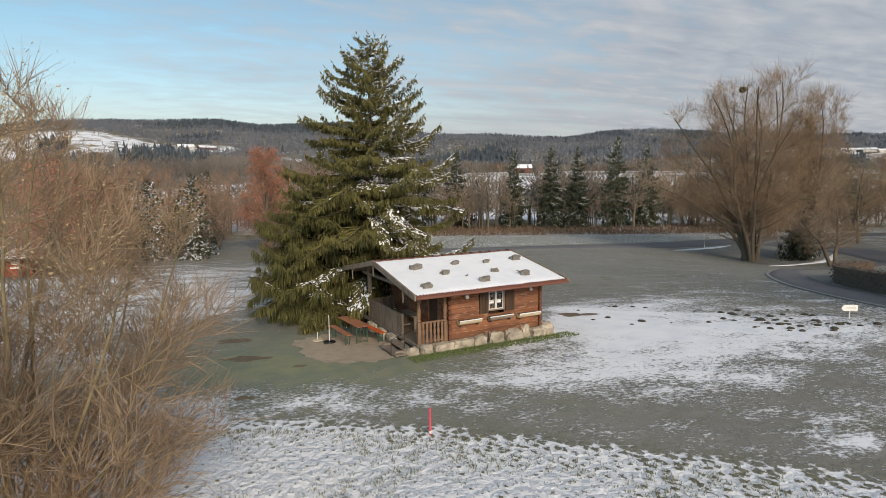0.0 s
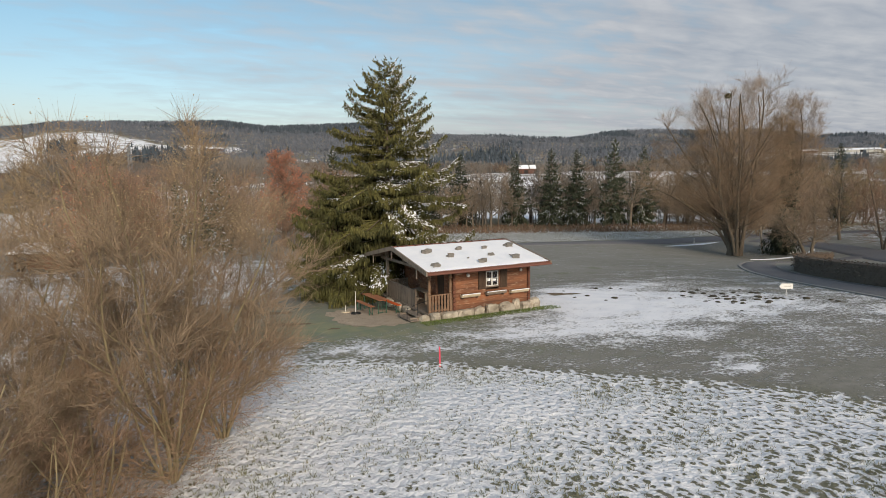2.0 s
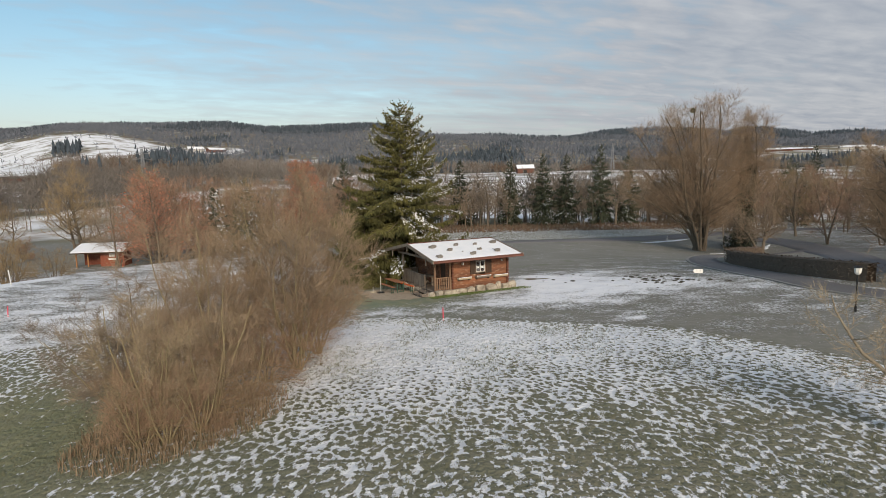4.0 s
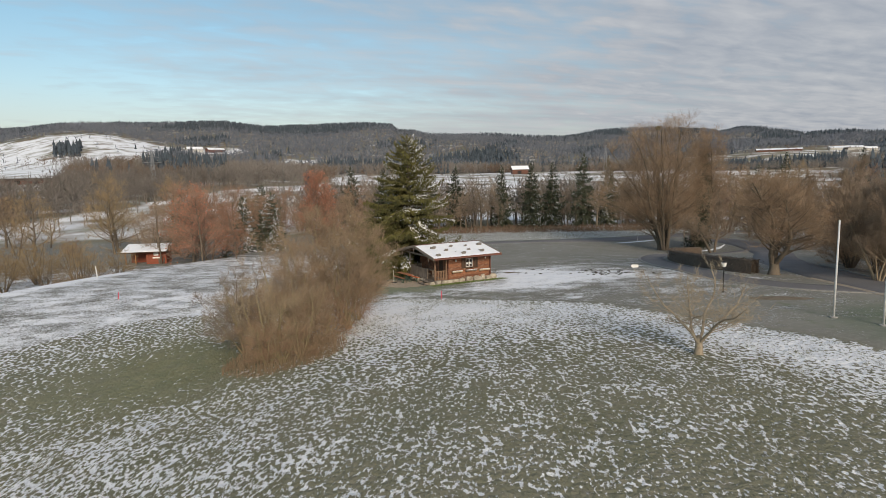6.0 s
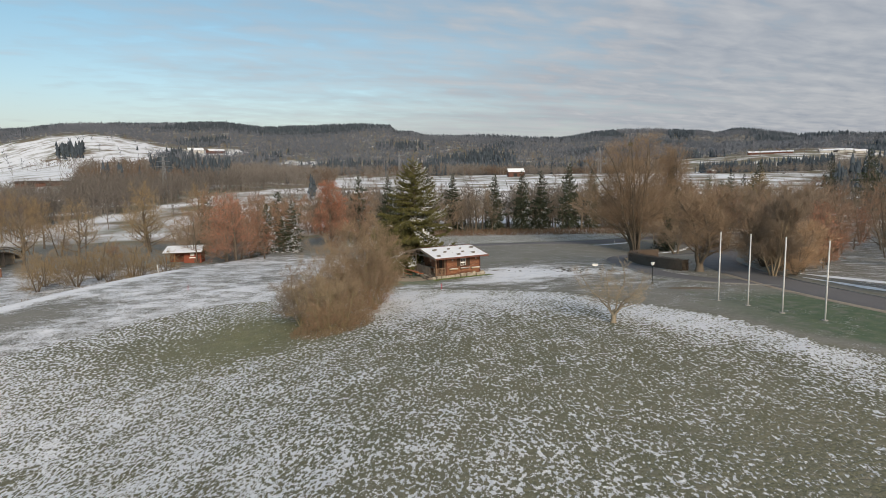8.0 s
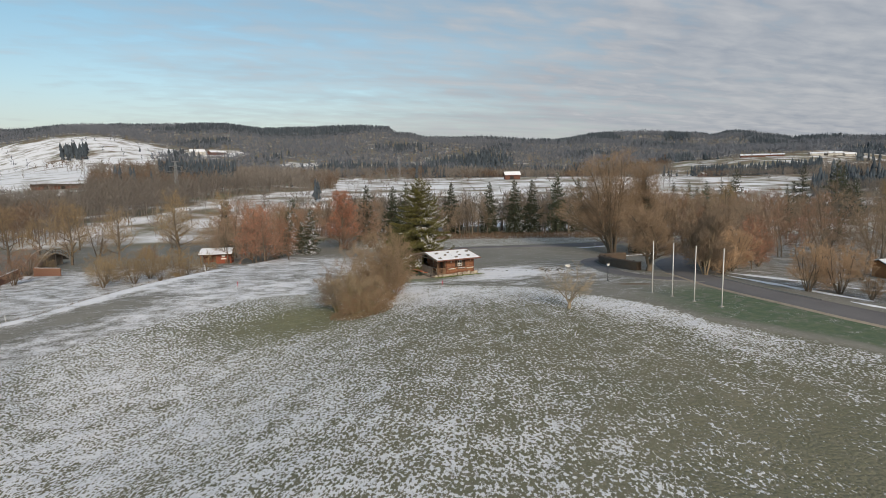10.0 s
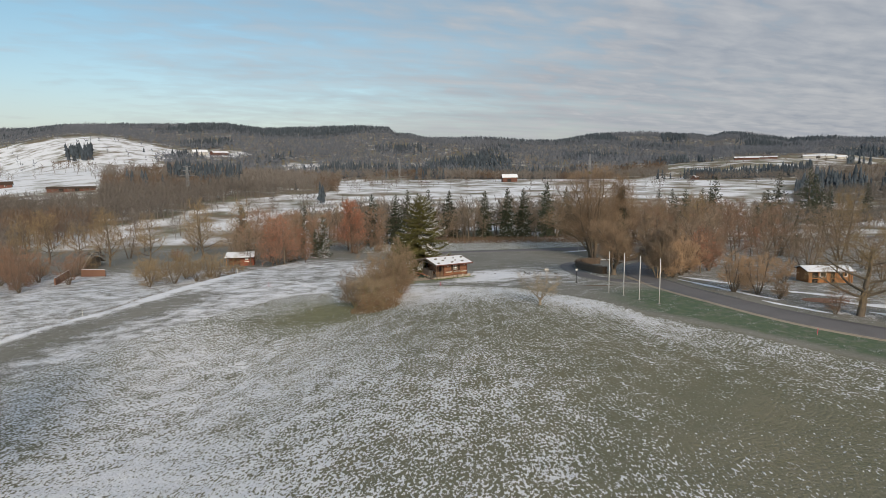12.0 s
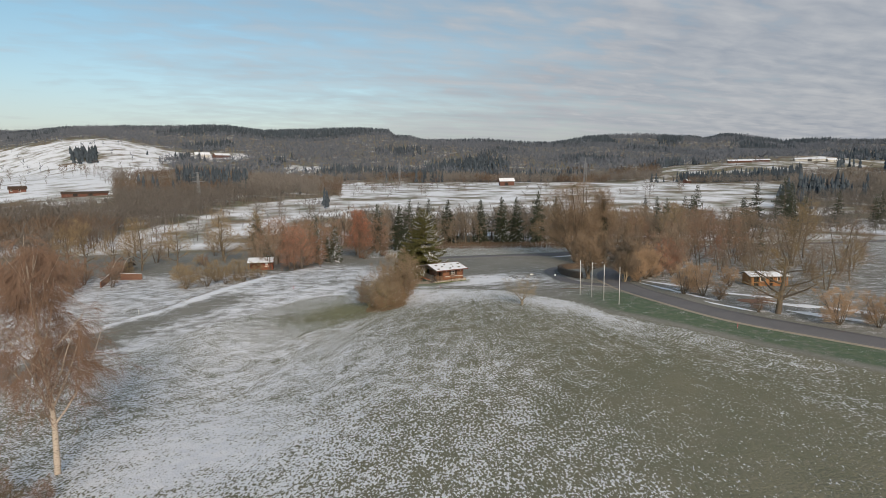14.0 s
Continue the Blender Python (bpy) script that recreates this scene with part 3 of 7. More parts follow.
# long pale grass along the rim of the lawn and the far bank
rr = tr.uniform(-70, -36, 7000)
dd = tr.uniform(-30, 40, 7000)
keep = np.abs(rr - np.interp(dd, [-60, -28, -17, 0, 16, 40], [-72, -58.5, -51, -46, -42, -34]) + 2.2) < 1.6
bx, by = to_xy(rr[keep], dd[keep])
blade_stuff("dry_grass", bx, by, tr.uniform(0.15, 0.5, keep.sum()), STRAW, "dry grass along the rim of the lawn", 0.03)
rr, dd = tr.uniform(-10, 70, 9000), tr.uniform(88, 112, 9000)
bx, by = to_xy(rr, dd)
blade_stuff("dry_grass", bx, by, tr.uniform(0.3, 1.1, 9000), material("red_brown_bracken", (0.15, 0.098, 0.066), 0.9, vary=0.4, bump_amount=0), "red-brown undergrowth at the foot of the tree row", 0.07, 0.7)

# ---------------------------------------------------------------- trees
def unit(v):
    return v / max(v.length, 1e-9)


def twist(rng, v, angle):
    """v turned by about that many radians to a random side."""
    side = unit(v.cross(Vector((rng.uniform(-1, 1), rng.uniform(-1, 1), rng.uniform(-1, 1)))))
    return unit(v * math.cos(angle) + side * math.sin(angle))


def twig(sh, a, b, w, rng):
    """A thin three-sided spike."""
    t = unit(b - a)
    u = unit(t.cross(Vector((rng.uniform(-1, 1), rng.uniform(-1, 1), 0.3)))) * w
    v = t.cross(u)
    sh.add((a + u, a - u * 0.5 + v * 0.87, a - u * 0.5 - v * 0.87, b), ((0, 1, 3), (1, 2, 3), (2, 0, 3)))


def tip(sh, a, b, w, rng):
    """A single thin blade, for the finest twigs."""
    u = unit((b - a).cross(Vector((rng.uniform(-1, 1), rng.uniform(-1, 1), rng.uniform(-1, 1))))) * w
    sh.add((a + u, a - u, b), ((0, 1, 2),))


def branch(sh, rng, start, way, length, radius, bend, lift, segs, sides, pull=Vector((0, 0, 0))):
    """A tapered, wandering limb; gives its points."""
    pts, radii, p, w = [start.copy()], [radius], start.copy(), way.copy()
    for i in range(segs):
        w = unit(twist(rng, w, rng.uniform(0, bend)) + Vector((0, 0, lift)) + pull)
        p = p + w * (length / segs)
        pts.append(p.copy())
        radii.append(radius * (1 - 0.78 * (i + 1) / segs))
    sh.tube(pts, radii, sides, cap=False)
    return pts, radii


def spot(pts, f):
    k = min(int(f * (len(pts) - 1)), len(pts) - 2)
    g = f * (len(pts) - 1) - k
    return pts[k].lerp(pts[k + 1], g), unit(pts[k + 1] - pts[k])


def bare_tree(seed, height, stems=1, lean=0.06, first=0.2, limbs=13, boughs=8, sprigs=8, tips=4, spread=0.85, reach=0.52, lift=0.12, droop=0.0, radius=None, tip_len=0.09, tip_w=0.0011, leaves=0, leaf_size=0.16, stem_spread=0.25, flower=0, fine_segs=4, dome=False, split=False, fork=0.0, crook=0.16, arch_out=0.0):
    """Trunk-and-limb shape, twig shape and leaf shape of a leafless or thinly leaved tree."""
    rng = random.Random(seed)
    wood, fine, leaf = Shape(), Shape(), Shape()
    radius = radius or height * 0.019
    for s in range(stems):
        q = 2 * math.pi * s / max(stems, 1) + rng.uniform(0, 0.9)
        k = stem_spread if stems > 1 else lean
        if dome:
            k *= rng.uniform(0.05, 1.5) / 1.2
            way = unit(Vector((math.cos(q * 2.4) * k, math.sin(q * 2.4) * k, 1)))
            h = height * rng.uniform(0.93, 1.0) * (1 - 0.2 * (k / stem_spread) ** 2)
        else:
            way = unit(Vector((math.cos(q) * k * rng.uniform(0.5, 1.2), math.sin(q) * k * rng.uniform(0.5, 1.2), 1)))
            h = height * (1 if stems == 1 else rng.uniform(0.72, 1.0))
        base = Vector((math.cos(q), math.sin(q), 0)) * (0.0 if stems == 1 else radius * rng.uniform(0.8, 2.2) * (0.45 if fork else 1)) + Vector((0, 0, fork - 0.15))
        flat = Vector((way.x, way.y, 0))
        way = unit(way - flat * (arch_out * 0.75))
        stem = wood
        if split and s:
            stem = Shape()
            wood.pieces.append(("stem", stem))
        pts, radii = branch(stem, rng, base, way, h * 0.86, radius * (1 if stems == 1 else 0.62), crook, 0.06, 9, 7, flat * (arch_out * 0.24))
        n1 = max(6, int(limbs if stems == 1 else limbs * 3.0 / stems))
        for i in range(n1):
            f = first + (0.98 - first) * (i + rng.uniform(0, 0.8)) / n1
            p, t = spot(pts, f)
            top = 1 - f
            q1 = 2.4 * i + rng.uniform(-0.5, 0.5)
            out = Vector((math.cos(q1), math.sin(q1), 0))
            w = unit(t * (1.15 - spread * (0.45 + 0.55 * top)) + out * spread)
            ln = h * reach * (0.28 + 0.72 * top ** 0.7) * rng.uniform(0.75, 1.15)
            bough = stem
            if split:
                bough = Shape()
                wood.pieces.append(("limb", bough))
            p1, r1 = branch(bough, rng, p, w, ln, max(radii[min(int(f * 9), 8)] * (0.5 if stems == 1 else 0.4), 0.01), 0.22, lift, 6, 5)
            nb = max(2, round(boughs * min(1.5, 0.15 + 1.35 * ln / (h * reach))))
            for j in range(nb):
                f2 = 0.18 + 0.82 * (j + rng.random()) / nb
                b0, t1 = spot(p1, f2)
                w2 = twist(rng, t1, rng.uniform(0.5, 0.95))
                w2 = unit(w2 + Vector((0, 0, lift * 1.5 - droop * 0.4)))
                l2 = ln * 0.44 * (1.15 - 0.6 * f2) * rng.uniform(0.7, 1.25)
                p2, r2 = branch(fine, rng, b0, w2, l2, max(r1[3] * 0.42, 0.008), 0.25, lift * 0.8 - droop, fine_segs, 3)
                for m in range(sprigs):
                    f3 = 0.2 + 0.8 * (m + rng.random()) / sprigs
                    c0, t2 = spot(p2, f3)
                    w3 = unit(twist(rng, t2, rng.uniform(0.4, 0.9)) + Vector((0, 0, lift - droop)))
                    l3 = (0.35 * l2 + height * 0.02) * rng.uniform(0.6, 1.2)
                    c1 = c0 + w3 * l3
                    twig(fine, c0, c1, max(height * tip_w * 1.15, 0.004), rng)
                    for k2 in range(tips):
                        d0 = c0.lerp(c1, rng.uniform(0.2, 0.95))
                        w4 = unit(twist(rng, w3, rng.uniform(0.3, 0.8)) + Vector((0, 0, 0.25 - 2.2 * droop)))
                        d1 = d0 + w4 * height * tip_len * rng.uniform(0.4, 1.1)
                        tip(fine, d0, d1, height * tip_w, rng)
                        if leaves and rng.random() < leaves:
                            add_leaf(leaf, rng, d0.lerp(d1, rng.random()), leaf_size)
                        if flower and d1.z > height * 0.6 and rng.random() < flower * (0.25 + 0.75 * (math.sin(q1 * 1.7 + s) > 0.1)):
                            for k3 in range(3):
                                add_leaf(leaf, rng, d0.lerp(d1, rng.uniform(0.2, 1.0)) - Vector((0, 0, leaf_size * 0.6)), leaf_size)
    return wood, fine, leaf


def add_leaf(sh, rng, p, s):
    a = Vector((rng.uniform(-1, 1), rng.uniform(-1, 1), rng.uniform(-0.6, 0.6))) * s
    b = Vector((rng.uniform(-1, 1), rng.uniform(-1, 1), rng.uniform(-1, 0.4))) * s * 0.6
    sh.add((p - a * 0.5, p + b * 0.5, p + a * 0.5, p - b * 0.5), ((0, 1, 2, 3),))


def make_tree(name, label, category, place, shapes, mats, turn_z=0.0, group=""):
    wood, fine, leaf = shapes
    t = thing(name, label, category, place, turn_z, group)
    part("trunk", wood, mats[0], t, smooth=True)
    for name_, piece in wood.pieces:
        part(name_, piece, mats[0], t, smooth=True)
    part("crown", fine, mats[1], t)
    if leaf.v:
        part("foliage", leaf, mats[2], t)
    return t


def conifer(seed, height, width, whorl_gap=0.42, limbs=8, sprays=13, bare=0.03, sag=0.5, spray_len=0.5, spray_w=0.075, snow=0.12, power=0.95, ragged=0.25, cap=0.0, fine=0):
    """Trunk, needle and snow shapes of a spruce with hanging sprays."""
    rng = random.Random(seed)
    wood, need, snowy = Shape(), Shape(), Shape()
    pts = [Vector((rng.uniform(-1, 1) * 0.006 * height, rng.uniform(-1, 1) * 0.006 * height, height * i / 8 - (0.2 if i == 0 else 0))) for i in range(9)]
    wood.tube(pts, [height * 0.018 * (1.02 - i / 8) + 0.01 for i in range(9)], 7)
    z = height * bare
    while z < height * 0.975:
        f = z / height
        rad = min(width * (1 - f) ** (power + 0.25 * f * f), cap or 99.0) * (0.8 + 0.2 * min(1, f / 0.12))
        centre, _ = spot(pts, min(f, 0.999))
        n = max(4, int(limbs * (0.55 + 0.45 * (1 - f))))
        q0 = rng.uniform(0, 6.3)
        for i in range(n):
            q = q0 + 2 * math.pi * i / n + rng.uniform(-0.3, 0.3)
            ln = rad * rng.uniform(1 - ragged * 1.6, 1 + ragged * 0.7) + 0.12
            out = Vector((math.cos(q), math.sin(q), 0))
            rise = 0.42 * f ** 1.3
            steps = 6
            limb = []
            for s in range(steps + 1):
                g = s / steps
                limb.append(centre + out * (ln * g) + Vector((0, 0, ln * (rise * g - sag * (1 - f) * (g - 1.05 * g * g * g) - 0.06 * g))))
            wood.tube(limb, [max(0.006, 0.022 * ln ** 0.6 * (1 - 0.9 * s / steps)) for s in range(steps + 1)], 3, cap=False)
            m = max(4, int(sprays * (0.35 + 0.65 * ln / max(width, 0.1))))
            heavy = rng.random() < snow * (0.35 + 1.5 * max(0.0, math.cos(q + 0.5)))
            for j in range(m):
                g = 0.12 + 0.9 * (j + rng.random()) / m
                p, t = spot(limb, min(g, 0.999))
                side = unit(t.cross(Vector((0, 0, 1))))
                for k in range(fine):
                    sgn = rng.choice((-1, 1))
                    fall = rng.uniform(-2.2, -0.5) if g < 0.82 else rng.uniform(-0.5, 0.45)
                    w3 = unit(t * rng.uniform(0.2, 0.8) + side * (sgn * rng.uniform(0.15, 0.9)) + Vector((0, 0, fall * (1 - 0.55 * f))))
                    o = p + Vector((rng.uniform(-0.05, 0.05), rng.uniform(-0.05, 0.05), rng.uniform(-0.06, 0.03)))
                    u = unit(w3.cross(Vector((rng.uniform(-1, 1), rng.uniform(-1, 1), rng.uniform(-1, 1))))) * spray_w * rng.uniform(0.6, 1.3)
                    need.add((o - u, o + u, o + w3 * spray_len * rng.uniform(0.4, 1.15) * (0.36 + 0.64 * min(1, ln / 1.6))), ((0, 1, 2),))
                    if rng.random() < (0.45 if heavy and g > 0.3 else 0.012 * (snow > 0.1)):
                        q2 = o + unit(t + side * (sgn * 0.8)) * 0.3
                        v2 = unit(t.cross(Vector((0, 0, 1)))) * 0.06
                        lift_up = Vector((0, 0, 0.05))
                        snowy.add((o - v2 + lift_up, o + v2 + lift_up, q2 + v2 + lift_up, q2 - v2 + lift_up), ((0, 1, 2, 3),))
                for sgn in () if fine else (-1, 1, 0):
                    l2 = spray_len * rng.uniform(0.55, 1.2) * (0.32 + 0.68 * min(1, ln / 1.6))
                    w = spray_w * rng.uniform(0.7, 1.3)
                    w3 = unit(t * rng.uniform(0.35, 0.9) + side * (sgn * rng.uniform(0.5, 1.0)) + Vector((0, 0, rng.uniform(-0.75, 0.05) if sgn else rng.uniform(-1.4, -0.5))))
                    a = p
                    b = p + w3 * l2 * 0.5
                    c = b + unit(w3 + Vector((0, 0, -0.9 * sag - 0.25))) * l2 * 0.55
                    u = unit(w3.cross(Vector((rng.uniform(-0.7, 0.7), rng.uniform(-0.7, 0.7), 1)))) * w
                    need.add((a - u * 0.5, a + u * 0.5, b + u, b - u, c), ((0, 1, 2, 3), (3, 2, 4)))
                    if rng.random() < (0.75 if heavy and g > 0.35 else snow * 0.08 * abs(sgn)):
                        o = Vector((0, 0, 0.035))
                        u2 = unit(w3.cross(Vector((0, 0, 1)))) * w * 0.75
                        snowy.add((a - u2 * 0.6 + o, a + u2 * 0.6 + o, b + u2 + o, b - u2 + o), ((0, 1, 2, 3),))
        z += whorl_gap * (0.6 + 0.6 * (1 - f)) * rng.uniform(0.8, 1.2)
    return wood, need, snowy


def hanging_spruce(seed, height, width, power=0.62, cap=5.6, gap=0.46, limbs=9, twigs=15, tassels=4, tassel=0.75, tassel_w=0.04, snow=0.3, low=0.03, ragged=0.32, snow_side=0.6):
    """Trunk, needle and snow shapes of an old spruce: tiers of swept limbs, side twigs on them, and needle tassels that hang from the twigs."""
    rng = random.Random(seed)
    wood, need, snowy = Shape(), Shape(), Shape()
    pts = [Vector((rng.uniform(-1, 1) * 0.005 * height, rng.uniform(-1, 1) * 0.005 * height, height * i / 8 - (0.3 if i == 0 else 0))) for i in range(9)]
    wood.tube(pts, [height * 0.017 * (1.02 - i / 8) + 0.01 for i in range(9)], 7)

    def clod(p, s, way):
        a = unit(way + Vector((rng.uniform(-0.3, 0.3), rng.uniform(-0.3, 0.3), rng.uniform(-0.35, 0.05)))) * (rng.uniform(1.2, 3.0) * s)
        b = unit(a.cross(Vector((0, 0, 1)))) * (rng.uniform(0.5, 1.0) * s) + Vector((0, 0, rng.uniform(-0.4, 0.1) * s))
        snowy.add((p + a, p + b, p - a, p - b, p + Vector((0, 0, 0.4 * s)), p - Vector((0, 0, 0.2 * s))), ((0, 1, 4), (1, 2, 4), (2, 3, 4), (3, 0, 4), (1, 0, 5), (2, 1, 5), (3, 2, 5), (0, 3, 5)))

    def needles(o, way, ln, w):
        u = unit(way.cross(Vector((rng.uniform(-1, 1), rng.uniform(-1, 1), rng.uniform(-0.4, 0.4))))) * w
        m = o + way * ln * 0.45
        need.add((o, m + u, o + way * ln, m - u), ((0, 1, 2, 3),))

    z = height * low
    while z < height * 0.985:
        f = z / height
        rad = min(width * (1 - f) ** power, cap) * (0.8 + 0.2 * min(1, f / 0.12))
        centre, _ = spot(pts, min(f, 0.999))
        n = max(4, int(limbs * (0.6 + 0.4 * (1 - f))))
        q0 = rng.uniform(0, 6.3)
        for i in range(n):
            q = q0 + 2 * math.pi * i / n + rng.uniform(-0.35, 0.35)
            ln = rad * rng.uniform(1 - 1.5 * ragged, 1 + 0.5 * ragged) + 0.1
            out = Vector((math.cos(q), math.sin(q), 0))
            foot = centre + Vector((0, 0, rng.uniform(-0.7, 0.7) * gap))
            rise, droop, hook = 0.7 * f ** 1.5 - 0.1 + rng.uniform(-0.08, 0.12), (0.58 - 0.35 * f) * rng.uniform(0.5, 1.35), rng.uniform(0.1, 0.45)
            limb = [foot + out * (ln * g) + Vector((0, 0, ln * (rise * g - droop * g * g + hook * g ** 4))) for g in (0, 0.17, 0.34, 0.5, 0.67, 0.84, 1.0)]
            wood.tube(limb, [max(0.006, 0.02 * ln ** 0.6 * (1 - 0.14 * k)) for k in range(7)], 3, cap=False)
            heavy = rng.random() < snow * (0.3 + 1.4 * max(0.0, math.cos(q + snow_side)))
            m = max(3, int(twigs * ln / 3.5))
            for j in range(m):
                g = 0.14 + 0.86 * (j + rng.random()) / m
                p, t = spot(limb, min(g, 0.999))
                side = unit(t.cross(Vector((0, 0, 1))))
                if rng.random() < (0.9 if heavy and g > 0.2 else 0.03 * (snow > 0.1)):
                    for k in range(4 if heavy else 1):
                        clod(p + side * rng.gauss(0, 0.26) + Vector((0, 0, rng.uniform(-0.18, 0.06))), rng.uniform(0.025, 0.09), t)
                for sgn in (-1, 1):
                    l2 = (0.16 + 0.3 * ln * (1.02 - g) ** 0.7 * 0.75) * rng.uniform(0.5, 1.2)
                    w2 = unit(t * rng.uniform(0.35, 0.9) + side * (sgn * rng.uniform(0.5, 1.0)) + Vector((0, 0, rng.uniform(-0.3, 0.1))))
                    needles(p, w2, l2 + 0.05, tassel_w * 1.2)
                    for k in range(tassels):
                        o = p + w2 * l2 * rng.uniform(0.1, 1.0)
                        fall = unit(Vector((rng.uniform(-0.16, 0.16), rng.uniform(-0.16, 0.16), -1)) + w2 * rng.uniform(-0.1, 0.25 + f))
                        needles(o, fall, tassel * rng.uniform(0.3, 1.1) * (0.35 + 0.65 * (1 - f)) * min(1.0, 0.35 + 0.25 * ln), tassel_w * rng.uniform(0.7, 1.4))
                    if heavy and rng.random() < 0.4:
                        clod(p + w2 * l2 * rng.uniform(0.2, 0.9) + Vector((0, 0, 0.04)), rng.uniform(0.03, 0.08), w2)
            for k in range(3):
                needles(limb[-1], unit(unit(limb[-1] - limb[-2]) + Vector((rng.uniform(-0.5, 0.5), rng.uniform(-0.5, 0.5), rng.uniform(-0.2, 0.6)))), rng.uniform(0.15, 0.35), tassel_w * 0.8)
        z += gap * (0.62 + 0.5 * (1 - f)) * rng.uniform(0.8, 1.2)
    for k in range(12):
        needles(pts[-1] - Vector((0, 0, 0.25 * rng.random())), unit(Vector((rng.uniform(-0.5, 0.5), rng.uniform(-0.5, 0.5), 1))), rng.uniform(0.25, 0.55), tassel_w * 0.7)
    return wood, need, snowy


def copies(first, places, rng, smin=0.85, smax=1.15):
    """The same kind of tree again at other places (r, d, height factor)."""
    for r, d, k in places:
        x, y = to_xy(r, d)
        ob = copy_thing(first, pose(float(x), float(y), gz(x, y), 0, 0, rng.uniform(0, 360)))
        s = k * rng.uniform(smin, smax)
        ob.scale = (s * rng.uniform(0.9, 1.1), s * rng.uniform(0.9, 1.1), s)


def site(r, d, sink=0.0):
    x, y = to_xy(r, d)
    return float(x), float(y), gz(x, y) - sink


rng = random.Random(7)

# the great spruce behind the hut and the lower one at its foot
make_tree("spruce", "tall green spruce with drooping boughs and patches of snow", "spruce", (1.6, 9.6, -0.8),
          hanging_spruce(3, 15.9, 6.9, 0.7, 5.2, gap=0.46, limbs=12, twigs=22, tassels=10, tassel=0.62, tassel_w=0.024, snow=0.34, ragged=0.42), (BARK, NEEDLE_OLIVE, SNOW))
make_tree("spruce", "low weeping spruce with boughs down to the lawn", "spruce", site(-6.4, 8.4),
          hanging_spruce(11, 8.0, 4.9, 0.6, 3.7, 0.32, 11, 20, 10, 0.95, 0.02, 0.04), (BARK, NEEDLE, SNOW))

# the row of dark spruces beyond the lane
row = make_tree("spruce", "dark broad spruce dusted with snow", "spruce", site(25.5, 109.7), hanging_spruce(21, 18.4, 5.4, 0.8, 4.0, 0.62, 9, 11, 3, 0.95, 0.085, 0.5, 0.1, 0.36), (BARK, NEEDLE_DARK, SNOW), group="row of spruces")
copies(row, [(3.8, 112, 1.0), (17.2, 111, 0.97), (31.4, 109, 1.0), (40, 107.6, 1.07), (47.5, 109, 0.95), (-22.2, 85.5, 0.98), (-14.5, 87, 0.95)], rng, 0.94, 1.06)
slender = make_tree("spruce", "dark slender spruce dusted with snow", "spruce", site(-4, 110), hanging_spruce(22, 18, 5.4, 0.8, 4.0, 0.95, 8, 7, 2, 0.95, 0.12, 0.4, 0.08, 0.36), (BARK, NEEDLE_DARK, SNOW), group="scattered spruces")
copies(slender, [(-12, 112, 0.97), (-17, 118, 0.85), (-56, 62, 0.5), (92, 118, 0.85), (99, 126, 0.9), (120, 150, 1.0), (126, 158, 1.1), (112, 96, 0.62), (83, 92, 0.6), (140, 140, 0.9), (104, 60, 0.5), (-67, 90, 0.72), (-7.5, 96, 0.9), (-70, 93, 0.5), (150, 120, 1.0), (-62, 104, 0.6), (108.7, 164, 0.8), (122, 162, 0.8), (131, 173, 0.9), (151, 163, 0.85), (169, 158, 1.35), (159, 165, 1.2), (176, 164, 1.1), (197, 160, 1.0), (214, 158, 1.0), (226, 170, 1.1), (188, 172, 0.9), (111, 187, 0.9), (-77.8, 120, 0.9)], rng)
frosted = make_tree("spruce", "young spruce heavy with fresh snow", "spruce", site(-33, 56.6), hanging_spruce(31, 7.5, 2.3, 0.8, 1.8, 0.42, 8, 11, 3, 0.45, 0.05, 0.55, ragged=0.4, snow_side=0.9), (BARK, NEEDLE_DARK, SNOW), group="young spruces")
copies(frosted, [(-46, 90, 1.9), (-48.7, 93, 1.0), (-36.2, 48.5, 1.2), (-40.5, 50, 1.0), (-31.2, 49.5, 1.35), (-33.8, 51, 0.95), (88, 40, 0.8)], rng)

# thicket of tall hazel and willow on the meadow
LICHEN_BARK = material("lichen_bark", (0.29, 0.24, 0.14), 0.95, second=(0.17, 0.14, 0.09), scale=4, bump_scale=18, bump_amount=0.4)
THICKET = "thicket on the meadow"
make_tree("hazel_tree", "tall leafless many-stemmed hazel with yellow catkins at its top", "tree", site(-6.5, -15.6),
          bare_tree(41, 10.6, 12, first=0.14, limbs=34, boughs=8, sprigs=7, tips=4, spread=0.8, reach=0.38, lift=0.08, radius=0.1, tip_w=0.0006, tip_len=0.085, stem_spread=0.8, dome=True, flower=0.9, leaf_size=0.05), (LICHEN_BARK, TWIG_HAZEL, CATKIN), group=THICKET)
make_tree("hazel_tree", "leafless many-stemmed hazel with brown twigs and a few catkins", "tree", site(-9.6, -18.4),
          bare_tree(42, 9.0, 11, first=0.1, limbs=26, boughs=7, sprigs=7, tips=4, spread=0.85, reach=0.36, lift=0.07, radius=0.09, tip_w=0.0005, tip_len=0.11, stem_spread=0.7, dome=True, flower=0.25, leaf_size=0.05), (LICHEN_BARK, TWIG_HAZEL, CATKIN), group=THICKET)
make_tree("hazel_bush", "dense leafless hazel bush with brown twigs", "bush", site(-9.8, -22.4),
          bare_tree(43, 6.2, 9, first=0.06, limbs=13, boughs=7, sprigs=6, tips=4, spread=0.95, reach=0.48, lift=0.05, radius=0.09, tip_w=0.0006, tip_len=0.1, stem_spread=0.62), (LICHEN_BARK, TWIG_STRAW, CATKIN), group=THICKET)
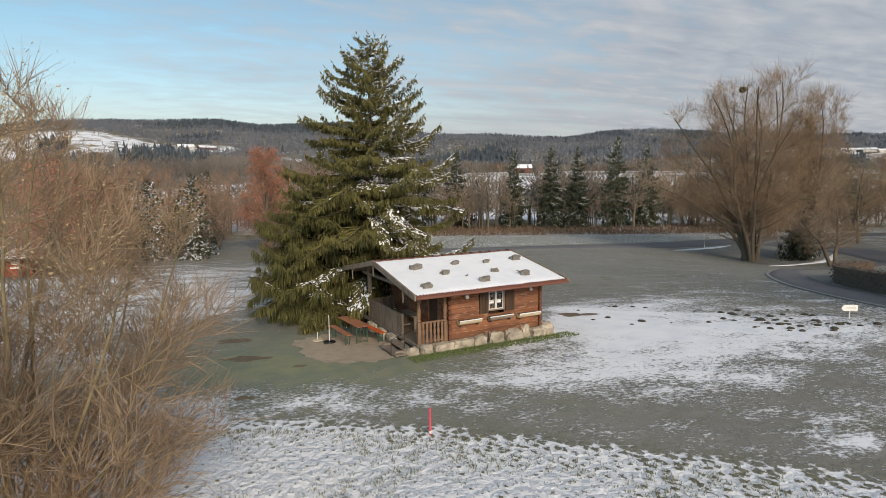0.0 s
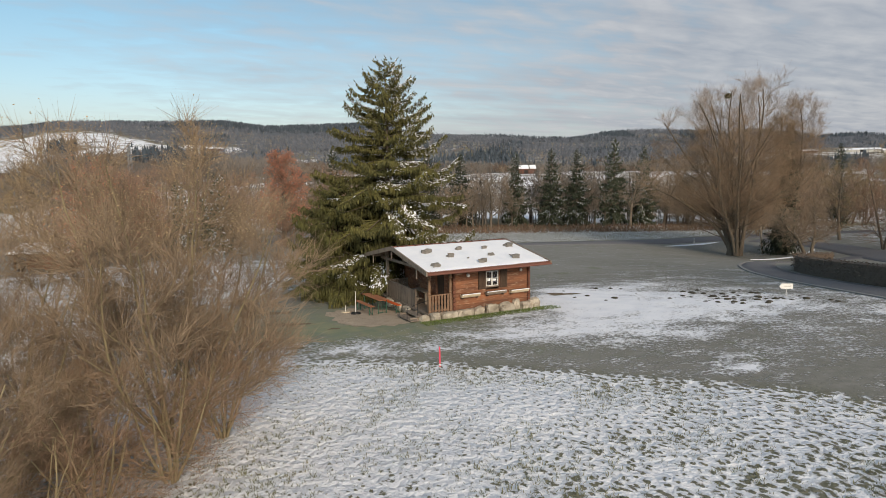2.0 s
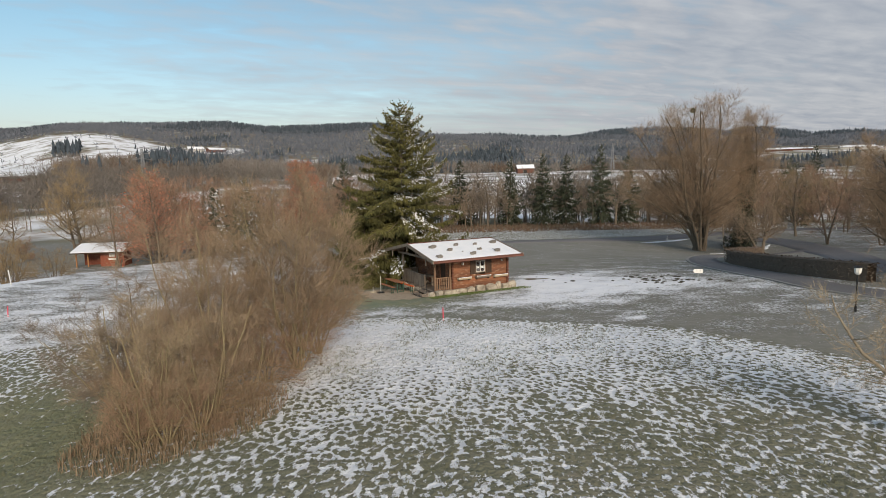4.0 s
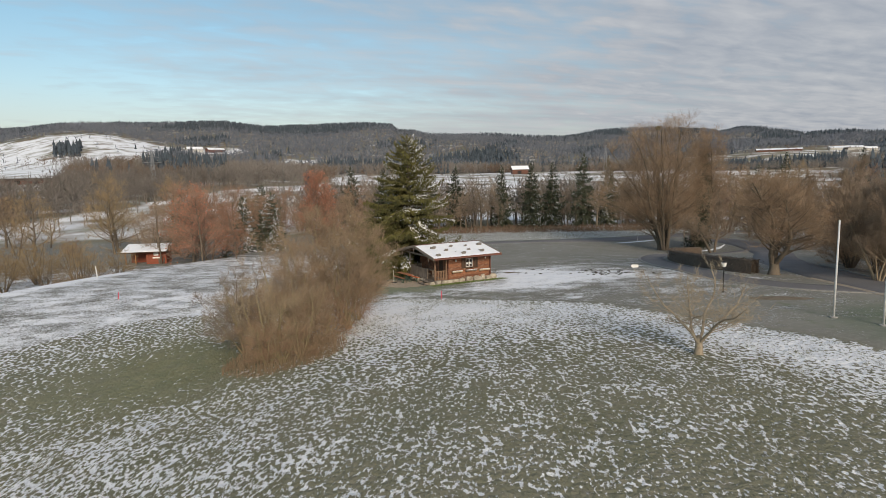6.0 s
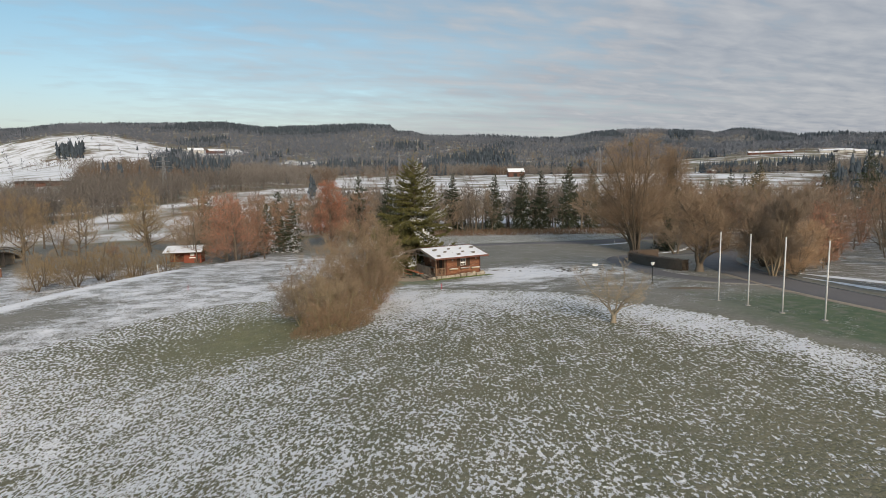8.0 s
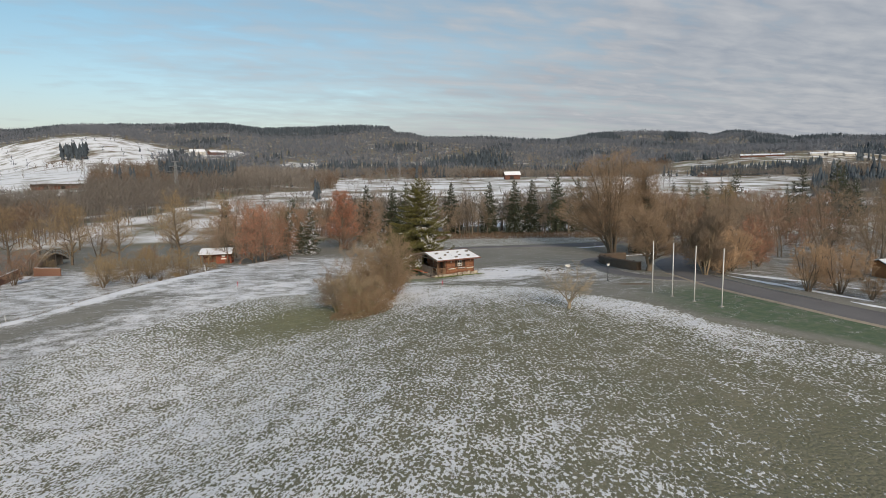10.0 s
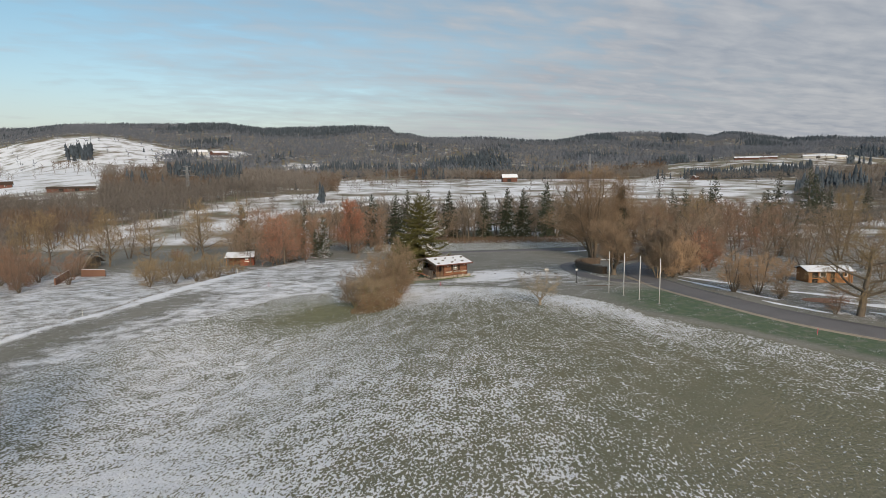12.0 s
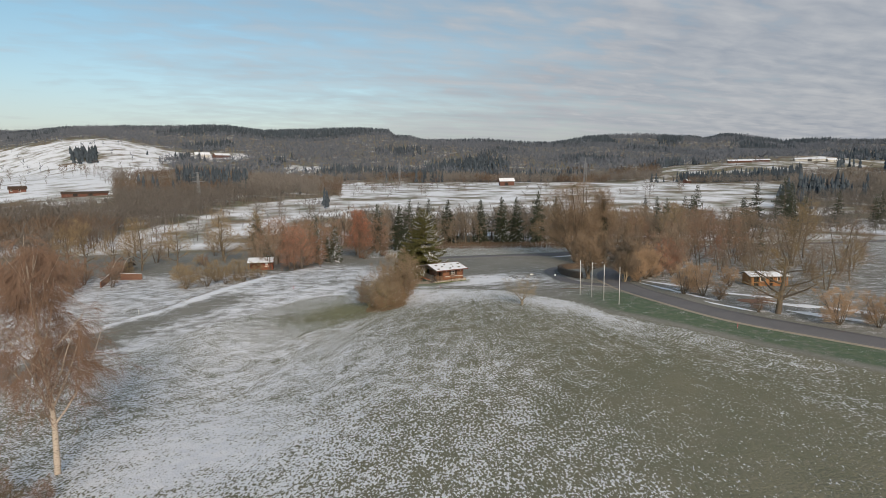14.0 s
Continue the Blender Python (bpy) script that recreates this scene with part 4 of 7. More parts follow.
make_tree("hazel_bush", "dense leafless bush with warm brown twigs", "bush", site(-8.0, -22.0),
          bare_tree(44, 5.6, 8, first=0.05, limbs=13, boughs=7, sprigs=6, tips=4, spread=0.95, reach=0.48, lift=0.04, radius=0.09, tip_w=0.0006, tip_len=0.1, stem_spread=0.5), (LICHEN_BARK, TWIG_HAZEL, CATKIN), group=THICKET)
make_tree("hazel_bush", "low grey leafless bush beside the thicket", "bush", site(-12.3, -20.6),
          bare_tree(45, 5.8, 7, first=0.06, limbs=18, boughs=8, sprigs=8, tips=6, spread=0.95, reach=0.5, lift=0.04, radius=0.08, tip_w=0.0006, tip_len=0.1, stem_spread=0.55), (LICHEN_BARK, TWIG_GREY, CATKIN), group=THICKET)

low = make_tree("hazel_bush", "low tangle of leafless brown twigs at the foot of the thicket", "bush", site(-8.6, -16.8),
          bare_tree(46, 5.0, 8, fine_segs=2, first=0.04, limbs=12, boughs=5, sprigs=5, tips=3, spread=1.0, reach=0.5, lift=0.03, radius=0.07, tip_w=0.0008, tip_len=0.12, stem_spread=0.6), (LICHEN_BARK, TWIG_ROSE, CATKIN), group=THICKET)
copies(low, [(-7.0, -18.6, 0.8), (-10.4, -15.4, 1.0), (-9.8, -21.0, 0.95), (-11.2, -17.6, 1.0), (-10.6, -23.0, 0.75), (-9.6, -24.2, 0.7), (-7.9, -23.4, 0.7), (-8.8, -24.0, 0.6), (-7.2, -20.4, 0.75), (-5.6, -14.6, 0.95), (-5.9, -17.2, 0.85), (-12.8, -18.6, 0.85)], rng)

make_tree("young_tree", "small grey leafless tree beside the thicket", "tree", site(-14.0, -15.5),
          bare_tree(47, 6.0, 3, split=True, first=0.2, limbs=15, boughs=6, sprigs=6, tips=4, spread=0.85, reach=0.36, lift=0.07, radius=0.11, tip_w=0.0008, stem_spread=0.4), (BARK, TWIG_GREY, CATKIN))

# single trees
PALE_BARK = material("pale_bark", (0.3, 0.25, 0.185), 0.9, second=(0.15, 0.12, 0.09), scale=5, bump_scale=20, bump_amount=0.5)
sapling = make_tree("young_tree", "small gnarled leafless tree with stout forked pale trunk on the meadow", "tree", site(14.9, -27.3),
          bare_tree(51, 5.6, 5, split=True, first=0.16, limbs=21, boughs=6, sprigs=5, tips=2, spread=0.95, reach=0.46, lift=0.05, radius=0.13, tip_w=0.0011, tip_len=0.06, stem_spread=0.72, fork=0.85, crook=0.4), (PALE_BARK, TWIG_PALE, CATKIN))
part("stump", Shape().tube([(0, 0, -0.2), (0, 0, 0.15), (0.03, 0.01, 0.5), (0, 0.03, 0.85), (0.01, 0.02, 1.05)], [0.34, 0.23, 0.18, 0.19, 0.09], 10), PALE_BARK, sapling, smooth=True)
willow = make_tree("willow", "huge old leafless willow with several trunks", "willow", site(43.5, 55.5),
          bare_tree(152, 28.6, 14, split=True, first=0.12, limbs=66, boughs=8, sprigs=7, tips=5, spread=0.8, reach=0.33, lift=0.075, radius=0.38, tip_w=0.00024, tip_len=0.065, stem_spread=0.5, dome=True, crook=0.2, arch_out=1.0), (BARK, TWIG_WILLOW, CATKIN))
ball, ball_rng = Shape(), random.Random(77)
for i in range(700):
    v = unit(Vector((ball_rng.gauss(0, 1), ball_rng.gauss(0, 1), ball_rng.gauss(0, 1)))) * ball_rng.uniform(0.1, 0.45)
    tip(ball, v * 0.7, v * 1.25, 0.05, ball_rng)
mistletoe = part("mistletoe", ball, MISTLETOE, willow, "dark green ball of mistletoe")
willow.scale = (1.22, 1.22, 1.0)
mistletoe.location = (1.6, 3.0, 19.2 - site(43.5, 55.5)[2])
make_tree("leaning_tree", "leafless tree with dark forked leaning trunk beside the drive", "tree", site(49.3, 47.0),
          bare_tree(91, 11.5, 2, split=True, first=0.3, limbs=18, boughs=7, sprigs=6, tips=5, spread=0.9, reach=0.4, lift=0.02, radius=0.42, tip_w=0.0006, stem_spread=0.62, crook=0.3), (BARK, TWIG_BROWN, CATKIN))
slim_birch = make_tree("birch", "slender birch with white trunk beside the willow", "birch", site(48.6, 57.2),
          bare_tree(53, 13, 1, split=True, first=0.3, limbs=12, boughs=6, sprigs=6, tips=3, spread=0.6, reach=0.35, radius=0.17), (BIRCH_BARK, TWIG_BROWN, CATKIN))
make_tree("bare_tree", "tall leafless tree with an ivy-clad trunk beside the willow", "tree", site(53.2, 58.9),
          bare_tree(92, 26, 2, split=True, first=0.35, limbs=24, boughs=8, sprigs=7, tips=5, spread=0.7, reach=0.3, lift=0.08, radius=0.34, tip_w=0.0003, tip_len=0.06, stem_spread=0.16), (BARK, TWIG_WILLOW, CATKIN))
ivy = conifer(54, 20, 2.0, 0.5, 8, 9, 0.05, 0.3, 0.7, 0.13, 0.0, 0.35, 0.4, 1.4)
make_tree("ivy_tree", "tall trunk wrapped in dark evergreen ivy", "tree", site(52.5, 58.5), ivy, (BARK, NEEDLE_DARK, SNOW))
copies(slim_birch, [(82.5, 80.5, 0.8)], rng)
make_tree("evergreen_bush", "dark round evergreen bush at the foot of the willow", "bush", site(50.5, 56.0),
          conifer(55, 5.2, 3.0, 0.3, 9, 10, 0.02, 0.4, 0.6, 0.1, 0.03, 0.7, 0.35, 2.3), (BARK, NEEDLE_DARK, SNOW))
lime = make_tree("lime_tree", "leafless tree with forked leaning trunk beside the hedge", "tree", site(32.4, -3.2),
          bare_tree(56, 11.6, 3, split=True, first=0.12, limbs=26, boughs=8, sprigs=8, tips=5, spread=0.85, reach=0.44, lift=0.06, radius=0.42, tip_w=0.0006, stem_spread=0.55, fork=1.3, crook=0.42), (BARK, TWIG_WILLOW, CATKIN))
part("stump", Shape().tube([(0, 0, -0.3), (0, 0, 0.15), (0.05, 0.02, 0.7), (0, 0.04, 1.2), (0.02, 0.02, 1.6)], [0.8, 0.52, 0.42, 0.42, 0.2], 10), BARK, lime, smooth=True)
make_tree("birch_cluster", "leafless clump with several pale stems beside the drive", "tree", site(38.6, -8.3),
          bare_tree(57, 12.5, 9, split=True, first=0.1, limbs=27, boughs=8, sprigs=8, tips=6, spread=0.75, reach=0.34, lift=0.09, radius=0.14, tip_w=0.0007, stem_spread=0.36), (material("tan_bark", (0.34, 0.265, 0.18), 0.85, scale=3), TWIG_BROWN, CATKIN))
make_tree("oak", "spreading leafless oak with short thick trunk beside the road", "oak", site(54.7, -35.1),
          bare_tree(58, 10.6, 1, split=True, lean=0.1, first=0.2, limbs=15, boughs=9, sprigs=8, tips=6, spread=1.1, reach=0.78, lift=0.03, radius=0.5, tip_w=0.0009, tip_len=0.09), (BARK, TWIG_OCHRE, CATKIN))
make_tree("birch", "white-barked birch with drooping red-brown twigs", "birch", site(-33.4, -76.5),
          bare_tree(59, 22, 1, split=True, lean=0.03, first=0.24, limbs=28, boughs=9, sprigs=8, tips=7, spread=0.6, reach=0.42, lift=0.1, droop=0.42, radius=0.3, tip_w=0.00055, tip_len=0.1), (BIRCH_BARK, TWIG_RED, CATKIN))
shrub = make_tree("shrub", "dark leafless many-stemmed shrub beside the road", "bush", site(45.6, -20.8),
          bare_tree(61, 7.2, 10, fine_segs=2, first=0.06, limbs=22, boughs=6, sprigs=6, tips=5, spread=0.85, reach=0.4, lift=0.07, radius=0.12, tip_w=0.001, stem_spread=0.5), (BARK, TWIG_DARK, CATKIN), group="roadside shrubs")
copies(shrub, [(48.4, -22.4, 1.0), (49.6, -26.0, 0.45), (60.5, -41.0, 0.85), (65.2, -42.8, 0.95), (58.5, -12, 0.7), (71, -44, 0.9), (43.2, 2, 1.1), (45.5, 5, 1.25), (42.2, -3.2, 1.0), (47, 0.5, 1.1), (41.6, -7.4, 0.8), (44.6, -3.6, 1.1), (48.5, 9, 1.2)], rng)
brush = make_tree("shrub", "low bushy leafless willow with straw-brown twigs", "bush", site(-54, 20),
          bare_tree(62, 6.4, 8, fine_segs=2, first=0.05, limbs=11, boughs=5, sprigs=5, tips=3, spread=0.95, reach=0.5, lift=0.05, radius=0.1, tip_w=0.0013, stem_spread=0.6), (BARK, TWIG_OCHRE, CATKIN), group="streamside bushes")
copies(brush, [(-50.5, 23, 1.1), (-57.5, 17, 1.15), (-61, 13, 1.0), (-48, 27, 0.8), (-53, 25, 1.2), (-64, 19, 1.1), (-58, 24, 1.2), (-66, 30, 0.7), (-72, 34, 0.8), (-90, 40, 0.9), (-100, 36, 1.0), (-108, 26, 1.0), (-33, -83.5, 0.55), (-37, -84, 0.6), (-78, 62, 0.7), (-29.5, -86.5, 0.4)], rng)
red_bush = make_tree("shrub", "rust-red leafless bush with dense twigs", "bush", site(-97, 22),
          bare_tree(63, 8.8, 7, fine_segs=2, first=0.05, limbs=11, boughs=5, sprigs=4, tips=3, spread=0.95, reach=0.48, lift=0.07, radius=0.15, tip_w=0.0018, tip_len=0.11, stem_spread=0.5), (BARK, TWIG_RED, CATKIN), group="red bushes")
copies(red_bush, [(-34, -84, 0.5), (-31, -82, 0.35), (-100, 8, 1.1), (-107, 22, 1.2), (-95, 28, 1.0), (-113, 14, 1.2), (-101, 24, 1.1), (-90, 5, 0.8), (-118, 24, 1.3), (-109, 4, 1.1), (-84, 22, 0.9), (-96, 2, 1.0), (-103, 34, 1.1), (-114, 38, 1.2), (-122, 10, 1.3), (-128, 28, 1.3), (-90, 34, 0.8), (-118, 48, 1.2), (-104, 16, 1.1), (-92, 17, 1.0), (-88, 12, 0.7), (-110, 30, 1.2), (-75, 58, 0.6), (52.0, -34.4, 0.55), (-24, 60, 0.8), (-19, 66, 0.7), (54, 6, 0.8)], rng)

# copper-leaved trees
copper = make_tree("beech", "young beech still carrying copper-red leaves", "beech", site(-37.5, 32.5),
          bare_tree(64, 12, 1, split=True, fine_segs=2, first=0.06, limbs=24, boughs=8, sprigs=6, tips=3, spread=0.85, reach=0.34, lift=0.07, radius=0.16, tip_w=0.0008, leaves=0.32, leaf_size=0.28), (BARK, TWIG_RED, LEAF_COPPER), group="copper beeches")
copies(copper, [(-40.5, 36, 1.1), (-33, 35, 0.75), (49.7, 0, 0.62), (53, 4, 0.7), (76, 32, 0.8), (-44, 44, 1.0)], rng)
make_tree("larch", "narrow tree clothed in copper-red leaves", "tree", site(-25.8, 62.9),
          bare_tree(65, 16.6, 1, split=True, first=0.05, limbs=36, boughs=9, sprigs=8, tips=4, spread=0.75, reach=0.36, lift=0.07, radius=0.24, tip_w=0.0007, tip_len=0.05, leaves=0.95, leaf_size=0.26), (BARK, TWIG_RED, LEAF_COPPER))

# leafless woods round the lawn
TREES = "leafless trees round the lawn"
tall = make_tree("bare_tree", "tall leafless tree with a broad crown", "tree", site(-74.7, 74), bare_tree(71, 19, 1, fine_segs=2, first=0.14, limbs=19, boughs=7, sprigs=5, tips=4, spread=0.9, reach=0.42, lift=0.07, tip_w=0.0009), (BARK, TWIG_OCHRE, CATKIN), group=TREES)
copies(tall, [(-85, 61, 0.75), (-116, 94, 0.75), (-102, 91, 0.65), (-72, 68, 0.85), (-92.6, 53.5, 0.8), (-66, 82, 0.9), (-104, 58, 0.8), (-112, 48, 0.9), (60, 96, 0.8), (70, 100, 0.85), (-48, 84, 0.75), (66, 66, 0.65), (84, 78, 0.8), (108, 44, 0.8), (96, 30, 0.7), (-118, 66, 0.9), (120, 66, 0.85), (88, -4, 0.5)], rng)
reddish = make_tree("bare_tree", "leafless tree with red-brown twigs", "tree", site(-42, 46), bare_tree(72, 15, 2, fine_segs=2, first=0.1, limbs=9, boughs=6, sprigs=5, tips=3, spread=0.85, reach=0.42, lift=0.07, tip_w=0.0013, tip_len=0.1, stem_spread=0.24), (BARK, TWIG_RED, CATKIN), group=TREES)
copies(reddish, [(-47, 52, 1.0), (-52, 58, 1.05), (-39, 54, 0.95), (-33, 56, 0.9), (-45, 64, 1.1), (-22, 78, 0.9), (-37, 72, 1.05), (-56, 72, 1.0), (-28, 70, 0.8), (62, 84, 0.9), (72, 90, 1.0), (78, 70, 0.9), (92, 84, 1.0), (66, 44, 0.7), (60, 20, 0.6), (104, 92, 1.0), (68, 24, 1.0), (80, 30, 1.1), (63, 52, 0.9), (88, 62, 1.1), (54, 6, 0.7)], rng)
browny = make_tree("bare_tree", "leafless tree with a hazy brown crown", "tree", site(-50, 44), bare_tree(73, 13, 3, fine_segs=2, first=0.08, limbs=8, boughs=5, sprigs=5, tips=3, spread=0.9, reach=0.44, lift=0.06, tip_w=0.0015, tip_len=0.1, stem_spread=0.32), (BARK, TWIG_BROWN, CATKIN), group=TREES)
copies(browny, [(-50, 112, 1.1), (-44, 118, 1.2), (-38, 108, 1.1), (-34, 116, 1.2), (-30, 104, 1.0), (-55, 104, 1.1), (-58, 116, 1.2), (-26, 110, 1.1), (-47, 100, 1.0), (-36, 124, 1.3), (-64, 108, 1.1), (-52, 88, 0.9), (-55, 50, 0.9), (-60, 66, 1.0), (-42, 76, 1.1), (-18, 90, 0.9), (-8, 98, 0.8), (2, 104, 0.85), (16, 114, 0.8), (40, 114, 0.8), (47, 109, 0.75), (56, 108, 0.9), (58, 76, 0.8), (67, 78, 0.9), (74, 54, 0.85), (82, 60, 0.95), (90, 50, 0.9), (98, 72, 1.0), (70, 16, 0.7), (80, 22, 0.8), (64, 4, 0.6), (112, 80, 1.1), (62, 30, 1.15), (71, 38, 1.25), (57, 13, 0.9), (76, 9, 1.05), (85, 36, 1.25), (96, 11, 1.15), (67, -4, 0.9), (75, -16, 0.8), (91, 22, 1.2), (102, 46, 1.25), (118, 108, 1.1), (-98, 74, 1.0), (-110, 80, 1.0), (78, -8, 0.6), (86, 8, 0.7), (104, 18, 0.8), (-70, 96, 0.9), (-84, 90, 0.9), (-120, 40, 0.9), (94, 100, 1.0)], rng)
slim = make_tree("bare_tree", "slim leafless tree standing in the row", "tree", site(13, 112), bare_tree(74, 13, 1, fine_segs=2, first=0.2, limbs=16, boughs=7, sprigs=5, tips=4, spread=0.85, reach=0.3, lift=0.08, tip_w=0.0008), (BARK, TWIG_GREY, CATKIN), group=TREES)
copies(slim, [(16, 109, 1.0), (23, 111, 0.9), (38, 107, 1.0), (41, 110, 0.95), (46.5, 113, 1.1), (48, 110, 1.0), (53, 110, 1.1), (55, 114, 1.0), (5, 108, 0.9), (-1, 106, 0.85), (-20, 84, 0.8), (59, 112, 1.0), (63, 108, 1.0), (76, 108, 1.0), (86, 112, 1.1)], rng)
copies(slim, [(rng.uniform(-6, 96), rng.uniform(104, 119), rng.uniform(0.75, 1.15)) for k in range(26)], rng)
copies(slim, [(rng.uniform(-34, 74), rng.uniform(118, 136), rng.uniform(1.0, 1.3)) for k in range(26)], rng)
copies(browny, [(rng.uniform(54, 100), rng.uniform(86, 112), rng.uniform(0.9, 1.3)) for k in range(12)], rng)
copies(browny, [(rng.uniform(60, 150), rng.uniform(112, 175), rng.uniform(0.9, 1.3)) for k in range(26)], rng)


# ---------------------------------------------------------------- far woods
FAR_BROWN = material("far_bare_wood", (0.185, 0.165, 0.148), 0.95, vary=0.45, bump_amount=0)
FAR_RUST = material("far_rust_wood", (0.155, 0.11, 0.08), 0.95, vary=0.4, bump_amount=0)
# frosted grey and spruce green, both with blue distance haze mixed into the colour
FAR_GREY = material("far_hazy_frosted_wood", (0.13, 0.143, 0.17), 0.95, vary=0.5, bump_amount=0)
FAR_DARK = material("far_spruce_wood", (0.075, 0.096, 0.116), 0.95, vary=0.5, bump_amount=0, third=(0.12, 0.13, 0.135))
wr = np.random.RandomState(5)


def scatter(n, d0, d1, power):
    d = d0 + (d1 - d0) * wr.rand(n) ** power
    a = wr.uniform(-0.98, 0.98, n)
    r = a * (d + 125)
    x, y = to_xy(r, d)
    keep = wr.rand(n) < wood_cover(a, d, x, y)
    a, d, x, y = a[keep], d[keep], x[keep], y[keep]
    return a, d, x, y, ground_z(x, y)


def stuff_mesh(name, V, T, mat, label):
    me = bpy.data.meshes.new(name)
    me.vertices.add(len(V))
    me.vertices.foreach_set("co", V.ravel())
    me.loops.add(T.size)
    me.loops.foreach_set("vertex_index", T.ravel())
    me.polygons.add(len(T))
    me.polygons.foreach_set("loop_start", np.arange(0, T.size, 3))
    me.update(calc_edges=True)
    me.materials.append(mat)
    return tagged(new(name, me), label, "woods", kind="stuff")


def spruce_wood(x, y, z, h, tiers=3):
    """Ragged tiers of seven-sided cones."""
    n, V, T, k = len(x), [], [], 0
    for t in range(tiers):
        lo, hi = h * (0.08 + 0.27 * t), h * (0.5 + 0.25 * t)
        rad = h * (0.155 - 0.038 * t)
        q = wr.rand(n)[:, None] * 6.3 + np.arange(7)[None] * 2 * np.pi / 7
        rr = rad[:, None] * wr.uniform(0.55, 1.25, (n, 7))
        ring = np.stack([x[:, None] + rr * np.cos(q), y[:, None] + rr * np.sin(q), (z + lo)[:, None] + rad[:, None] * wr.uniform(-0.35, 0.35, (n, 7))], -1)
        tip = np.stack([x + wr.uniform(-0.15, 0.15, n), y + wr.uniform(-0.15, 0.15, n), z + hi], -1)[:, None]
        V.append(np.concatenate([ring, tip], 1).reshape(-1, 3))
        b = k + np.arange(n)[:, None] * 8
        s = np.arange(7)[None]
        T.append(np.stack([b + s, b + (s + 1) % 7, b + 7 + 0 * s], -1).reshape(-1, 3))
        k += n * 8
    return np.concatenate(V), np.concatenate(T)


def bare_wood(x, y, z, h, spikes=16):
    """For each tree a stem and a loose round crown of thin twigs."""
    n = len(x)
    H = h[:, None]
    q, u = wr.rand(n, spikes) * 6.3, wr.uniform(-1, 1, (n, spikes))
    k = wr.rand(n, spikes) ** 0.45
    wide = wr.uniform(0.2, 0.32, (n, 1))
    s = np.sqrt(1 - u * u)
    c = np.stack([k * s * np.cos(q) * wide, k * s * np.sin(q) * wide, 0.58 + k * u * 0.4], -1) * H[..., None]
    way = np.stack([np.cos(q) * s, np.sin(q) * s, 0.75 + 0.35 * u], -1) + wr.uniform(-0.5, 0.5, (n, spikes, 3))
    way /= np.linalg.norm(way, axis=-1, keepdims=True)
    half = way * H[..., None] * wr.uniform(0.06, 0.13, (n, spikes))[..., None] * (40 / spikes) ** 0.3
    side = np.cross(way, wr.uniform(-1, 1, (n, spikes, 3)))
    side /= np.linalg.norm(side, axis=-1, keepdims=True)
    side *= H[..., None] * 0.0075 * (60 / spikes) ** 0.75
    base = np.stack([x, y, z], -1)[:, None]
    V = np.stack([base + c - half + side, base + c - half - side, base + c + half], 2).reshape(-1, 3)
    tw = 0.012 * h
    stem = np.stack([np.stack([x - tw, y, z - 0.5], -1), np.stack([x + tw, y, z - 0.5], -1), np.stack([x, y, z + 0.8 * h], -1)], 1).reshape(-1, 3)
    V = np.concatenate([V, stem])
    return V, np.arange(len(V)).reshape(-1, 3)


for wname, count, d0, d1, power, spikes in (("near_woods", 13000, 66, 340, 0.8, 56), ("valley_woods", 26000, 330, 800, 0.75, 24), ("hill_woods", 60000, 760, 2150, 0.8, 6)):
    a, d, x, y, z = scatter(count, d0, d1, power)
    patch = sine_noise(x, y, 85 if d0 > 300 else 38)
    firs = (patch + 0.35 * sine_noise(x, y, 300) + wr.uniform(-0.3, 0.3, len(x))) > (0.42 if d0 < 700 else 0.55)
    firs &= ~(d < 230) & ~((a < -0.2) & (d < 300)) & ~in_box(a, d, -0.2, 0.5, 330, 690)
    firs &= ~((a < -0.25) & (d < 1000)) | (wr.rand(len(x)) < 0.05)
    firs |= (in_box(a, d, -0.45, -0.33, 352, 470) & (wr.rand(len(x)) < 0.6)) | (in_box(a, d, 0.36, 0.62, 560, 640)) | in_box(a, d, -0.64, -0.58, 870, 1010)
    firs |= (d > 1500) & (((a > -0.44) & (a < -0.08) & (wr.rand(len(x)) < 0.85)) | ((a > -0.08) & (patch > -0.1)) | ((a < -0.44) & (patch > 0.35)))
    h = wr.uniform(9, 17, len(x)) * (1 + 0.15 * (d > 700)) * np.where((a > 0.2) & (d < 330), 0.62, 1.0) * np.where(in_box(a, d, 0.36, 0.9, 500, 645), 0.72, 1.0)
    V, T = spruce_wood(x[firs], y[firs], z[firs], h[firs] * 1.25, 3 if d0 < 700 else 2)
    stuff_mesh(wname + "_spruce", V, T, FAR_DARK, "distant dark spruce woods with frosted tops, tinted blue for haze")
    rusty = ~firs & (sine_noise(x, y, 52) > 0.35) & (d < 900)
    plain = ~firs & ~rusty
    V, T = bare_wood(x[plain], y[plain], z[plain], h[plain], spikes)
    # bare woods on the hills take the haze-tinted grey
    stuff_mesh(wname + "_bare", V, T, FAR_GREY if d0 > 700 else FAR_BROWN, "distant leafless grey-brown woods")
    if rusty.sum() > 10:
        V, T = bare_wood(x[rusty], y[rusty], z[rusty], h[rusty] * 0.9, spikes)
        stuff_mesh(wname + "_rust", V, T, FAR_RUST, "distant leafless rust-brown woods")

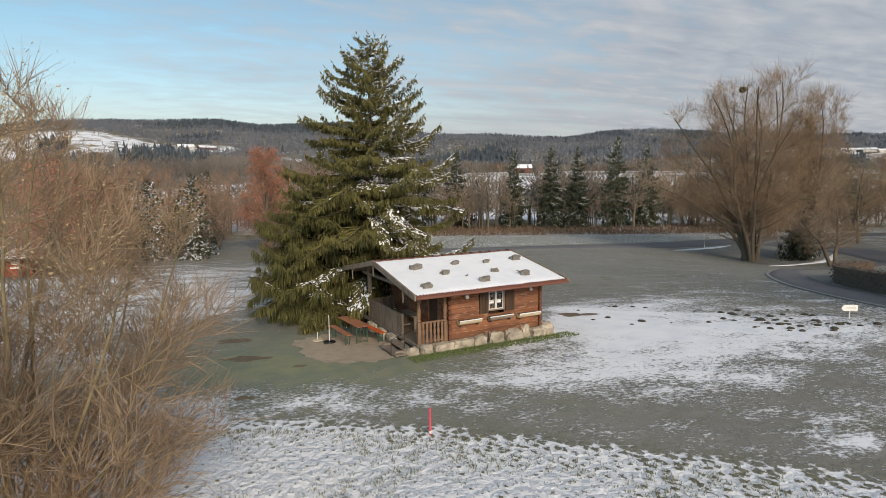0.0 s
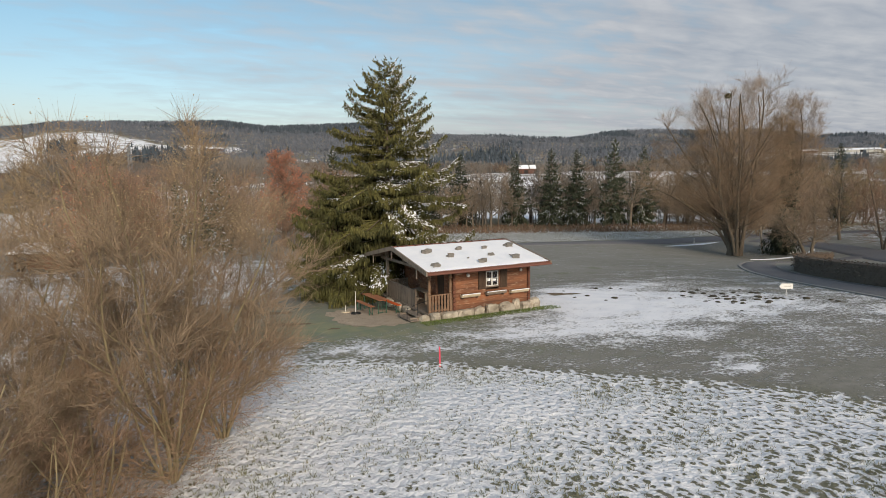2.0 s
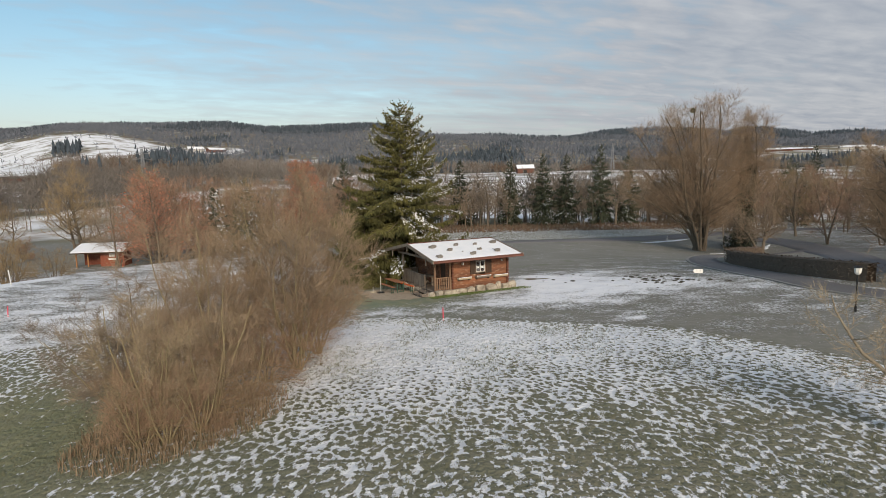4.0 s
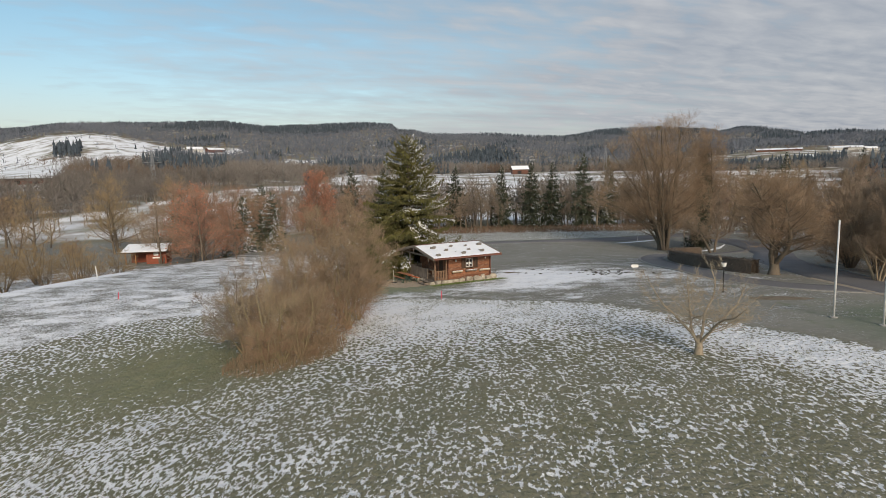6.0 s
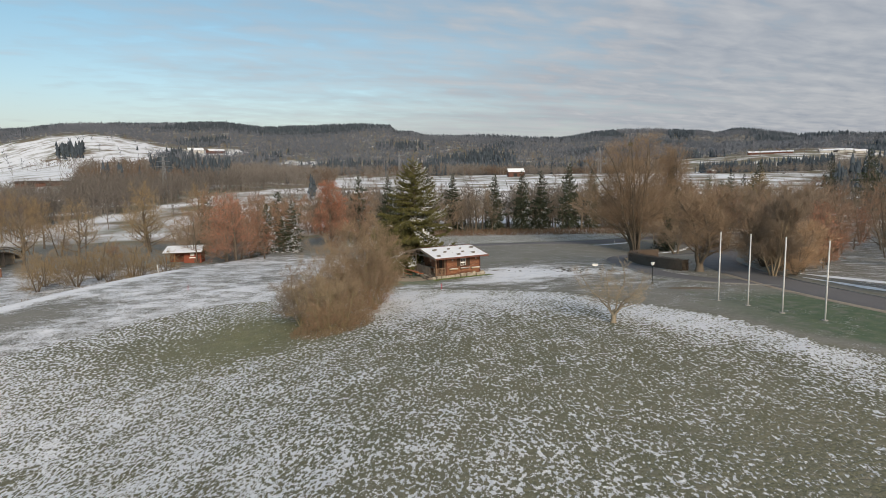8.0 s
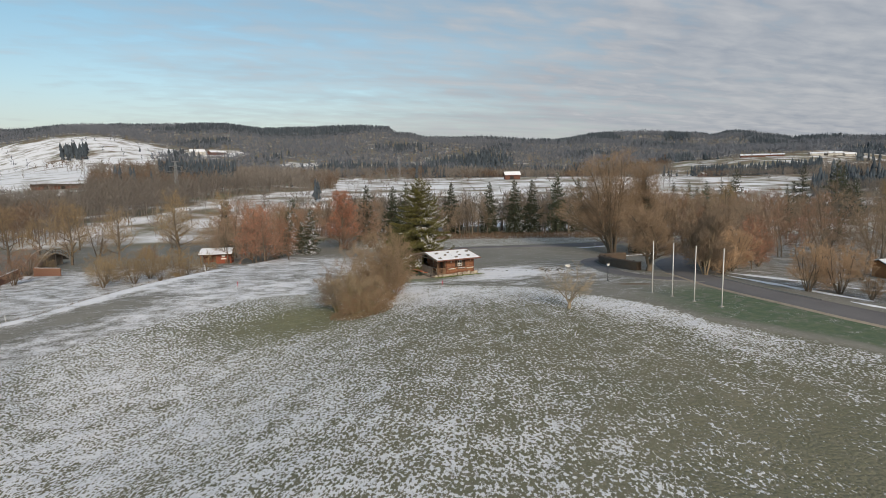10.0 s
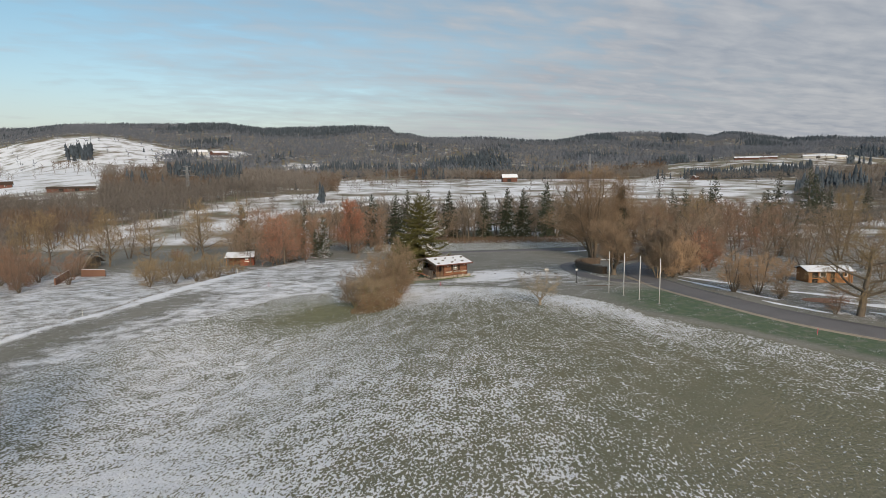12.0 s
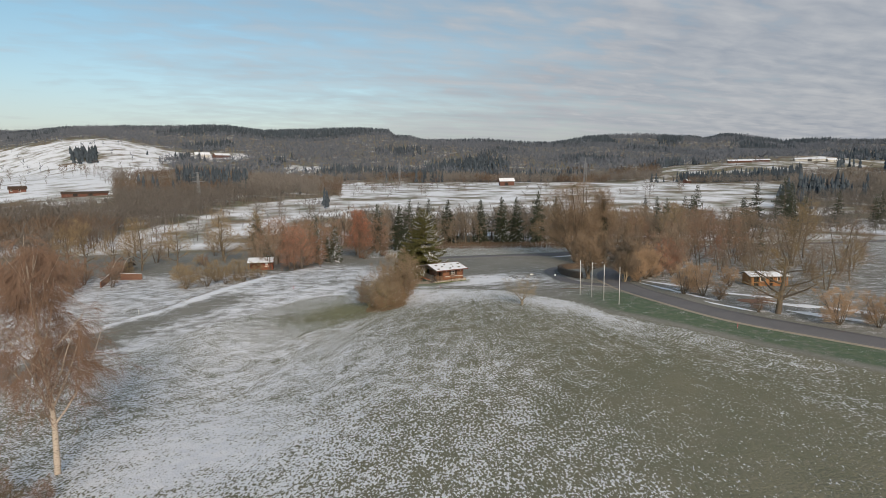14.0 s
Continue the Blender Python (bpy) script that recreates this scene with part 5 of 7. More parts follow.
# ---------------------------------------------------------------- the hut
LOG = material("red_brown_log", (0.33, 0.14, 0.072), 0.85, second=(0.105, 0.055, 0.04), scale=1.0, amount=1.0, bump_scale=16, bump_amount=0.7, stretch=(0.45, 2.0, 2.4), third=(0.52, 0.36, 0.25), vary=0.42)
LOG_END = material("dark_red_log_end", (0.17, 0.07, 0.045), 0.85, second=(0.09, 0.045, 0.03), scale=3, bump_scale=16, bump_amount=0.6, vary=0.3)
GREY_WOOD = material("weathered_grey_wood", (0.25, 0.205, 0.165), 0.85, second=(0.13, 0.1, 0.08), scale=2.2, bump_scale=22, bump_amount=0.4, stretch=(2.5, 2.5, 0.5), third=(0.33, 0.27, 0.22), vary=0.22)
TAN_WOOD = material("tan_post_wood", (0.225, 0.14, 0.09), 0.85, second=(0.115, 0.072, 0.05), scale=2.4, bump_scale=22, bump_amount=0.3, stretch=(2.5, 2.5, 0.5), vary=0.15)
DARK_WOOD = material("dark_brown_wood", (0.075, 0.047, 0.032), 0.8, second=(0.045, 0.03, 0.02), scale=2, bump_scale=22, stretch=(3, 3, 0.5), vary=0.15)
FASCIA = material("red_brown_eaves", (0.17, 0.075, 0.055), 0.7, second=(0.17, 0.06, 0.04), scale=3, bump_scale=25, stretch=(0.4, 2, 2))
BOULDER = material("pale_boulder", (0.42, 0.375, 0.31), 0.9, second=(0.17, 0.145, 0.11), scale=2.2, amount=0.7, bump_scale=9, bump_amount=0.9, third=(0.46, 0.41, 0.34), vary=0.25)
ROOF_STONE = material("grey_roof_stone", (0.2, 0.185, 0.165), 0.9, second=(0.1, 0.095, 0.085), scale=6, bump_scale=20, bump_amount=0.6, vary=0.15)
PALE_TROUGH = material("pale_trough_wood", (0.56, 0.47, 0.34), 0.8, second=(0.38, 0.3, 0.2), scale=3, stretch=(0.5, 2, 2))
SOIL = material("dark_soil", (0.10, 0.07, 0.05), 0.95, scale=3, bump_scale=14, bump_amount=0.6)
WHITE_PAINT = material("white_paint", (0.78, 0.76, 0.72), 0.5, scale=3, amount=0.1, bump_amount=0.05)
CURTAIN = material("white_curtain", (0.75, 0.73, 0.7), 0.9, bump_amount=0.1)
IRON = material("dark_iron", (0.04, 0.04, 0.042), 0.5, 0.7, bump_amount=0.05)
GREEN_STEEL = material("green_steel", (0.045, 0.11, 0.075), 0.45, bump_amount=0.03)
TABLE_WOOD = material("brown_table_wood", (0.36, 0.155, 0.085), 0.6, second=(0.25, 0.1, 0.06), scale=2, stretch=(4, 0.4, 1), bump_amount=0.08)
ORANGE_WOOD = material("orange_bench_wood", (0.62, 0.115, 0.028), 0.5, second=(0.48, 0.09, 0.03), scale=2, stretch=(4, 0.4, 1), bump_amount=0.05)
GRAVEL = material("tan_gravel", (0.44, 0.355, 0.27), 0.95, second=(0.33, 0.265, 0.2), scale=2.2, bump_scale=45, bump_amount=0.7, third=(0.5, 0.42, 0.33))

glass = bpy.data.materials.new("window_glass")
glass.use_nodes = True
gb = glass.node_tree.nodes["Principled BSDF"]
gb.inputs["Base Color"].default_value = (0.9, 0.95, 1, 1)
gb.inputs["Roughness"].default_value, gb.inputs["Transmission Weight"].default_value, gb.inputs["IOR"].default_value = 0.03, 1.0, 1.45

EAVE_F, EAVE_B, RIDGE_Y, RIDGE_TOP, ROOF_L, ROOF_R, PITCH = -1.37, 7.91, 3.27, 3.385, -0.81, 7.17, 0.1886


def roof_z(y):
    return RIDGE_TOP - PITCH * abs(y - RIDGE_Y)


hut = thing("hut", "red-brown log hut with snowy stone-weighted roof and open porch", "hut")


def log_wall(name, along, a0, a1, fixed, z0, top, holes=(), thick=0.16, mat=LOG):
    """One course of beams upon another; a course is cut where a hole (from, to, low, high) crosses it. top gives the height at a place along."""
    wall = part(name, Shape().box(*((a0, a1, fixed + 0.05, fixed + 0.11) if along == "x" else (fixed + 0.05, fixed + 0.11, a0, a1)), z0, z0 + 0.06), DARK_WOOD, hut)
    z, k = z0, 0
    while z < 3.3:
        h = 0.232
        pieces = [(a0, a1)]
        for ha, hb, hl, hh in holes:
            if z < hh - 0.05 and z + h > hl + 0.05:
                pieces = [q for p0, p1 in pieces for q in ((p0, min(p1, ha)), (max(p0, hb), p1)) if q[1] - q[0] > 0.05]
        for p0, p1 in pieces:
            while p0 < p1 and top(p0) < z + h:
                p0 += 0.1
            while p1 > p0 and top(p1) < z + h:
                p1 -= 0.1
            if p1 - p0 < 0.15:
                continue
            out = 0.012 * math.sin(k * 2.7)
            sh = Shape()
            if along == "x":
                sh.box(p0, p1, fixed + out, fixed + thick, z + 0.003, z + h - 0.003, None, 0.012)
            else:
                sh.box(fixed + out, fixed + thick, p0, p1, z + 0.003, z + h - 0.003, None, 0.012)
            part("beam", sh, mat, wall)
            k += 1
        z += h
    return wall


part("deck", Shape().box(-0.12, 6.75, -0.1, 6.6, -0.16, 0.0, None, 0.02), GREY_WOOD, hut, "weathered grey porch boards")
front_top = roof_z(0) - 0.16
log_wall("front_wall", "x", 1.42, 6.52, 0.0, 0.0, lambda v: front_top, [(3.58, 4.5, 1.08, 2.06)])
log_wall("back_wall", "x", 1.42, 6.52, 6.38, 0.0, lambda v: front_top)
log_wall("porch_wall", "y", 0.16, 6.38, 1.42, 0.0, lambda v: roof_z(v) - 0.16, [(1.0, 1.9, 0.0, 1.98)])
log_wall("end_wall", "y", 0.16, 6.38, 6.40, 0.0, lambda v: roof_z(v) - 0.16)
# crossing beam ends at the corners
for cx, cy in ((1.42, -0.14), (6.46, -0.14), (6.46, 6.5)):
    for i in range(11):
        part("beam_end", Shape().box(cx, cx + 0.15, cy, cy + 0.2, i * 0.232 + 0.01, i * 0.232 + 0.215, None, 0.02), LOG_END, hut)
part("door", Shape().box(1.46, 1.52, 1.0, 1.9, 0.02, 1.98, None, 0.01), DARK_WOOD, hut, "dark brown plank door")


def turned_post(x, y, top, mat=TAN_WOOD, w=0.085):
    sh = Shape()
    sh.box(x - w, x + w, y - w, y + w, 0, 0.95, None, 0.012)
    zs = [0.95, 1.0, 1.06, 1.14, 1.3, 1.5, 1.7, 1.8, 1.86, 1.92]
    rs = [1.15, 0.75, 1.2, 0.8, 1.0, 1.12, 0.85, 0.7, 1.15, 1.15]
    sh.tube([(x, y, z) for z in zs], [w * r for r in rs], 10)
    sh.box(x - w, x + w, y - w, y + w, 1.92, top, None, 0.012)
    return part("post", sh, mat, hut)


turned_post(0.0, 0.0, roof_z(0) - 0.14)
turned_post(1.3, 0.0, roof_z(0) - 0.14)
part("post", Shape().box(-0.09, 0.09, 5.86, 6.04, 0, roof_z(5.95) - 0.14, None, 0.015), GREY_WOOD, hut)
part("post", Shape().box(-0.09, 0.09, 3.18, 3.36, 2.3, RIDGE_TOP - 0.14, None, 0.015), GREY_WOOD, hut)
part("tie_beam", Shape().box(-0.08, 0.08, -0.5, 6.9, 2.28, 2.44, None, 0.015), GREY_WOOD, hut)
for y in (0.0, RIDGE_Y, 6.45):
    part("purlin", Shape().box(-0.72, 7.08, y - 0.09, y + 0.09, roof_z(y) - 0.30, roof_z(y) - 0.125, None, 0.015), GREY_WOOD, hut)


def railing(name, along, a0, a1, fixed, mat, top_mat, solid):
    rail = part(name, Shape().box(*((a0, a1, fixed - 0.06, fixed + 0.06) if along == "x" else (fixed - 0.06, fixed + 0.06, a0, a1)), 0.93, 1.0, None, 0.012), top_mat, hut)
    part("bottom_rail", Shape().box(*((a0, a1, fixed - 0.03, fixed + 0.03) if along == "x" else (fixed - 0.03, fixed + 0.03, a0, a1)), 0.08, 0.15), top_mat, rail)
    step = 0.155 if solid else 0.165
    n = int((a1 - a0) / step)
    for i in range(n):
        a = a0 + (i + 0.5) * (a1 - a0) / n
        w = 0.07 if solid else 0.055
        sh = Shape()
        prof = [(0.03, w), (0.3, w), (0.38, w * 0.55), (0.46, w), (0.62, w), (0.7, w * 0.55), (0.78, w), (0.93, w)] if not solid else [(0.03, w), (0.93, w)]
        vs = []
        for z, q in prof:
            for o in (-0.015, 0.015):
                for s in (-1, 1):
                    vs.append((a + s * q, fixed - 0.045 + o, z) if along == "x" else (fixed - 0.045 + o, a + s * q, z))
        fs = []
        for k in range(len(prof) - 1):
            b = 4 * k
            fs += [(b, b + 1, b + 5, b + 4), (b + 3, b + 2, b + 6, b + 7), (b + 1, b + 3, b + 7, b + 5), (b + 2, b, b + 4, b + 6)]
        e = 4 * (len(prof) - 1)
        fs += [(0, 2, 3, 1), (e, e + 1, e + 3, e + 2)]
        part("baluster", sh.add(vs, fs), mat, rail)
    return rail


railing("front_railing", "x", 0.09, 1.21, 0.0, TAN_WOOD, TAN_WOOD, False)
railing("side_railing", "y", 1.85, 5.86, 0.0, GREY_WOOD, GREY_WOOD, True)
part("post", Shape().box(-0.06, 0.06, 1.75, 1.86, 0, 1.05, None, 0.012), GREY_WOOD, hut)
railing("back_railing", "x", 0.09, 1.40, 6.0, GREY_WOOD, GREY_WOOD, True)
part("porch_bench", Shape().box(0.12, 0.48, 2.0, 5.7, 0.42, 0.47).box(0.15, 0.2, 2.1, 2.2, 0, 0.42).box(0.15, 0.2, 5.5, 5.6, 0, 0.42), GREY_WOOD, hut)
part("porch_table", Shape().box(0.62, 1.15, 2.1, 3.6, 0.72, 0.77).box(0.8, 0.95, 2.2, 2.3, 0, 0.72).box(0.8, 0.95, 3.4, 3.5, 0, 0.72), GREY_WOOD, hut)

# roof: boards, snow, barge boards, ridge and eaves
roof = part("roof", Shape().add([(ROOF_L, EAVE_F, roof_z(EAVE_F) - 0.12), (ROOF_R, EAVE_F, roof_z(EAVE_F) - 0.12), (ROOF_R, RIDGE_Y, RIDGE_TOP - 0.12), (ROOF_L, RIDGE_Y, RIDGE_TOP - 0.12), (ROOF_R, EAVE_B, roof_z(EAVE_B) - 0.12), (ROOF_L, EAVE_B, roof_z(EAVE_B) - 0.12),
                                 (ROOF_L, EAVE_F, roof_z(EAVE_F) - 0.03), (ROOF_R, EAVE_F, roof_z(EAVE_F) - 0.03), (ROOF_R, RIDGE_Y, RIDGE_TOP - 0.03), (ROOF_L, RIDGE_Y, RIDGE_TOP - 0.03), (ROOF_R, EAVE_B, roof_z(EAVE_B) - 0.03), (ROOF_L, EAVE_B, roof_z(EAVE_B) - 0.03)],
                                [(0, 3, 2, 1), (3, 5, 4, 2), (6, 7, 8, 9), (9, 8, 10, 11), (0, 1, 7, 6), (1, 2, 8, 7), (2, 4, 10, 8), (4, 5, 11, 10), (5, 3, 9, 11), (3, 0, 6, 9)]), FASCIA, hut, "red-brown boarded roof")


def snow_sheet(x0, x1, y0, y1, nx, ny, thick, height, seed, rim=0.05):
    """A soft-edged layer of snow that follows height(y)."""
    sh, off = Shape(), seed * 7.1
    for j in range(ny + 1):
        for i in range(nx + 1):
            x, y = x0 + (x1 - x0) * i / nx, y0 + (y1 - y0) * j / ny
            e = min(i, nx - i, 2) / 2 * min(1, min(j, ny - j) + (0.3 if 0 < j < ny else 0))
            e = 0.15 + 0.85 * min(1, e)
            if i in (0, nx):
                x += rim * noise.noise(Vector((y * 1.7, off, 0)))
            if j in (0, ny):
                y += rim * noise.noise(Vector((x * 1.7, off, 3)))
            sh.v.append((x, y, height(y) + thick * e * (1 + 0.4 * noise.noise(Vector((x * 0.9, y * 0.9, off))))))
    for j in range(ny):
        for i in range(nx):
            k = j * (nx + 1) + i
            sh.f.append((k, k + 1, k + nx + 2, k + nx + 1))
    return sh


part("roof_snow", snow_sheet(ROOF_L + 0.09, ROOF_R - 0.08, EAVE_F + 0.05, RIDGE_Y - 0.04, 40, 24, 0.06, lambda y: roof_z(y) - 0.025, 1), SNOW, roof, "thin even layer of snow", smooth=True)
part("roof_snow", snow_sheet(ROOF_L + 0.09, ROOF_R - 0.08, RIDGE_Y + 0.04, EAVE_B - 0.05, 40, 24, 0.06, lambda y: roof_z(y) - 0.025, 2), SNOW, roof, "thin even layer of snow", smooth=True)
for x, lab in ((ROOF_L, "weathered barge board"), (ROOF_R - 0.045, "weathered barge board")):
    for y0, y1 in ((EAVE_F - 0.04, RIDGE_Y), (RIDGE_Y, EAVE_B + 0.04)):
        z0, z1 = roof_z(y0), roof_z(y1)
        vs = [(x + dx, y, z + dz) for dx in (-0.03, 0.045) for y, z in ((y0, z0), (y1, z1)) for dz in (-0.20, 0.045)]
        part("barge_board", Shape().add(vs, [(0, 2, 3, 1), (4, 5, 7, 6), (0, 1, 5, 4), (2, 6, 7, 3), (1, 3, 7, 5), (0, 4, 6, 2)]), GREY_WOOD, roof, lab)
    # carved tails that hang from the barge boards
    for y in (-0.15, RIDGE_Y, 6.3):
        part("carved_pendant", Shape().box(x - 0.02, x + 0.02, y - 0.06, y + 0.06, roof_z(y) - 0.62, roof_z(y) - 0.2, None, 0.01).box(x - 0.018, x + 0.018, y - 0.03, y + 0.03, roof_z(y) - 0.72, roof_z(y) - 0.62), GREY_WOOD, roof)
# rounded tile ends along the front eaves, and gutter
for i in range(52):
    x = ROOF_L + 0.12 + i * (ROOF_R - ROOF_L - 0.24) / 51
    part("eave_tile", Shape().tube([(x, EAVE_F - 0.03, roof_z(EAVE_F) - 0.035), (x, EAVE_F + 0.1, roof_z(EAVE_F + 0.1) - 0.03)], [0.036, 0.036], 6), FASCIA, roof)
part("gutter", Shape().tube([(ROOF_L + 0.05, EAVE_F - 0.06, roof_z(EAVE_F) - 0.13), (ROOF_R - 0.03, EAVE_F - 0.06, roof_z(EAVE_F) - 0.145)], [0.055, 0.055], 8), FASCIA, roof, "red-brown gutter")
for i in range(14):
    x = ROOF_L + 0.35 + i * 0.56
    part("ridge_clip", Shape().box(x - 0.04, x + 0.04, RIDGE_Y - 0.2, RIDGE_Y + 0.06, RIDGE_TOP + 0.0, RIDGE_TOP + 0.075, None, 0.015), DARK_WOOD, roof)
part("ridge_tile", Shape().box(ROOF_L, ROOF_R, RIDGE_Y - 0.1, RIDGE_Y + 0.1, RIDGE_TOP - 0.03, RIDGE_TOP + 0.03, None, 0.02), FASCIA, roof)
for x in (1.85, 2.85, 5.2, 6.2):
    part("rafter_end", Shape().box(x - 0.06, x + 0.06, EAVE_F + 0.15, 0.2, roof_z(-0.7) - 0.27, roof_z(-0.7) - 0.16, None, 0.012), LOG, roof)

# window with shutters
window = part("window", Shape().box(3.58, 3.64, 0.0, 0.1, 1.08, 2.06).box(4.44, 4.5, 0.0, 0.1, 1.08, 2.06).box(3.64, 4.44, 0.0, 0.1, 1.08, 1.14).box(3.64, 4.44, 0.0, 0.1, 2.0, 2.06), GREY_WOOD, hut, "weathered window frame")
for x0, x1 in ((3.645, 4.03), (4.05, 4.435)):
    c = part("casement", Shape().box(x0, x0 + 0.03, 0.02, 0.07, 1.145, 1.995).box(x1 - 0.03, x1, 0.02, 0.07, 1.145, 1.995).box(x0 + 0.03, x1 - 0.03, 0.02, 0.07, 1.145, 1.175).box(x0 + 0.03, x1 - 0.03, 0.02, 0.07, 1.965, 1.995).box(x0 + 0.03, x1 - 0.03, 0.025, 0.065, 1.56, 1.59), WHITE_PAINT, window, "white painted casement")
    pane = part("pane", Shape().box(x0 + 0.05, x1 - 0.05, 0.042, 0.048, 1.19, 1.95), glass, window)
    pane.visible_shadow = False
    cur = Shape()
    for i in range(9):
        xa = x0 + 0.05 + i * (x1 - x0 - 0.1) / 8
        cur.v += [(xa, 0.12 + 0.018 * (i % 2), 1.4), (xa, 0.12 + 0.018 * (i % 2), 1.53)]
    cur.f = [(2 * i, 2 * i + 2, 2 * i + 3, 2 * i + 1) for i in range(8)]
    part("curtain", cur, CURTAIN, window)
part("room_back", Shape().box(3.3, 4.8, 0.6, 0.64, 0.8, 2.3), DARK_WOOD, window)
for x0, x1 in ((3.08, 3.55), (4.53, 5.02)):
    s = part("shutter", Shape().box(x0, x1, -0.06, -0.045, 1.02, 2.1), DARK_WOOD, hut, "dark brown board shutter")
    for i in range(3):
        w = (x1 - x0) / 3
        part("board", Shape().box(x0 + i * w + 0.004, x0 + (i + 1) * w - 0.004, -0.085, -0.06, 1.02, 2.1, None, 0.006), DARK_WOOD, s)
    for z in (1.2, 1.9):
        part("batten", Shape().box(x0 + 0.03, x1 - 0.03, -0.105, -0.085, z, z + 0.07, None, 0.006), DARK_WOOD, s)

for x0, x1, z0 in ((1.88, 3.06, 0.66), (3.5, 4.82, 0.66), (5.14, 6.4, 0.6)):
    box = thing("flower_box", "grey half-log flower box below the window, darkened for the sill shadow" if x0 == 3.5 else "pale half-log flower box rimmed with snow on the log wall", "flower box", (0, 0, 0), group="flower boxes")
    sh = Shape()
    n = 8
    for xx in (x0, x1):
        for i in range(n + 1):
            q = math.pi * i / n
            sh.v.append((xx, -0.19 - 0.15 * math.cos(q), z0 + 0.2 - 0.19 * math.sin(q)))
    sh.f = [(i, i + 1, n + 2 + i, n + 1 + i) for i in range(n)] + [tuple(range(n, -1, -1)), tuple(range(n + 1, 2 * n + 2))]
    # middle trough in darker grey, standing in for the shadow under the sill
    part("trough", sh, GREY_WOOD if x0 == 3.5 else PALE_TROUGH, box)
    part("soil", Shape().box(x0 + 0.05, x1 - 0.05, -0.31, -0.06, z0 + 0.17, z0 + 0.205), SOIL, box)
    part("snow_rim", Shape().box(x0 - 0.01, x1 + 0.01, -0.36, -0.305, z0 + 0.19, z0 + 0.235, None, 0.015), SNOW, box)
    for xb in (x0 + 0.1, x1 - 0.16):
        part("bracket", Shape().box(xb, xb + 0.06, -0.2, 0.0, z0 - 0.06, z0 + 0.06), DARK_WOOD, box)

for x, z, s in ((2.34, 1.97, 0.09), (5.9, 1.98, 0.07)):
    lamp = thing("wall_lamp", "round white wall lamp on a dark arm", "lamp", (x, -0.02, z), group="wall lamps")
    part("arm", Shape().tube([(0, 0.02, 0.06), (0, -0.12, 0.1), (0, -0.16, 0.05)], [0.015, 0.015, 0.015], 6), IRON, lamp)
    bm = Shape()
    bm.rock((0, -0.16, -0.03), (s, s, s * 1.25), 0.0, 2, -1.2)
    part("shade", bm, WHITE_PAINT, lamp, "white globe", smooth=True)

# boulders round the foot of the hut
for i, (x, y, sx, sy, sz) in enumerate(((-0.42, -0.2, 0.3, 0.26, 0.3), (0.22, -0.26, 0.34, 0.3, 0.34), (1.06, -0.28, 0.5, 0.3, 0.36), (2.05, -0.26, 0.58, 0.3, 0.33), (2.95, -0.26, 0.42, 0.3, 0.36), (3.82, -0.24, 0.47, 0.32, 0.46), (4.85, -0.24, 0.56, 0.34, 0.46), (5.62, -0.12, 0.3, 0.26, 0.55), (6.02, -0.4, 0.42, 0.3, 0.38), (6.72, -0.28, 0.4, 0.36, 0.46), (7.08, 0.2, 0.36, 0.4, 0.4), (7.0, 1.1, 0.3, 0.5, 0.36), (6.95, 2.2, 0.3, 0.55, 0.35), (6.95, 3.4, 0.3, 0.55, 0.35), (6.95, 4.6, 0.3, 0.55, 0.35), (-0.3, 2.4, 0.2, 0.5, 0.25), (-0.3, 3.6, 0.2, 0.5, 0.25), (-0.3, 4.9, 0.2, 0.5, 0.25))):
    tagged(part("boulder", Shape().rock((x, y, -0.28), (sx * 0.88, sy, min(sz, 0.46) * (0.92 + 0.1 * (i % 2))), i * 2.3 + 3.3, 3, -0.8, 0.16), BOULDER, None), "pale rounded boulder against the foot of the hut", "boulder", "foundation boulders")
# stones that weigh down the roof
for i, (x, y, s) in enumerate(((0.67, 1.69, 0.26), (1.67, 0.62, 0.23), (2.87, 1.81, 0.2), (4.51, 1.66, 0.18), (3.02, -0.61, 0.25), (4.16, 0.36, 0.2), (6.25, 1.69, 0.26), (5.36, -0.38, 0.27), (0.13, -0.67, 0.24), (2.5, 0.1, 0.06))):
    st = tagged(part("roof_stone", Shape().rock((x, y, roof_z(y) + 0.08), (s, s * 0.62, s * 0.55), i * 1.7 + 0.4, 2, -0.7, 0.8), ROOF_STONE), "grey weathered stone lying on the snowy roof", "stone", "roof stones")

# steps up to the porch
steps = thing("porch_steps", "two weathered grey plank steps up to the porch", "steps")
for x0, x1, y0, y1, z in ((-1.3, -0.86, -0.4, 1.45, -0.18), (-0.84, -0.4, -0.2, 1.5, -0.03)):
    part("tread", Shape().box(x0, x1, y0, y1, z - 0.06, z, None, 0.012), GREY_WOOD, steps)
for y in (-0.1, 1.3):
    part("stringer", Shape().box(-1.2, -0.12, y, y + 0.06, -0.42, -0.1), GREY_WOOD, steps)
handrail = thing("handrail", "thin dark iron handrail beside the porch steps", "handrail")
part("bar", Shape().tube([(-1.35, 0.0, -0.35), (-1.33, 0.0, 0.42), (-0.75, 0.0, 0.6), (-0.1, 0.0, 0.72)], [0.018] * 4, 6), IRON, handrail)
part("bar", Shape().tube([(-0.72, 0.0, -0.25), (-0.72, 0.0, 0.6)], [0.014] * 2, 6), IRON, handrail)


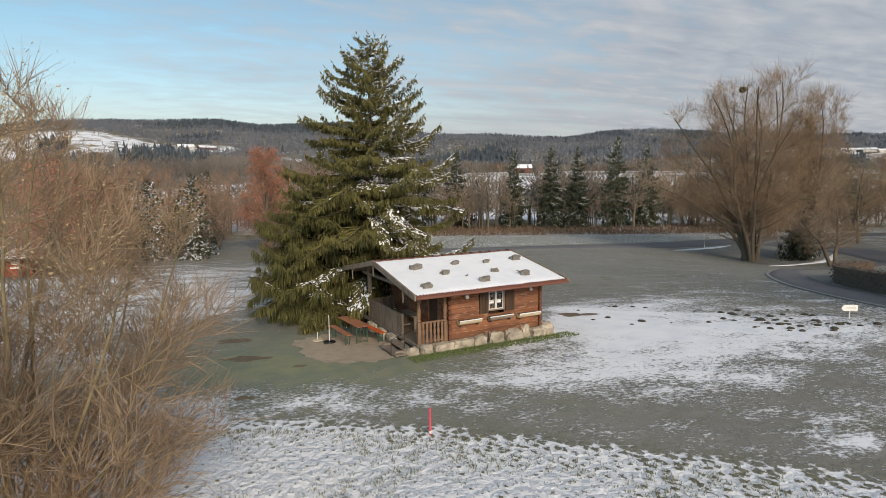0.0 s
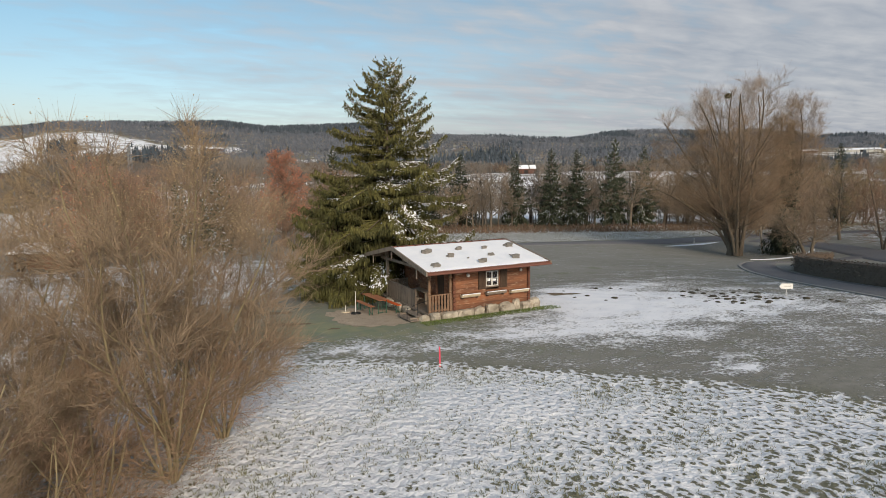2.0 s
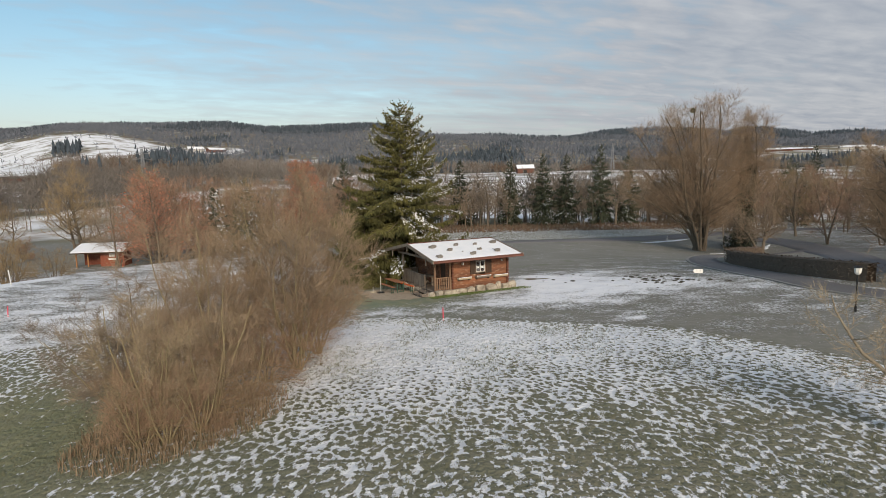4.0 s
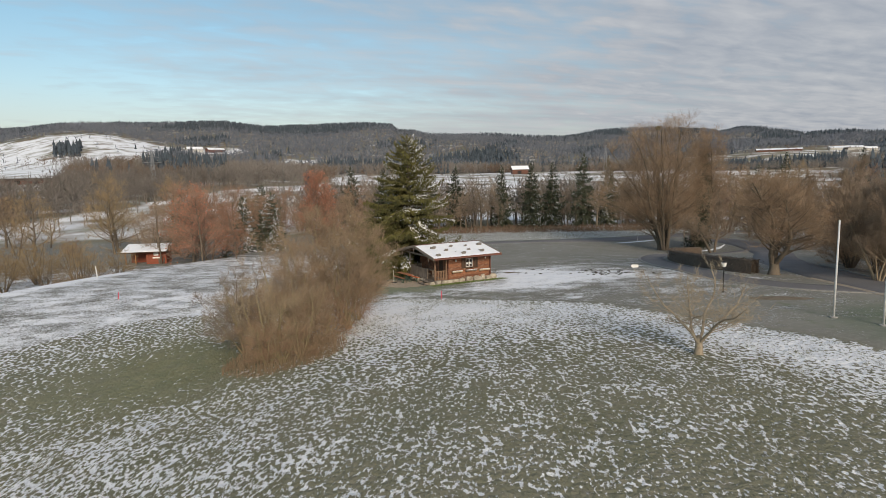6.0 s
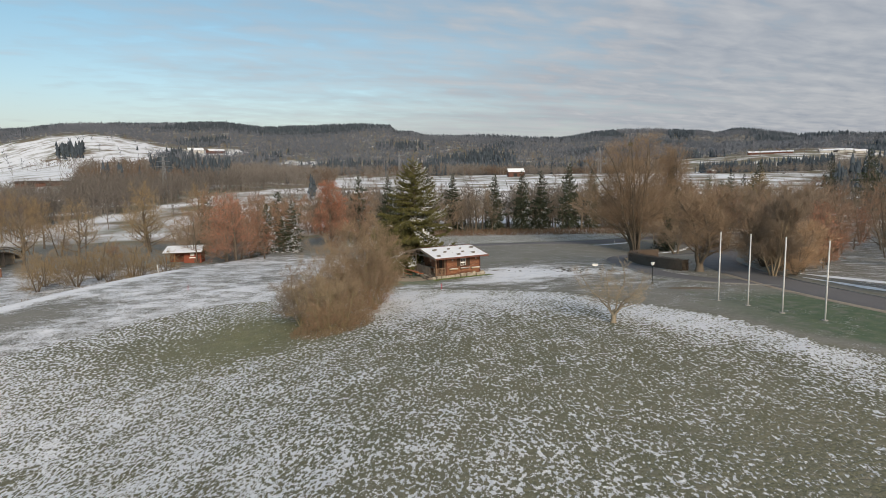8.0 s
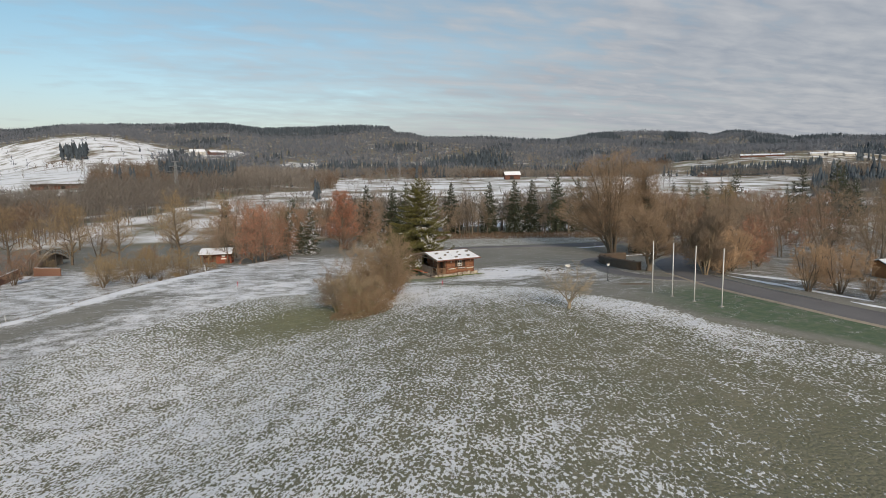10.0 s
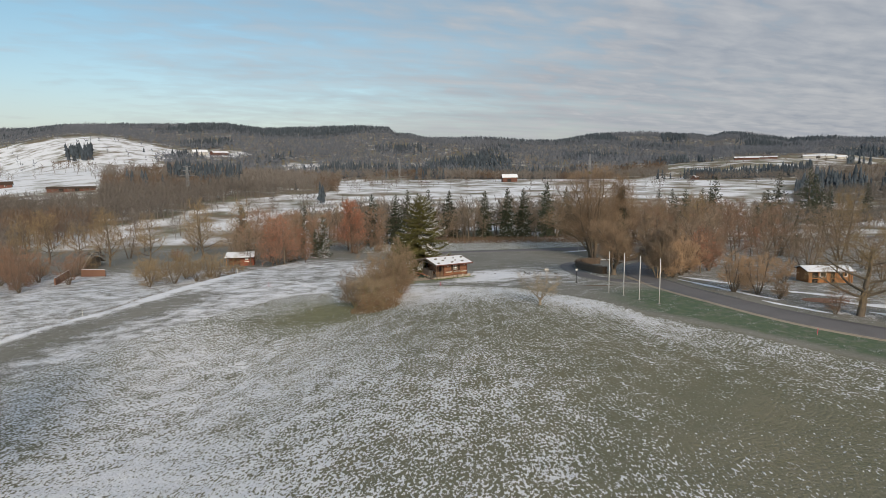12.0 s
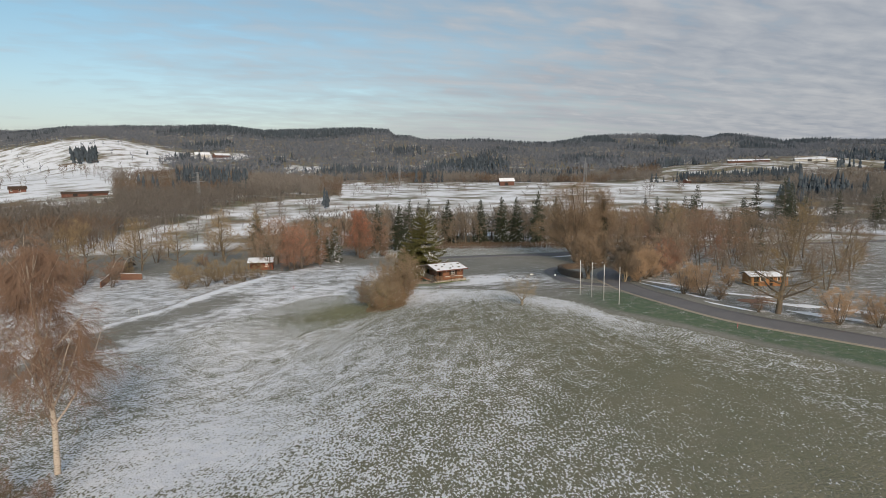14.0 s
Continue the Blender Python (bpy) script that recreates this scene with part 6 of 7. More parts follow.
# beer-garden table and benches
def beer_bench(name, x0, x1, y0, y1, z, top_mat, label, category, skew=0.0):
    g = gz((x0 + x1) / 2, (y0 + y1) / 2) + 0.03
    e = thing(name, label, category, ((x0 + x1) / 2, (y0 + y1) / 2, g), skew)
    w, l, h = (x1 - x0) / 2, (y1 - y0) / 2, z - g
    part("top", Shape().box(-w, w, -l, l, h - 0.028, h, None, 0.008), top_mat, e)
    for s in (-1, 1):
        leg = Shape()
        ya = s * (l - 0.28)
        leg.box(-w + 0.04, -w + 0.075, ya - 0.018, ya + 0.018, 0, h - 0.03).box(w - 0.075, w - 0.04, ya - 0.018, ya + 0.018, 0, h - 0.03).box(-w + 0.04, w - 0.04, ya - 0.012, ya + 0.012, 0.1, 0.13)
        leg.tube([(0, ya, 0.12), (0, ya - s * 0.35, h - 0.04)], [0.012, 0.012], 5)
        part("leg", leg, GREEN_STEEL, e, "green folding steel leg")
    return e


beer_bench("table", -1.95, -1.3, 2.75, 5.25, 0.42, TABLE_WOOD, "narrow brown beer-garden table with green folding legs", "table", 4)
beer_bench("bench", -2.48, -2.18, 2.75, 5.0, 0.1, TABLE_WOOD, "brown wooden bench with green legs beside the table", "bench", 4)
beer_bench("bench", -1.0, -0.7, 2.35, 4.6, 0.1, ORANGE_WOOD, "bright orange bench between table and porch", "bench", 5)
stand = thing("parasol_stand", "pale closed parasol pole in a dark foot", "parasol stand", (-2.85, 4.0, gz(-2.85, 4.0) + 0.02))
part("foot", Shape().tube([(0, 0, 0), (0, 0, 0.07), (0, 0, 0.1)], [0.3, 0.28, 0.06], 14), IRON, stand)
part("pole", Shape().tube([(0, 0, 0.1), (0.01, 0, 1.35)], [0.02, 0.017], 8), WHITE_PAINT, stand, "pale pole")
ash = thing("standing_ashtray", "small post with round pale plate beside the table", "ashtray", (-3.2, 4.8, gz(-3.2, 4.8) + 0.02))
part("plate", Shape().tube([(0, 0, 0), (0, 0, 0.05)], [0.26, 0.24], 14), PALE_TROUGH, ash)
part("post", Shape().tube([(0, 0, 0.05), (0, 0, 0.42)], [0.014, 0.014], 6), WHITE_PAINT, ash)


fx, fy = tr.uniform(-0.9, 7.8, 5200), -0.72 - 0.85 * tr.rand(5200) ** 1.6
blade_stuff("green_grass", fx, fy, tr.uniform(0.05, 0.16, 5200), material("fresh_grass", (0.14, 0.19, 0.05), 0.8, second=(0.1, 0.13, 0.045), vary=0.35, bump_amount=0), "fresh green grass along the foundation boulders", 0.014, 0.5)


# ---------------------------------------------------------------- laid ground: gravel, soil, roads
def laid_patch(name, centre, rx, ry, turn_z, lift, mat, label, category, seed=1, n=40, rings=6, rough=0.2):
    sh = Shape()
    ca, sa = math.cos(radians(turn_z)), math.sin(radians(turn_z))
    for j in range(rings + 1):
        for i in range(n):
            q = 2 * math.pi * i / n
            k = j / rings * (1 + rough * noise.noise(Vector((math.cos(q) * 1.5, math.sin(q) * 1.5, seed))) + 0.5 * rough * noise.noise(Vector((math.cos(q) * 5, math.sin(q) * 5, seed))))
            u, v = rx * k * math.cos(q), ry * k * math.sin(q)
            x, y = centre[0] + u * ca - v * sa, centre[1] + u * sa + v * ca
            sh.v.append((x, y, gz(x, y) + lift * min(1, (1.12 - j / rings) * 6)))
    for j in range(rings):
        for i in range(n):
            a, b = j * n + i, j * n + (i + 1) % n
            sh.f.append((a, a + n, b + n, b))
    return tagged(part(name, sh, mat, None, smooth=True), label, category, kind="structure")


laid_patch("gravel_pad", (-2.45, 2.7), 2.0, 3.2, 14, 0.02, GRAVEL, "pale tan gravel pad beside the porch", "gravel", n=110, rough=0.26)
MOLE = material("mole_soil", (0.17, 0.125, 0.085), 0.95, scale=3, bump_scale=12, bump_amount=0.7, second=(0.12, 0.12, 0.06))
for (r, d, a, b) in ((-7.6, -0.2, 0.9, 0.35), (-6.0, -5.2, 0.35, 0.2), (-9.2, 3.2, 0.9, 0.4), (8.5, 7.6, 1.0, 0.45), (-4.9, -1.6, 0.3, 0.2)):
    x, y = to_xy(r, d)
    laid_patch("bare_patch", (float(x), float(y)), a, b, -28, 0.012, MOLE, "worn brown patch of bare earth in the lawn", "bare earth", r, rough=0.75)
MOLEHILL = material("molehill_soil", (0.07, 0.062, 0.045), 0.95, scale=5, bump_scale=16, bump_amount=0.8)
mole_rng = random.Random(5)
for i in range(70):
    r, d = (mole_rng.uniform(9, 21), mole_rng.uniform(2.5, 9)) if i < 24 else (mole_rng.gauss(18.6, 1.6), mole_rng.gauss(4.6, 1.5))
    d += 0.35 * (15 - r)
    s = mole_rng.uniform(0.07, 0.2)
    x, y, z = site(r, d)
    tagged(part("molehill", Shape().rock((x, y, z - 0.02), (s, s * mole_rng.uniform(0.7, 1.1), s * 0.55), i * 1.3, 2, -0.3), MOLEHILL, None, smooth=True), "small dark molehill of loose earth in the lawn", "molehill", "molehills")
x, y = to_xy(26.4, -14.5)
laid_patch("bare_patch", (float(x), float(y)), 2.2, 0.7, -40, 0.03, material("brown_turf", (0.2, 0.16, 0.115), 0.95, scale=2), "worn red-brown patch beside the drive", "bare earth", 4)

# ---------------------------------------------------------------- roads
ASPHALT = material("grey_asphalt", (0.16, 0.155, 0.16), 0.85, second=(0.125, 0.122, 0.128), scale=0.25, bump_scale=60, bump_amount=0.3, third=(0.16, 0.157, 0.16))
VERGE = material("tan_gravel_verge", (0.34, 0.29, 0.235), 0.95, second=(0.22, 0.19, 0.15), scale=1.2, bump_scale=40, bump_amount=0.6)
KERB = material("pale_kerb_stone", (0.25, 0.24, 0.225), 0.85, scale=4, bump_scale=30, vary=0.15)


def smooth_line(pts, step=1.0):
    """A rounded run of points through the given ones (r, d)."""
    p = [Vector((a, b, 0)) for a, b in pts]
    p = [p[0] * 2 - p[1]] + p + [p[-1] * 2 - p[-2]]
    out = []
    for i in range(1, len(p) - 2):
        n = max(2, int((p[i + 1] - p[i]).length / step))
        for k in range(n):
            t = k / n
            out.append(0.5 * (2 * p[i] + (p[i + 1] - p[i - 1]) * t + (2 * p[i - 1] - 5 * p[i] + 4 * p[i + 1] - p[i + 2]) * t * t + (3 * p[i] - p[i - 1] - 3 * p[i + 1] + p[i + 2]) * t ** 3))
    out.append(p[-2])
    return out


def strip(pts, offsets, lifts, step=1.0):
    """A ribbon along pts, with cross-section offsets (to the right) and heights over the ground."""
    line = smooth_line(pts, step)
    sh, n, m = Shape(), len(line), len(offsets)
    for i, p in enumerate(line):
        t = unit(line[min(i + 1, n - 1)] - line[max(i - 1, 0)])
        side = Vector((t.y, -t.x, 0))
        for o, l in zip(offsets, lifts):
            q = p + side * o
            x, y = to_xy(q.x, q.y)
            sh.v.append((float(x), float(y), gz(x, y) + l))
    for i in range(n - 1):
        for j in range(m - 1):
            k = i * m + j
            sh.f.append((k, k + m, k + m + 1, k + 1))
    return sh


def road(name, pts, width, label, lift=0.045):
    h = width / 2
    ob = tagged(part(name, strip(pts, [-h - 0.06, -h, -h * 0.5, 0, h * 0.5, h, h + 0.06], [-0.05, lift, lift + 0.02, lift + 0.03, lift + 0.02, lift, -0.05]), ASPHALT, None, smooth=True), label, "road", kind="structure")
    return ob


MAIN = [(110, -95), (78, -63), (66, -53.5), (55.5, -44.5), (46.5, -36), (41.2, -27), (37.6, -16), (36.8, -6), (39.5, 6), (44.5, 18), (53, 34), (59, 50), (60, 62), (55, 71)]
road("road", MAIN, 5.2, "grey asphalt drive that curves past the flagpoles", 0.05)
LOOP = [(36.5, -13), (30.5, -10), (27.4, -4.5), (27.1, 1), (27.0, 6), (27.3, 12), (28.7, 19), (31.8, 26.5), (37.5, 35), (46, 41.5), (56, 46)]
road("road", LOOP, 2.9, "narrow grey asphalt loop round the hedge", 0.035)
LANE = [(-6, 58), (6, 60.5), (18, 63.5), (30, 67.5), (42, 72), (55, 76), (70, 79), (95, 83), (140, 90), (220, 104)]
road("road", LANE, 5.0, "grey lane running behind the lawn", 0.04)
tagged(part("verge", strip(MAIN[:8], [-3.3, -3.15, -2.62], [-0.04, 0.07, 0.075]), VERGE, None), "tan gravel verge along the road", "verge", kind="structure")
tagged(part("kerb", strip(LOOP[:9], [-1.78, -1.76, -1.5, -1.49], [-0.05, 0.08, 0.08, -0.05]), KERB, None), "pale stone kerb round the loop", "kerb", kind="structure")
tagged(part("kerb", strip(MAIN[5:9], [2.62, 2.63, 2.78, 2.8], [-0.05, 0.12, 0.12, -0.05]), KERB, None), "pale stone kerb beside the road", "kerb", kind="structure")


def snow_bank(pts, width, seed, thick=0.08):
    """A drift of snow left along an edge."""
    line = smooth_line(pts, 0.7)
    sh, n, m = Shape(), len(line), 7
    for i, p in enumerate(line):
        t = unit(line[min(i + 1, n - 1)] - line[max(i - 1, 0)])
        side = Vector((t.y, -t.x, 0))
        fade = min(1, 4.0 * min(i, n - 1 - i) / n + 0.02) * (0.75 + 0.7 * noise.noise(Vector((i * 0.35, seed, 0))))
        for j in range(m):
            f = j / (m - 1) * 2 - 1
            q = p + side * (f * width * 0.5 * max(fade, 0.05) + 0.25 * noise.noise(Vector((i * 0.21, seed, 5))))
            x, y = to_xy(q.x, q.y)
            sh.v.append((float(x), float(y), gz(x, y) + 0.06 + thick * (1 - f * f) * max(fade, 0.0) - (0.1 if abs(f) == 1 else 0)))
    for i in range(n - 1):
        for j in range(m - 1):
            k = i * m + j
            sh.f.append((k, k + m, k + m + 1, k + 1))
    return tagged(part("snow_drift", sh, SNOW, None, smooth=True), "drift of old snow along the edge of the drive", "snow", kind="structure")


for k, (pts, w) in enumerate((([(41.5, -9), (45, -18), (49, -27)], 1.3), ([(46.5, -27), (49, -31), (52, -34)], 1.0), ([(42, 47.6), (47, 50.2), (53, 53.5), (57, 58)], 1.6), ([(57.0, -33.5), (61, -36.5), (66, -40)], 2.6), ([(56, -27), (60, -30), (66, -33), (74, -40)], 2.6), ([(52, -18), (57, -22), (63, -26)], 1.6), ([(43, -6), (48, -12), (53, -16)], 1.6), ([(36.5, 64.5), (42, 67), (48, 70)], 1.5))):
    snow_bank(pts, w, k * 3.3, 0.08 if w > 0.5 else 0.01)

# terrace of red paving by the shrubs
x, y = to_xy(55.5, -27)
laid_patch("bare_patch", (float(x), float(y)), 3.4, 1.6, -30, 0.05, material("red_paving", (0.3, 0.17, 0.12), 0.9, scale=2), "red-brown paved spot among snow behind the road", "paving", 8)

# ---------------------------------------------------------------- hedge
HEDGE = material("brown_hedge_leaf", (0.15, 0.112, 0.085), 0.9, vary=0.45, bump_amount=0)
hr = random.Random(12)
hedge = thing("hedge", "long low clipped brown hedge inside the loop of the drive", "hedge")
hl = Shape()
hedge_line = [(37.0, 24.0), (33.4, 21.8), (31.0, 18.0), (29.7, 12.5), (29.3, 6.2), (30.0, 0.8), (31.0, -2.4)]
for p in smooth_line(hedge_line, 0.4):
    x, y = to_xy(p.x, p.y)
    g = gz(x, y)
    stem = Shape().tube([(float(x), float(y), g - 0.1), (float(x) + 0.05, float(y), g + 0.7)], [0.05, 0.02], 4)
    part("stem", stem, BARK, hedge)
    for i in range(170):
        q = Vector((float(x) + hr.uniform(-0.6, 0.6), float(y) + hr.uniform(-0.6, 0.6), g + 1.42 * hr.random() ** 0.7))
        add_leaf(hl, hr, q, 0.16)
part("core", strip(hedge_line, [-0.48, -0.44, 0, 0.44, 0.48], [-0.1, 1.3, 1.38, 1.3, -0.1], 0.5), HEDGE, hedge)
part("foliage", hl, HEDGE, hedge)

# ---------------------------------------------------------------- poles, signs, stakes, lamps
POLE = material("white_pole_paint", (0.62, 0.62, 0.61), 0.45, scale=2, amount=0.2, bump_amount=0.02)
CONCRETE = material("grey_concrete", (0.33, 0.32, 0.3), 0.9, scale=4, bump_scale=30)
pole = None
for r, d in ((26.53, -20.7), (28.07, -23.0), (29.4, -26.0), (31.35, -28.5)):
    if pole is None:
        pole = thing("flagpole", "tall white flagpole without a flag on a small foot", "flagpole", site(r, d), group="flagpoles")
        part("shaft", Shape().tube([(0, 0, 0), (0, 0, 3.2), (0, 0, 6.3)], [0.068, 0.062, 0.05], 12), POLE, pole, smooth=True)
        part("cap", Shape().tube([(0, 0, 6.3), (0, 0, 6.34), (0, 0, 6.4)], [0.062, 0.062, 0.02], 12), POLE, pole)
        part("foot", Shape().tube([(0, 0, -0.1), (0, 0, 0.06), (0, 0, 0.08)], [0.24, 0.23, 0.08], 12), CONCRETE, pole)
        part("rope", Shape().tube([(0.075, 0, 1.2), (0.08, 0, 6.2)], [0.006, 0.006], 4), WHITE_PAINT, pole)
        part("cleat", Shape().box(0.06, 0.1, -0.02, 0.02, 1.12, 1.3, None, 0.006), IRON, pole)
    else:
        copy_thing(pole, pose(*site(r, d)))

sign = thing("arrow_sign", "white arrow-shaped direction board on a thin post", "sign", site(21.4, 3.7), -33)
sign.scale = (0.85, 0.85, 0.9)
part("post", Shape().tube([(0, 0.03, -0.2), (0, 0.03, 0.75)], [0.03, 0.03], 8), POLE, sign)
part("board", Shape().add([(x, y, z) for y in (-0.015, 0.015) for x, z in ((-0.5, 0.62), (-0.36, 0.45), (0.42, 0.45), (0.42, 0.8), (-0.36, 0.8))], [(0, 1, 2, 3, 4), (9, 8, 7, 6, 5)] + [(i, i + 5, (i + 1) % 5 + 5, (i + 1) % 5) for i in range(5)]), WHITE_PAINT, sign)
part("arrow_mark", Shape().box(-0.2, 0.3, -0.019, -0.016, 0.61, 0.645), CONCRETE, sign)

RED = material("red_stake_plastic", (0.7, 0.08, 0.13), 0.6, second=(0.58, 0.06, 0.1), bump_amount=0.02)
stake = None
for r, d, k in ((0.72, -9.0, 1.0), (-31, -2.5, 1.0), (62.5, -62, 1.0), (44.7, -42.2, 0.8)):
    if stake is None:
        stake = thing("marker_stake", "red plastic marker stake at the edge of the meadow", "stake", site(r, d), group="marker stakes")
        part("shaft", Shape().tube([(0, 0, -0.1), (0, 0, 0.66), (0.0, 0, 0.8)], [0.034, 0.034, 0.026], 8), RED, stake)
        part("band", Shape().tube([(0, 0, 0.05), (0, 0, 0.12)], [0.038, 0.038], 8), WHITE_PAINT, stake)
    else:
        copy_thing(stake, pose(*site(r, d), 0, 4, 0))
wpost = thing("marker_post", "thin white leaning post at the rim of the lawn", "post", site(-41.8, 12.0))
part("shaft", Shape().tube([(0, 0, -0.1), (-0.12, 0, 1.5)], [0.06, 0.06], 8), POLE, wpost)
w2 = copy_thing(wpost, pose(*site(-58.5, -14), 0, 3, 40))
post = None
for r, d in ((42.5, 67.4), (66.5, 73.5), (80.5, 76.5)):
    if post is None:
        post = thing("delineator_post", "small white roadside post with a dark band", "post", site(r, d), group="delineator posts")
        part("shaft", Shape().box(-0.06, 0.06, -0.05, 0.05, -0.1, 1.0, None, 0.02), WHITE_PAINT, post)
        part("band", Shape().box(-0.064, 0.064, -0.054, 0.054, 0.72, 0.86), IRON, post)
    else:
        copy_thing(post, pose(*site(r, d)))
lamp_post = thing("lamp_post", "low dark lamp post with a white lantern", "lamp", site(23.7, -11.4))
part("shaft", Shape().tube([(0, 0, -0.1), (0, 0, 0.3), (0, 0, 0.32), (0, 0, 2.1)], [0.07, 0.07, 0.045, 0.04], 8), IRON, lamp_post)
part("lantern", Shape().tube([(0, 0, 2.1), (0, 0, 2.2), (0, 0, 2.48)], [0.1, 0.17, 0.21], 8), WHITE_PAINT, lamp_post, "white lantern body")
part("hood", Shape().tube([(0, 0, 2.48), (0, 0, 2.52), (0, 0, 2.6)], [0.24, 0.22, 0.04], 8), IRON, lamp_post)


# ---------------------------------------------------------------- sheds, barns and farms
RED_WALL = material("red_brown_boards", (0.25, 0.075, 0.045), 0.8, second=(0.16, 0.05, 0.03), scale=1.5, stretch=(6, 6, 0.4), bump_scale=12)
BARN_WALL = material("dark_barn_boards", (0.15, 0.07, 0.052), 0.85, second=(0.1, 0.05, 0.04), scale=1.5, stretch=(6, 6, 0.4), bump_scale=12)
ORANGE_WALL = material("orange_brown_boards", (0.40, 0.19, 0.08), 0.8, second=(0.27, 0.12, 0.06), scale=1.5, stretch=(6, 6, 0.4), bump_scale=12)
PALE_WALL = material("pale_plaster", (0.62, 0.6, 0.56), 0.9, scale=0.5, bump_amount=0.1)
DARK_OPENING = material("dark_opening", (0.035, 0.032, 0.03), 0.9, bump_amount=0)


def gabled(name, label, category, place, turn_z, length, depth, wall, rise, wall_mat, over=0.5, snow_top=True, doors=(), windows=(), group="", sink=0.4):
    """A plain gabled building, its long front towards -y, with roof, snow, doors and windows as parts."""
    b = thing(name, label, category, place, turn_z, group)
    l, w = length / 2, depth / 2
    sh = Shape().add([(-l, -w, -sink), (l, -w, -sink), (l, w, -sink), (-l, w, -sink), (-l, -w, wall), (l, -w, wall), (l, w, wall), (-l, w, wall), (-l, 0, wall + rise), (l, 0, wall + rise)],
                     [(0, 1, 5, 4), (1, 2, 6, 9, 5), (2, 3, 7, 6), (3, 0, 4, 8, 7), (0, 3, 2, 1)])
    part("wall", sh, wall_mat, b)
    k = rise / w
    for s in (-1, 1):
        ye, ze = s * (w + over), wall - k * over
        t = 0.12
        vs = [(x, y, z + dz) for dz in (0.02, t) for x, y, z in ((-l - over, 0, wall + rise), (l + over, 0, wall + rise), (l + over, ye, ze), (-l - over, ye, ze))]
        fs = [(0, 1, 2, 3), (4, 7, 6, 5), (0, 4, 5, 1), (1, 5, 6, 2), (2, 6, 7, 3), (3, 7, 4, 0)]
        rf = part("roof", Shape().add(vs, fs), DARK_WOOD, b)
        if snow_top:
            vs = [(x, y, z + dz) for dz in (t + 0.004, t + 0.12) for x, y, z in ((-l - over + 0.08, -s * 0.02, wall + rise), (l + over - 0.08, -s * 0.02, wall + rise), (l + over - 0.08, ye - s * 0.1, ze + 0.1 * k), (-l - over + 0.08, ye - s * 0.1, ze + 0.1 * k))]
            part("snow", Shape().add(vs, fs), SNOW, rf)
    for x0, x1, z0, z1 in doors:
        part("door", Shape().box(x0, x1, -w - 0.05, -w + 0.02, z0, z1), DARK_OPENING, b)
    for x0, x1, z0, z1 in windows:
        wi = part("window", Shape().box(x0, x1, -w - 0.06, -w + 0.02, z0, z1), WHITE_PAINT, b)
        part("pane", Shape().box(x0 + 0.12, x1 - 0.12, -w - 0.075, -w - 0.06, z0 + 0.12, z1 - 0.12), DARK_OPENING, wi)
    return b


# shed with an open half beyond the rim of the lawn
sx, sy = -25.0, 65.0
shed = thing("shed", "red-brown wooden shed with snowy roof and open lean-to", "shed", (sx, sy, gz(sx, sy)), -18)
part("wall", Shape().box(0.0, 3.4, -1.6, 1.6, -0.4, 2.75, None, 0.03), RED_WALL, shed)
part("back_wall", Shape().box(-3.5, 0.0, 1.5, 1.6, -0.4, 2.75), RED_WALL, shed)
part("roof", Shape().box(-3.8, 3.8, -2.2, 2.2, 2.75, 2.87, pose(0, 0, 0, 13, 0, 0)), DARK_WOOD, shed)
part("roof_snow", Shape().box(-3.75, 3.75, -2.15, 2.15, 2.875, 3.02, pose(0, 0, 0, 13, 0, 0), 0.04), SNOW, shed)
for x in (-3.4, -1.75):
    part("post", Shape().box(x - 0.08, x + 0.08, -1.6, -1.44, -0.4, 2.7), ORANGE_WALL, shed)
part("notice", Shape().box(1.3, 2.1, -1.66, -1.605, 1.5, 2.2), WHITE_PAINT, shed, "white notice")
part("notice", Shape().box(1.1, 2.3, -1.66, -1.605, 1.0, 1.25), WHITE_PAINT, shed, "white notice")

# cabin beyond the road
x, y = to_xy(66.8, -9.2)
cabin = gabled("cabin", "low orange-brown timber cabin with snowy roof", "cabin", (float(x), float(y), gz(x, y)), -30, 7, 3.6, 2.05, 0.5, ORANGE_WALL, 0.6, True, [(-2.9, -2.0, 0, 2.0), (0.2, 1.1, 0, 2.0)], [(-1.7, -0.6, 1.0, 1.9), (1.7, 2.9, 1.0, 1.9)])
for i in range(6):
    part("post", Shape().box(-3.5 + i * 1.37, -3.35 + i * 1.37, -2.3, -2.15, 0, 1.85), ORANGE_WALL, cabin)
part("rail", Shape().box(-3.5, 3.5, -2.26, -2.2, 0.8, 0.95), ORANGE_WALL, cabin)

# far buildings
def far_site(r, d, sink=0.3):
    x, y = to_xy(r, d)
    return float(x), float(y), gz(x, y) - sink


gabled("barn", "red wooden barn with snowy roof on a snowfield", "barn", far_site(75, 535), -24, 16, 9, 5.2, 3.2, BARN_WALL, 0.8, True, [(-3, 1, 0, 3.6)])
gabled("barn", "long low brown barn with dark roof below the hill", "barn", far_site(-276, 328), 2, 31, 8, 2.3, 1.4, BARN_WALL, 0.5, False, [(-8, -5, 0, 2.2), (2, 5, 0, 2.2)])
gabled("farmhouse", "brown timber house at the foot of the snowy hill", "house", far_site(-366, 380), 4, 12, 8, 3.4, 2.2, BARN_WALL, 0.8, False, [], [(-5, -3.6, 1.2, 2.8), (1, 2.4, 1.2, 2.8)])
FARM = "farm on the right-hand hill"
gabled("farm_building", "long white-roofed farm building on the hill", "farm building", far_site(510, 872), -50, 36, 14, 3, 2.2, BARN_WALL, 1, True, group=FARM)
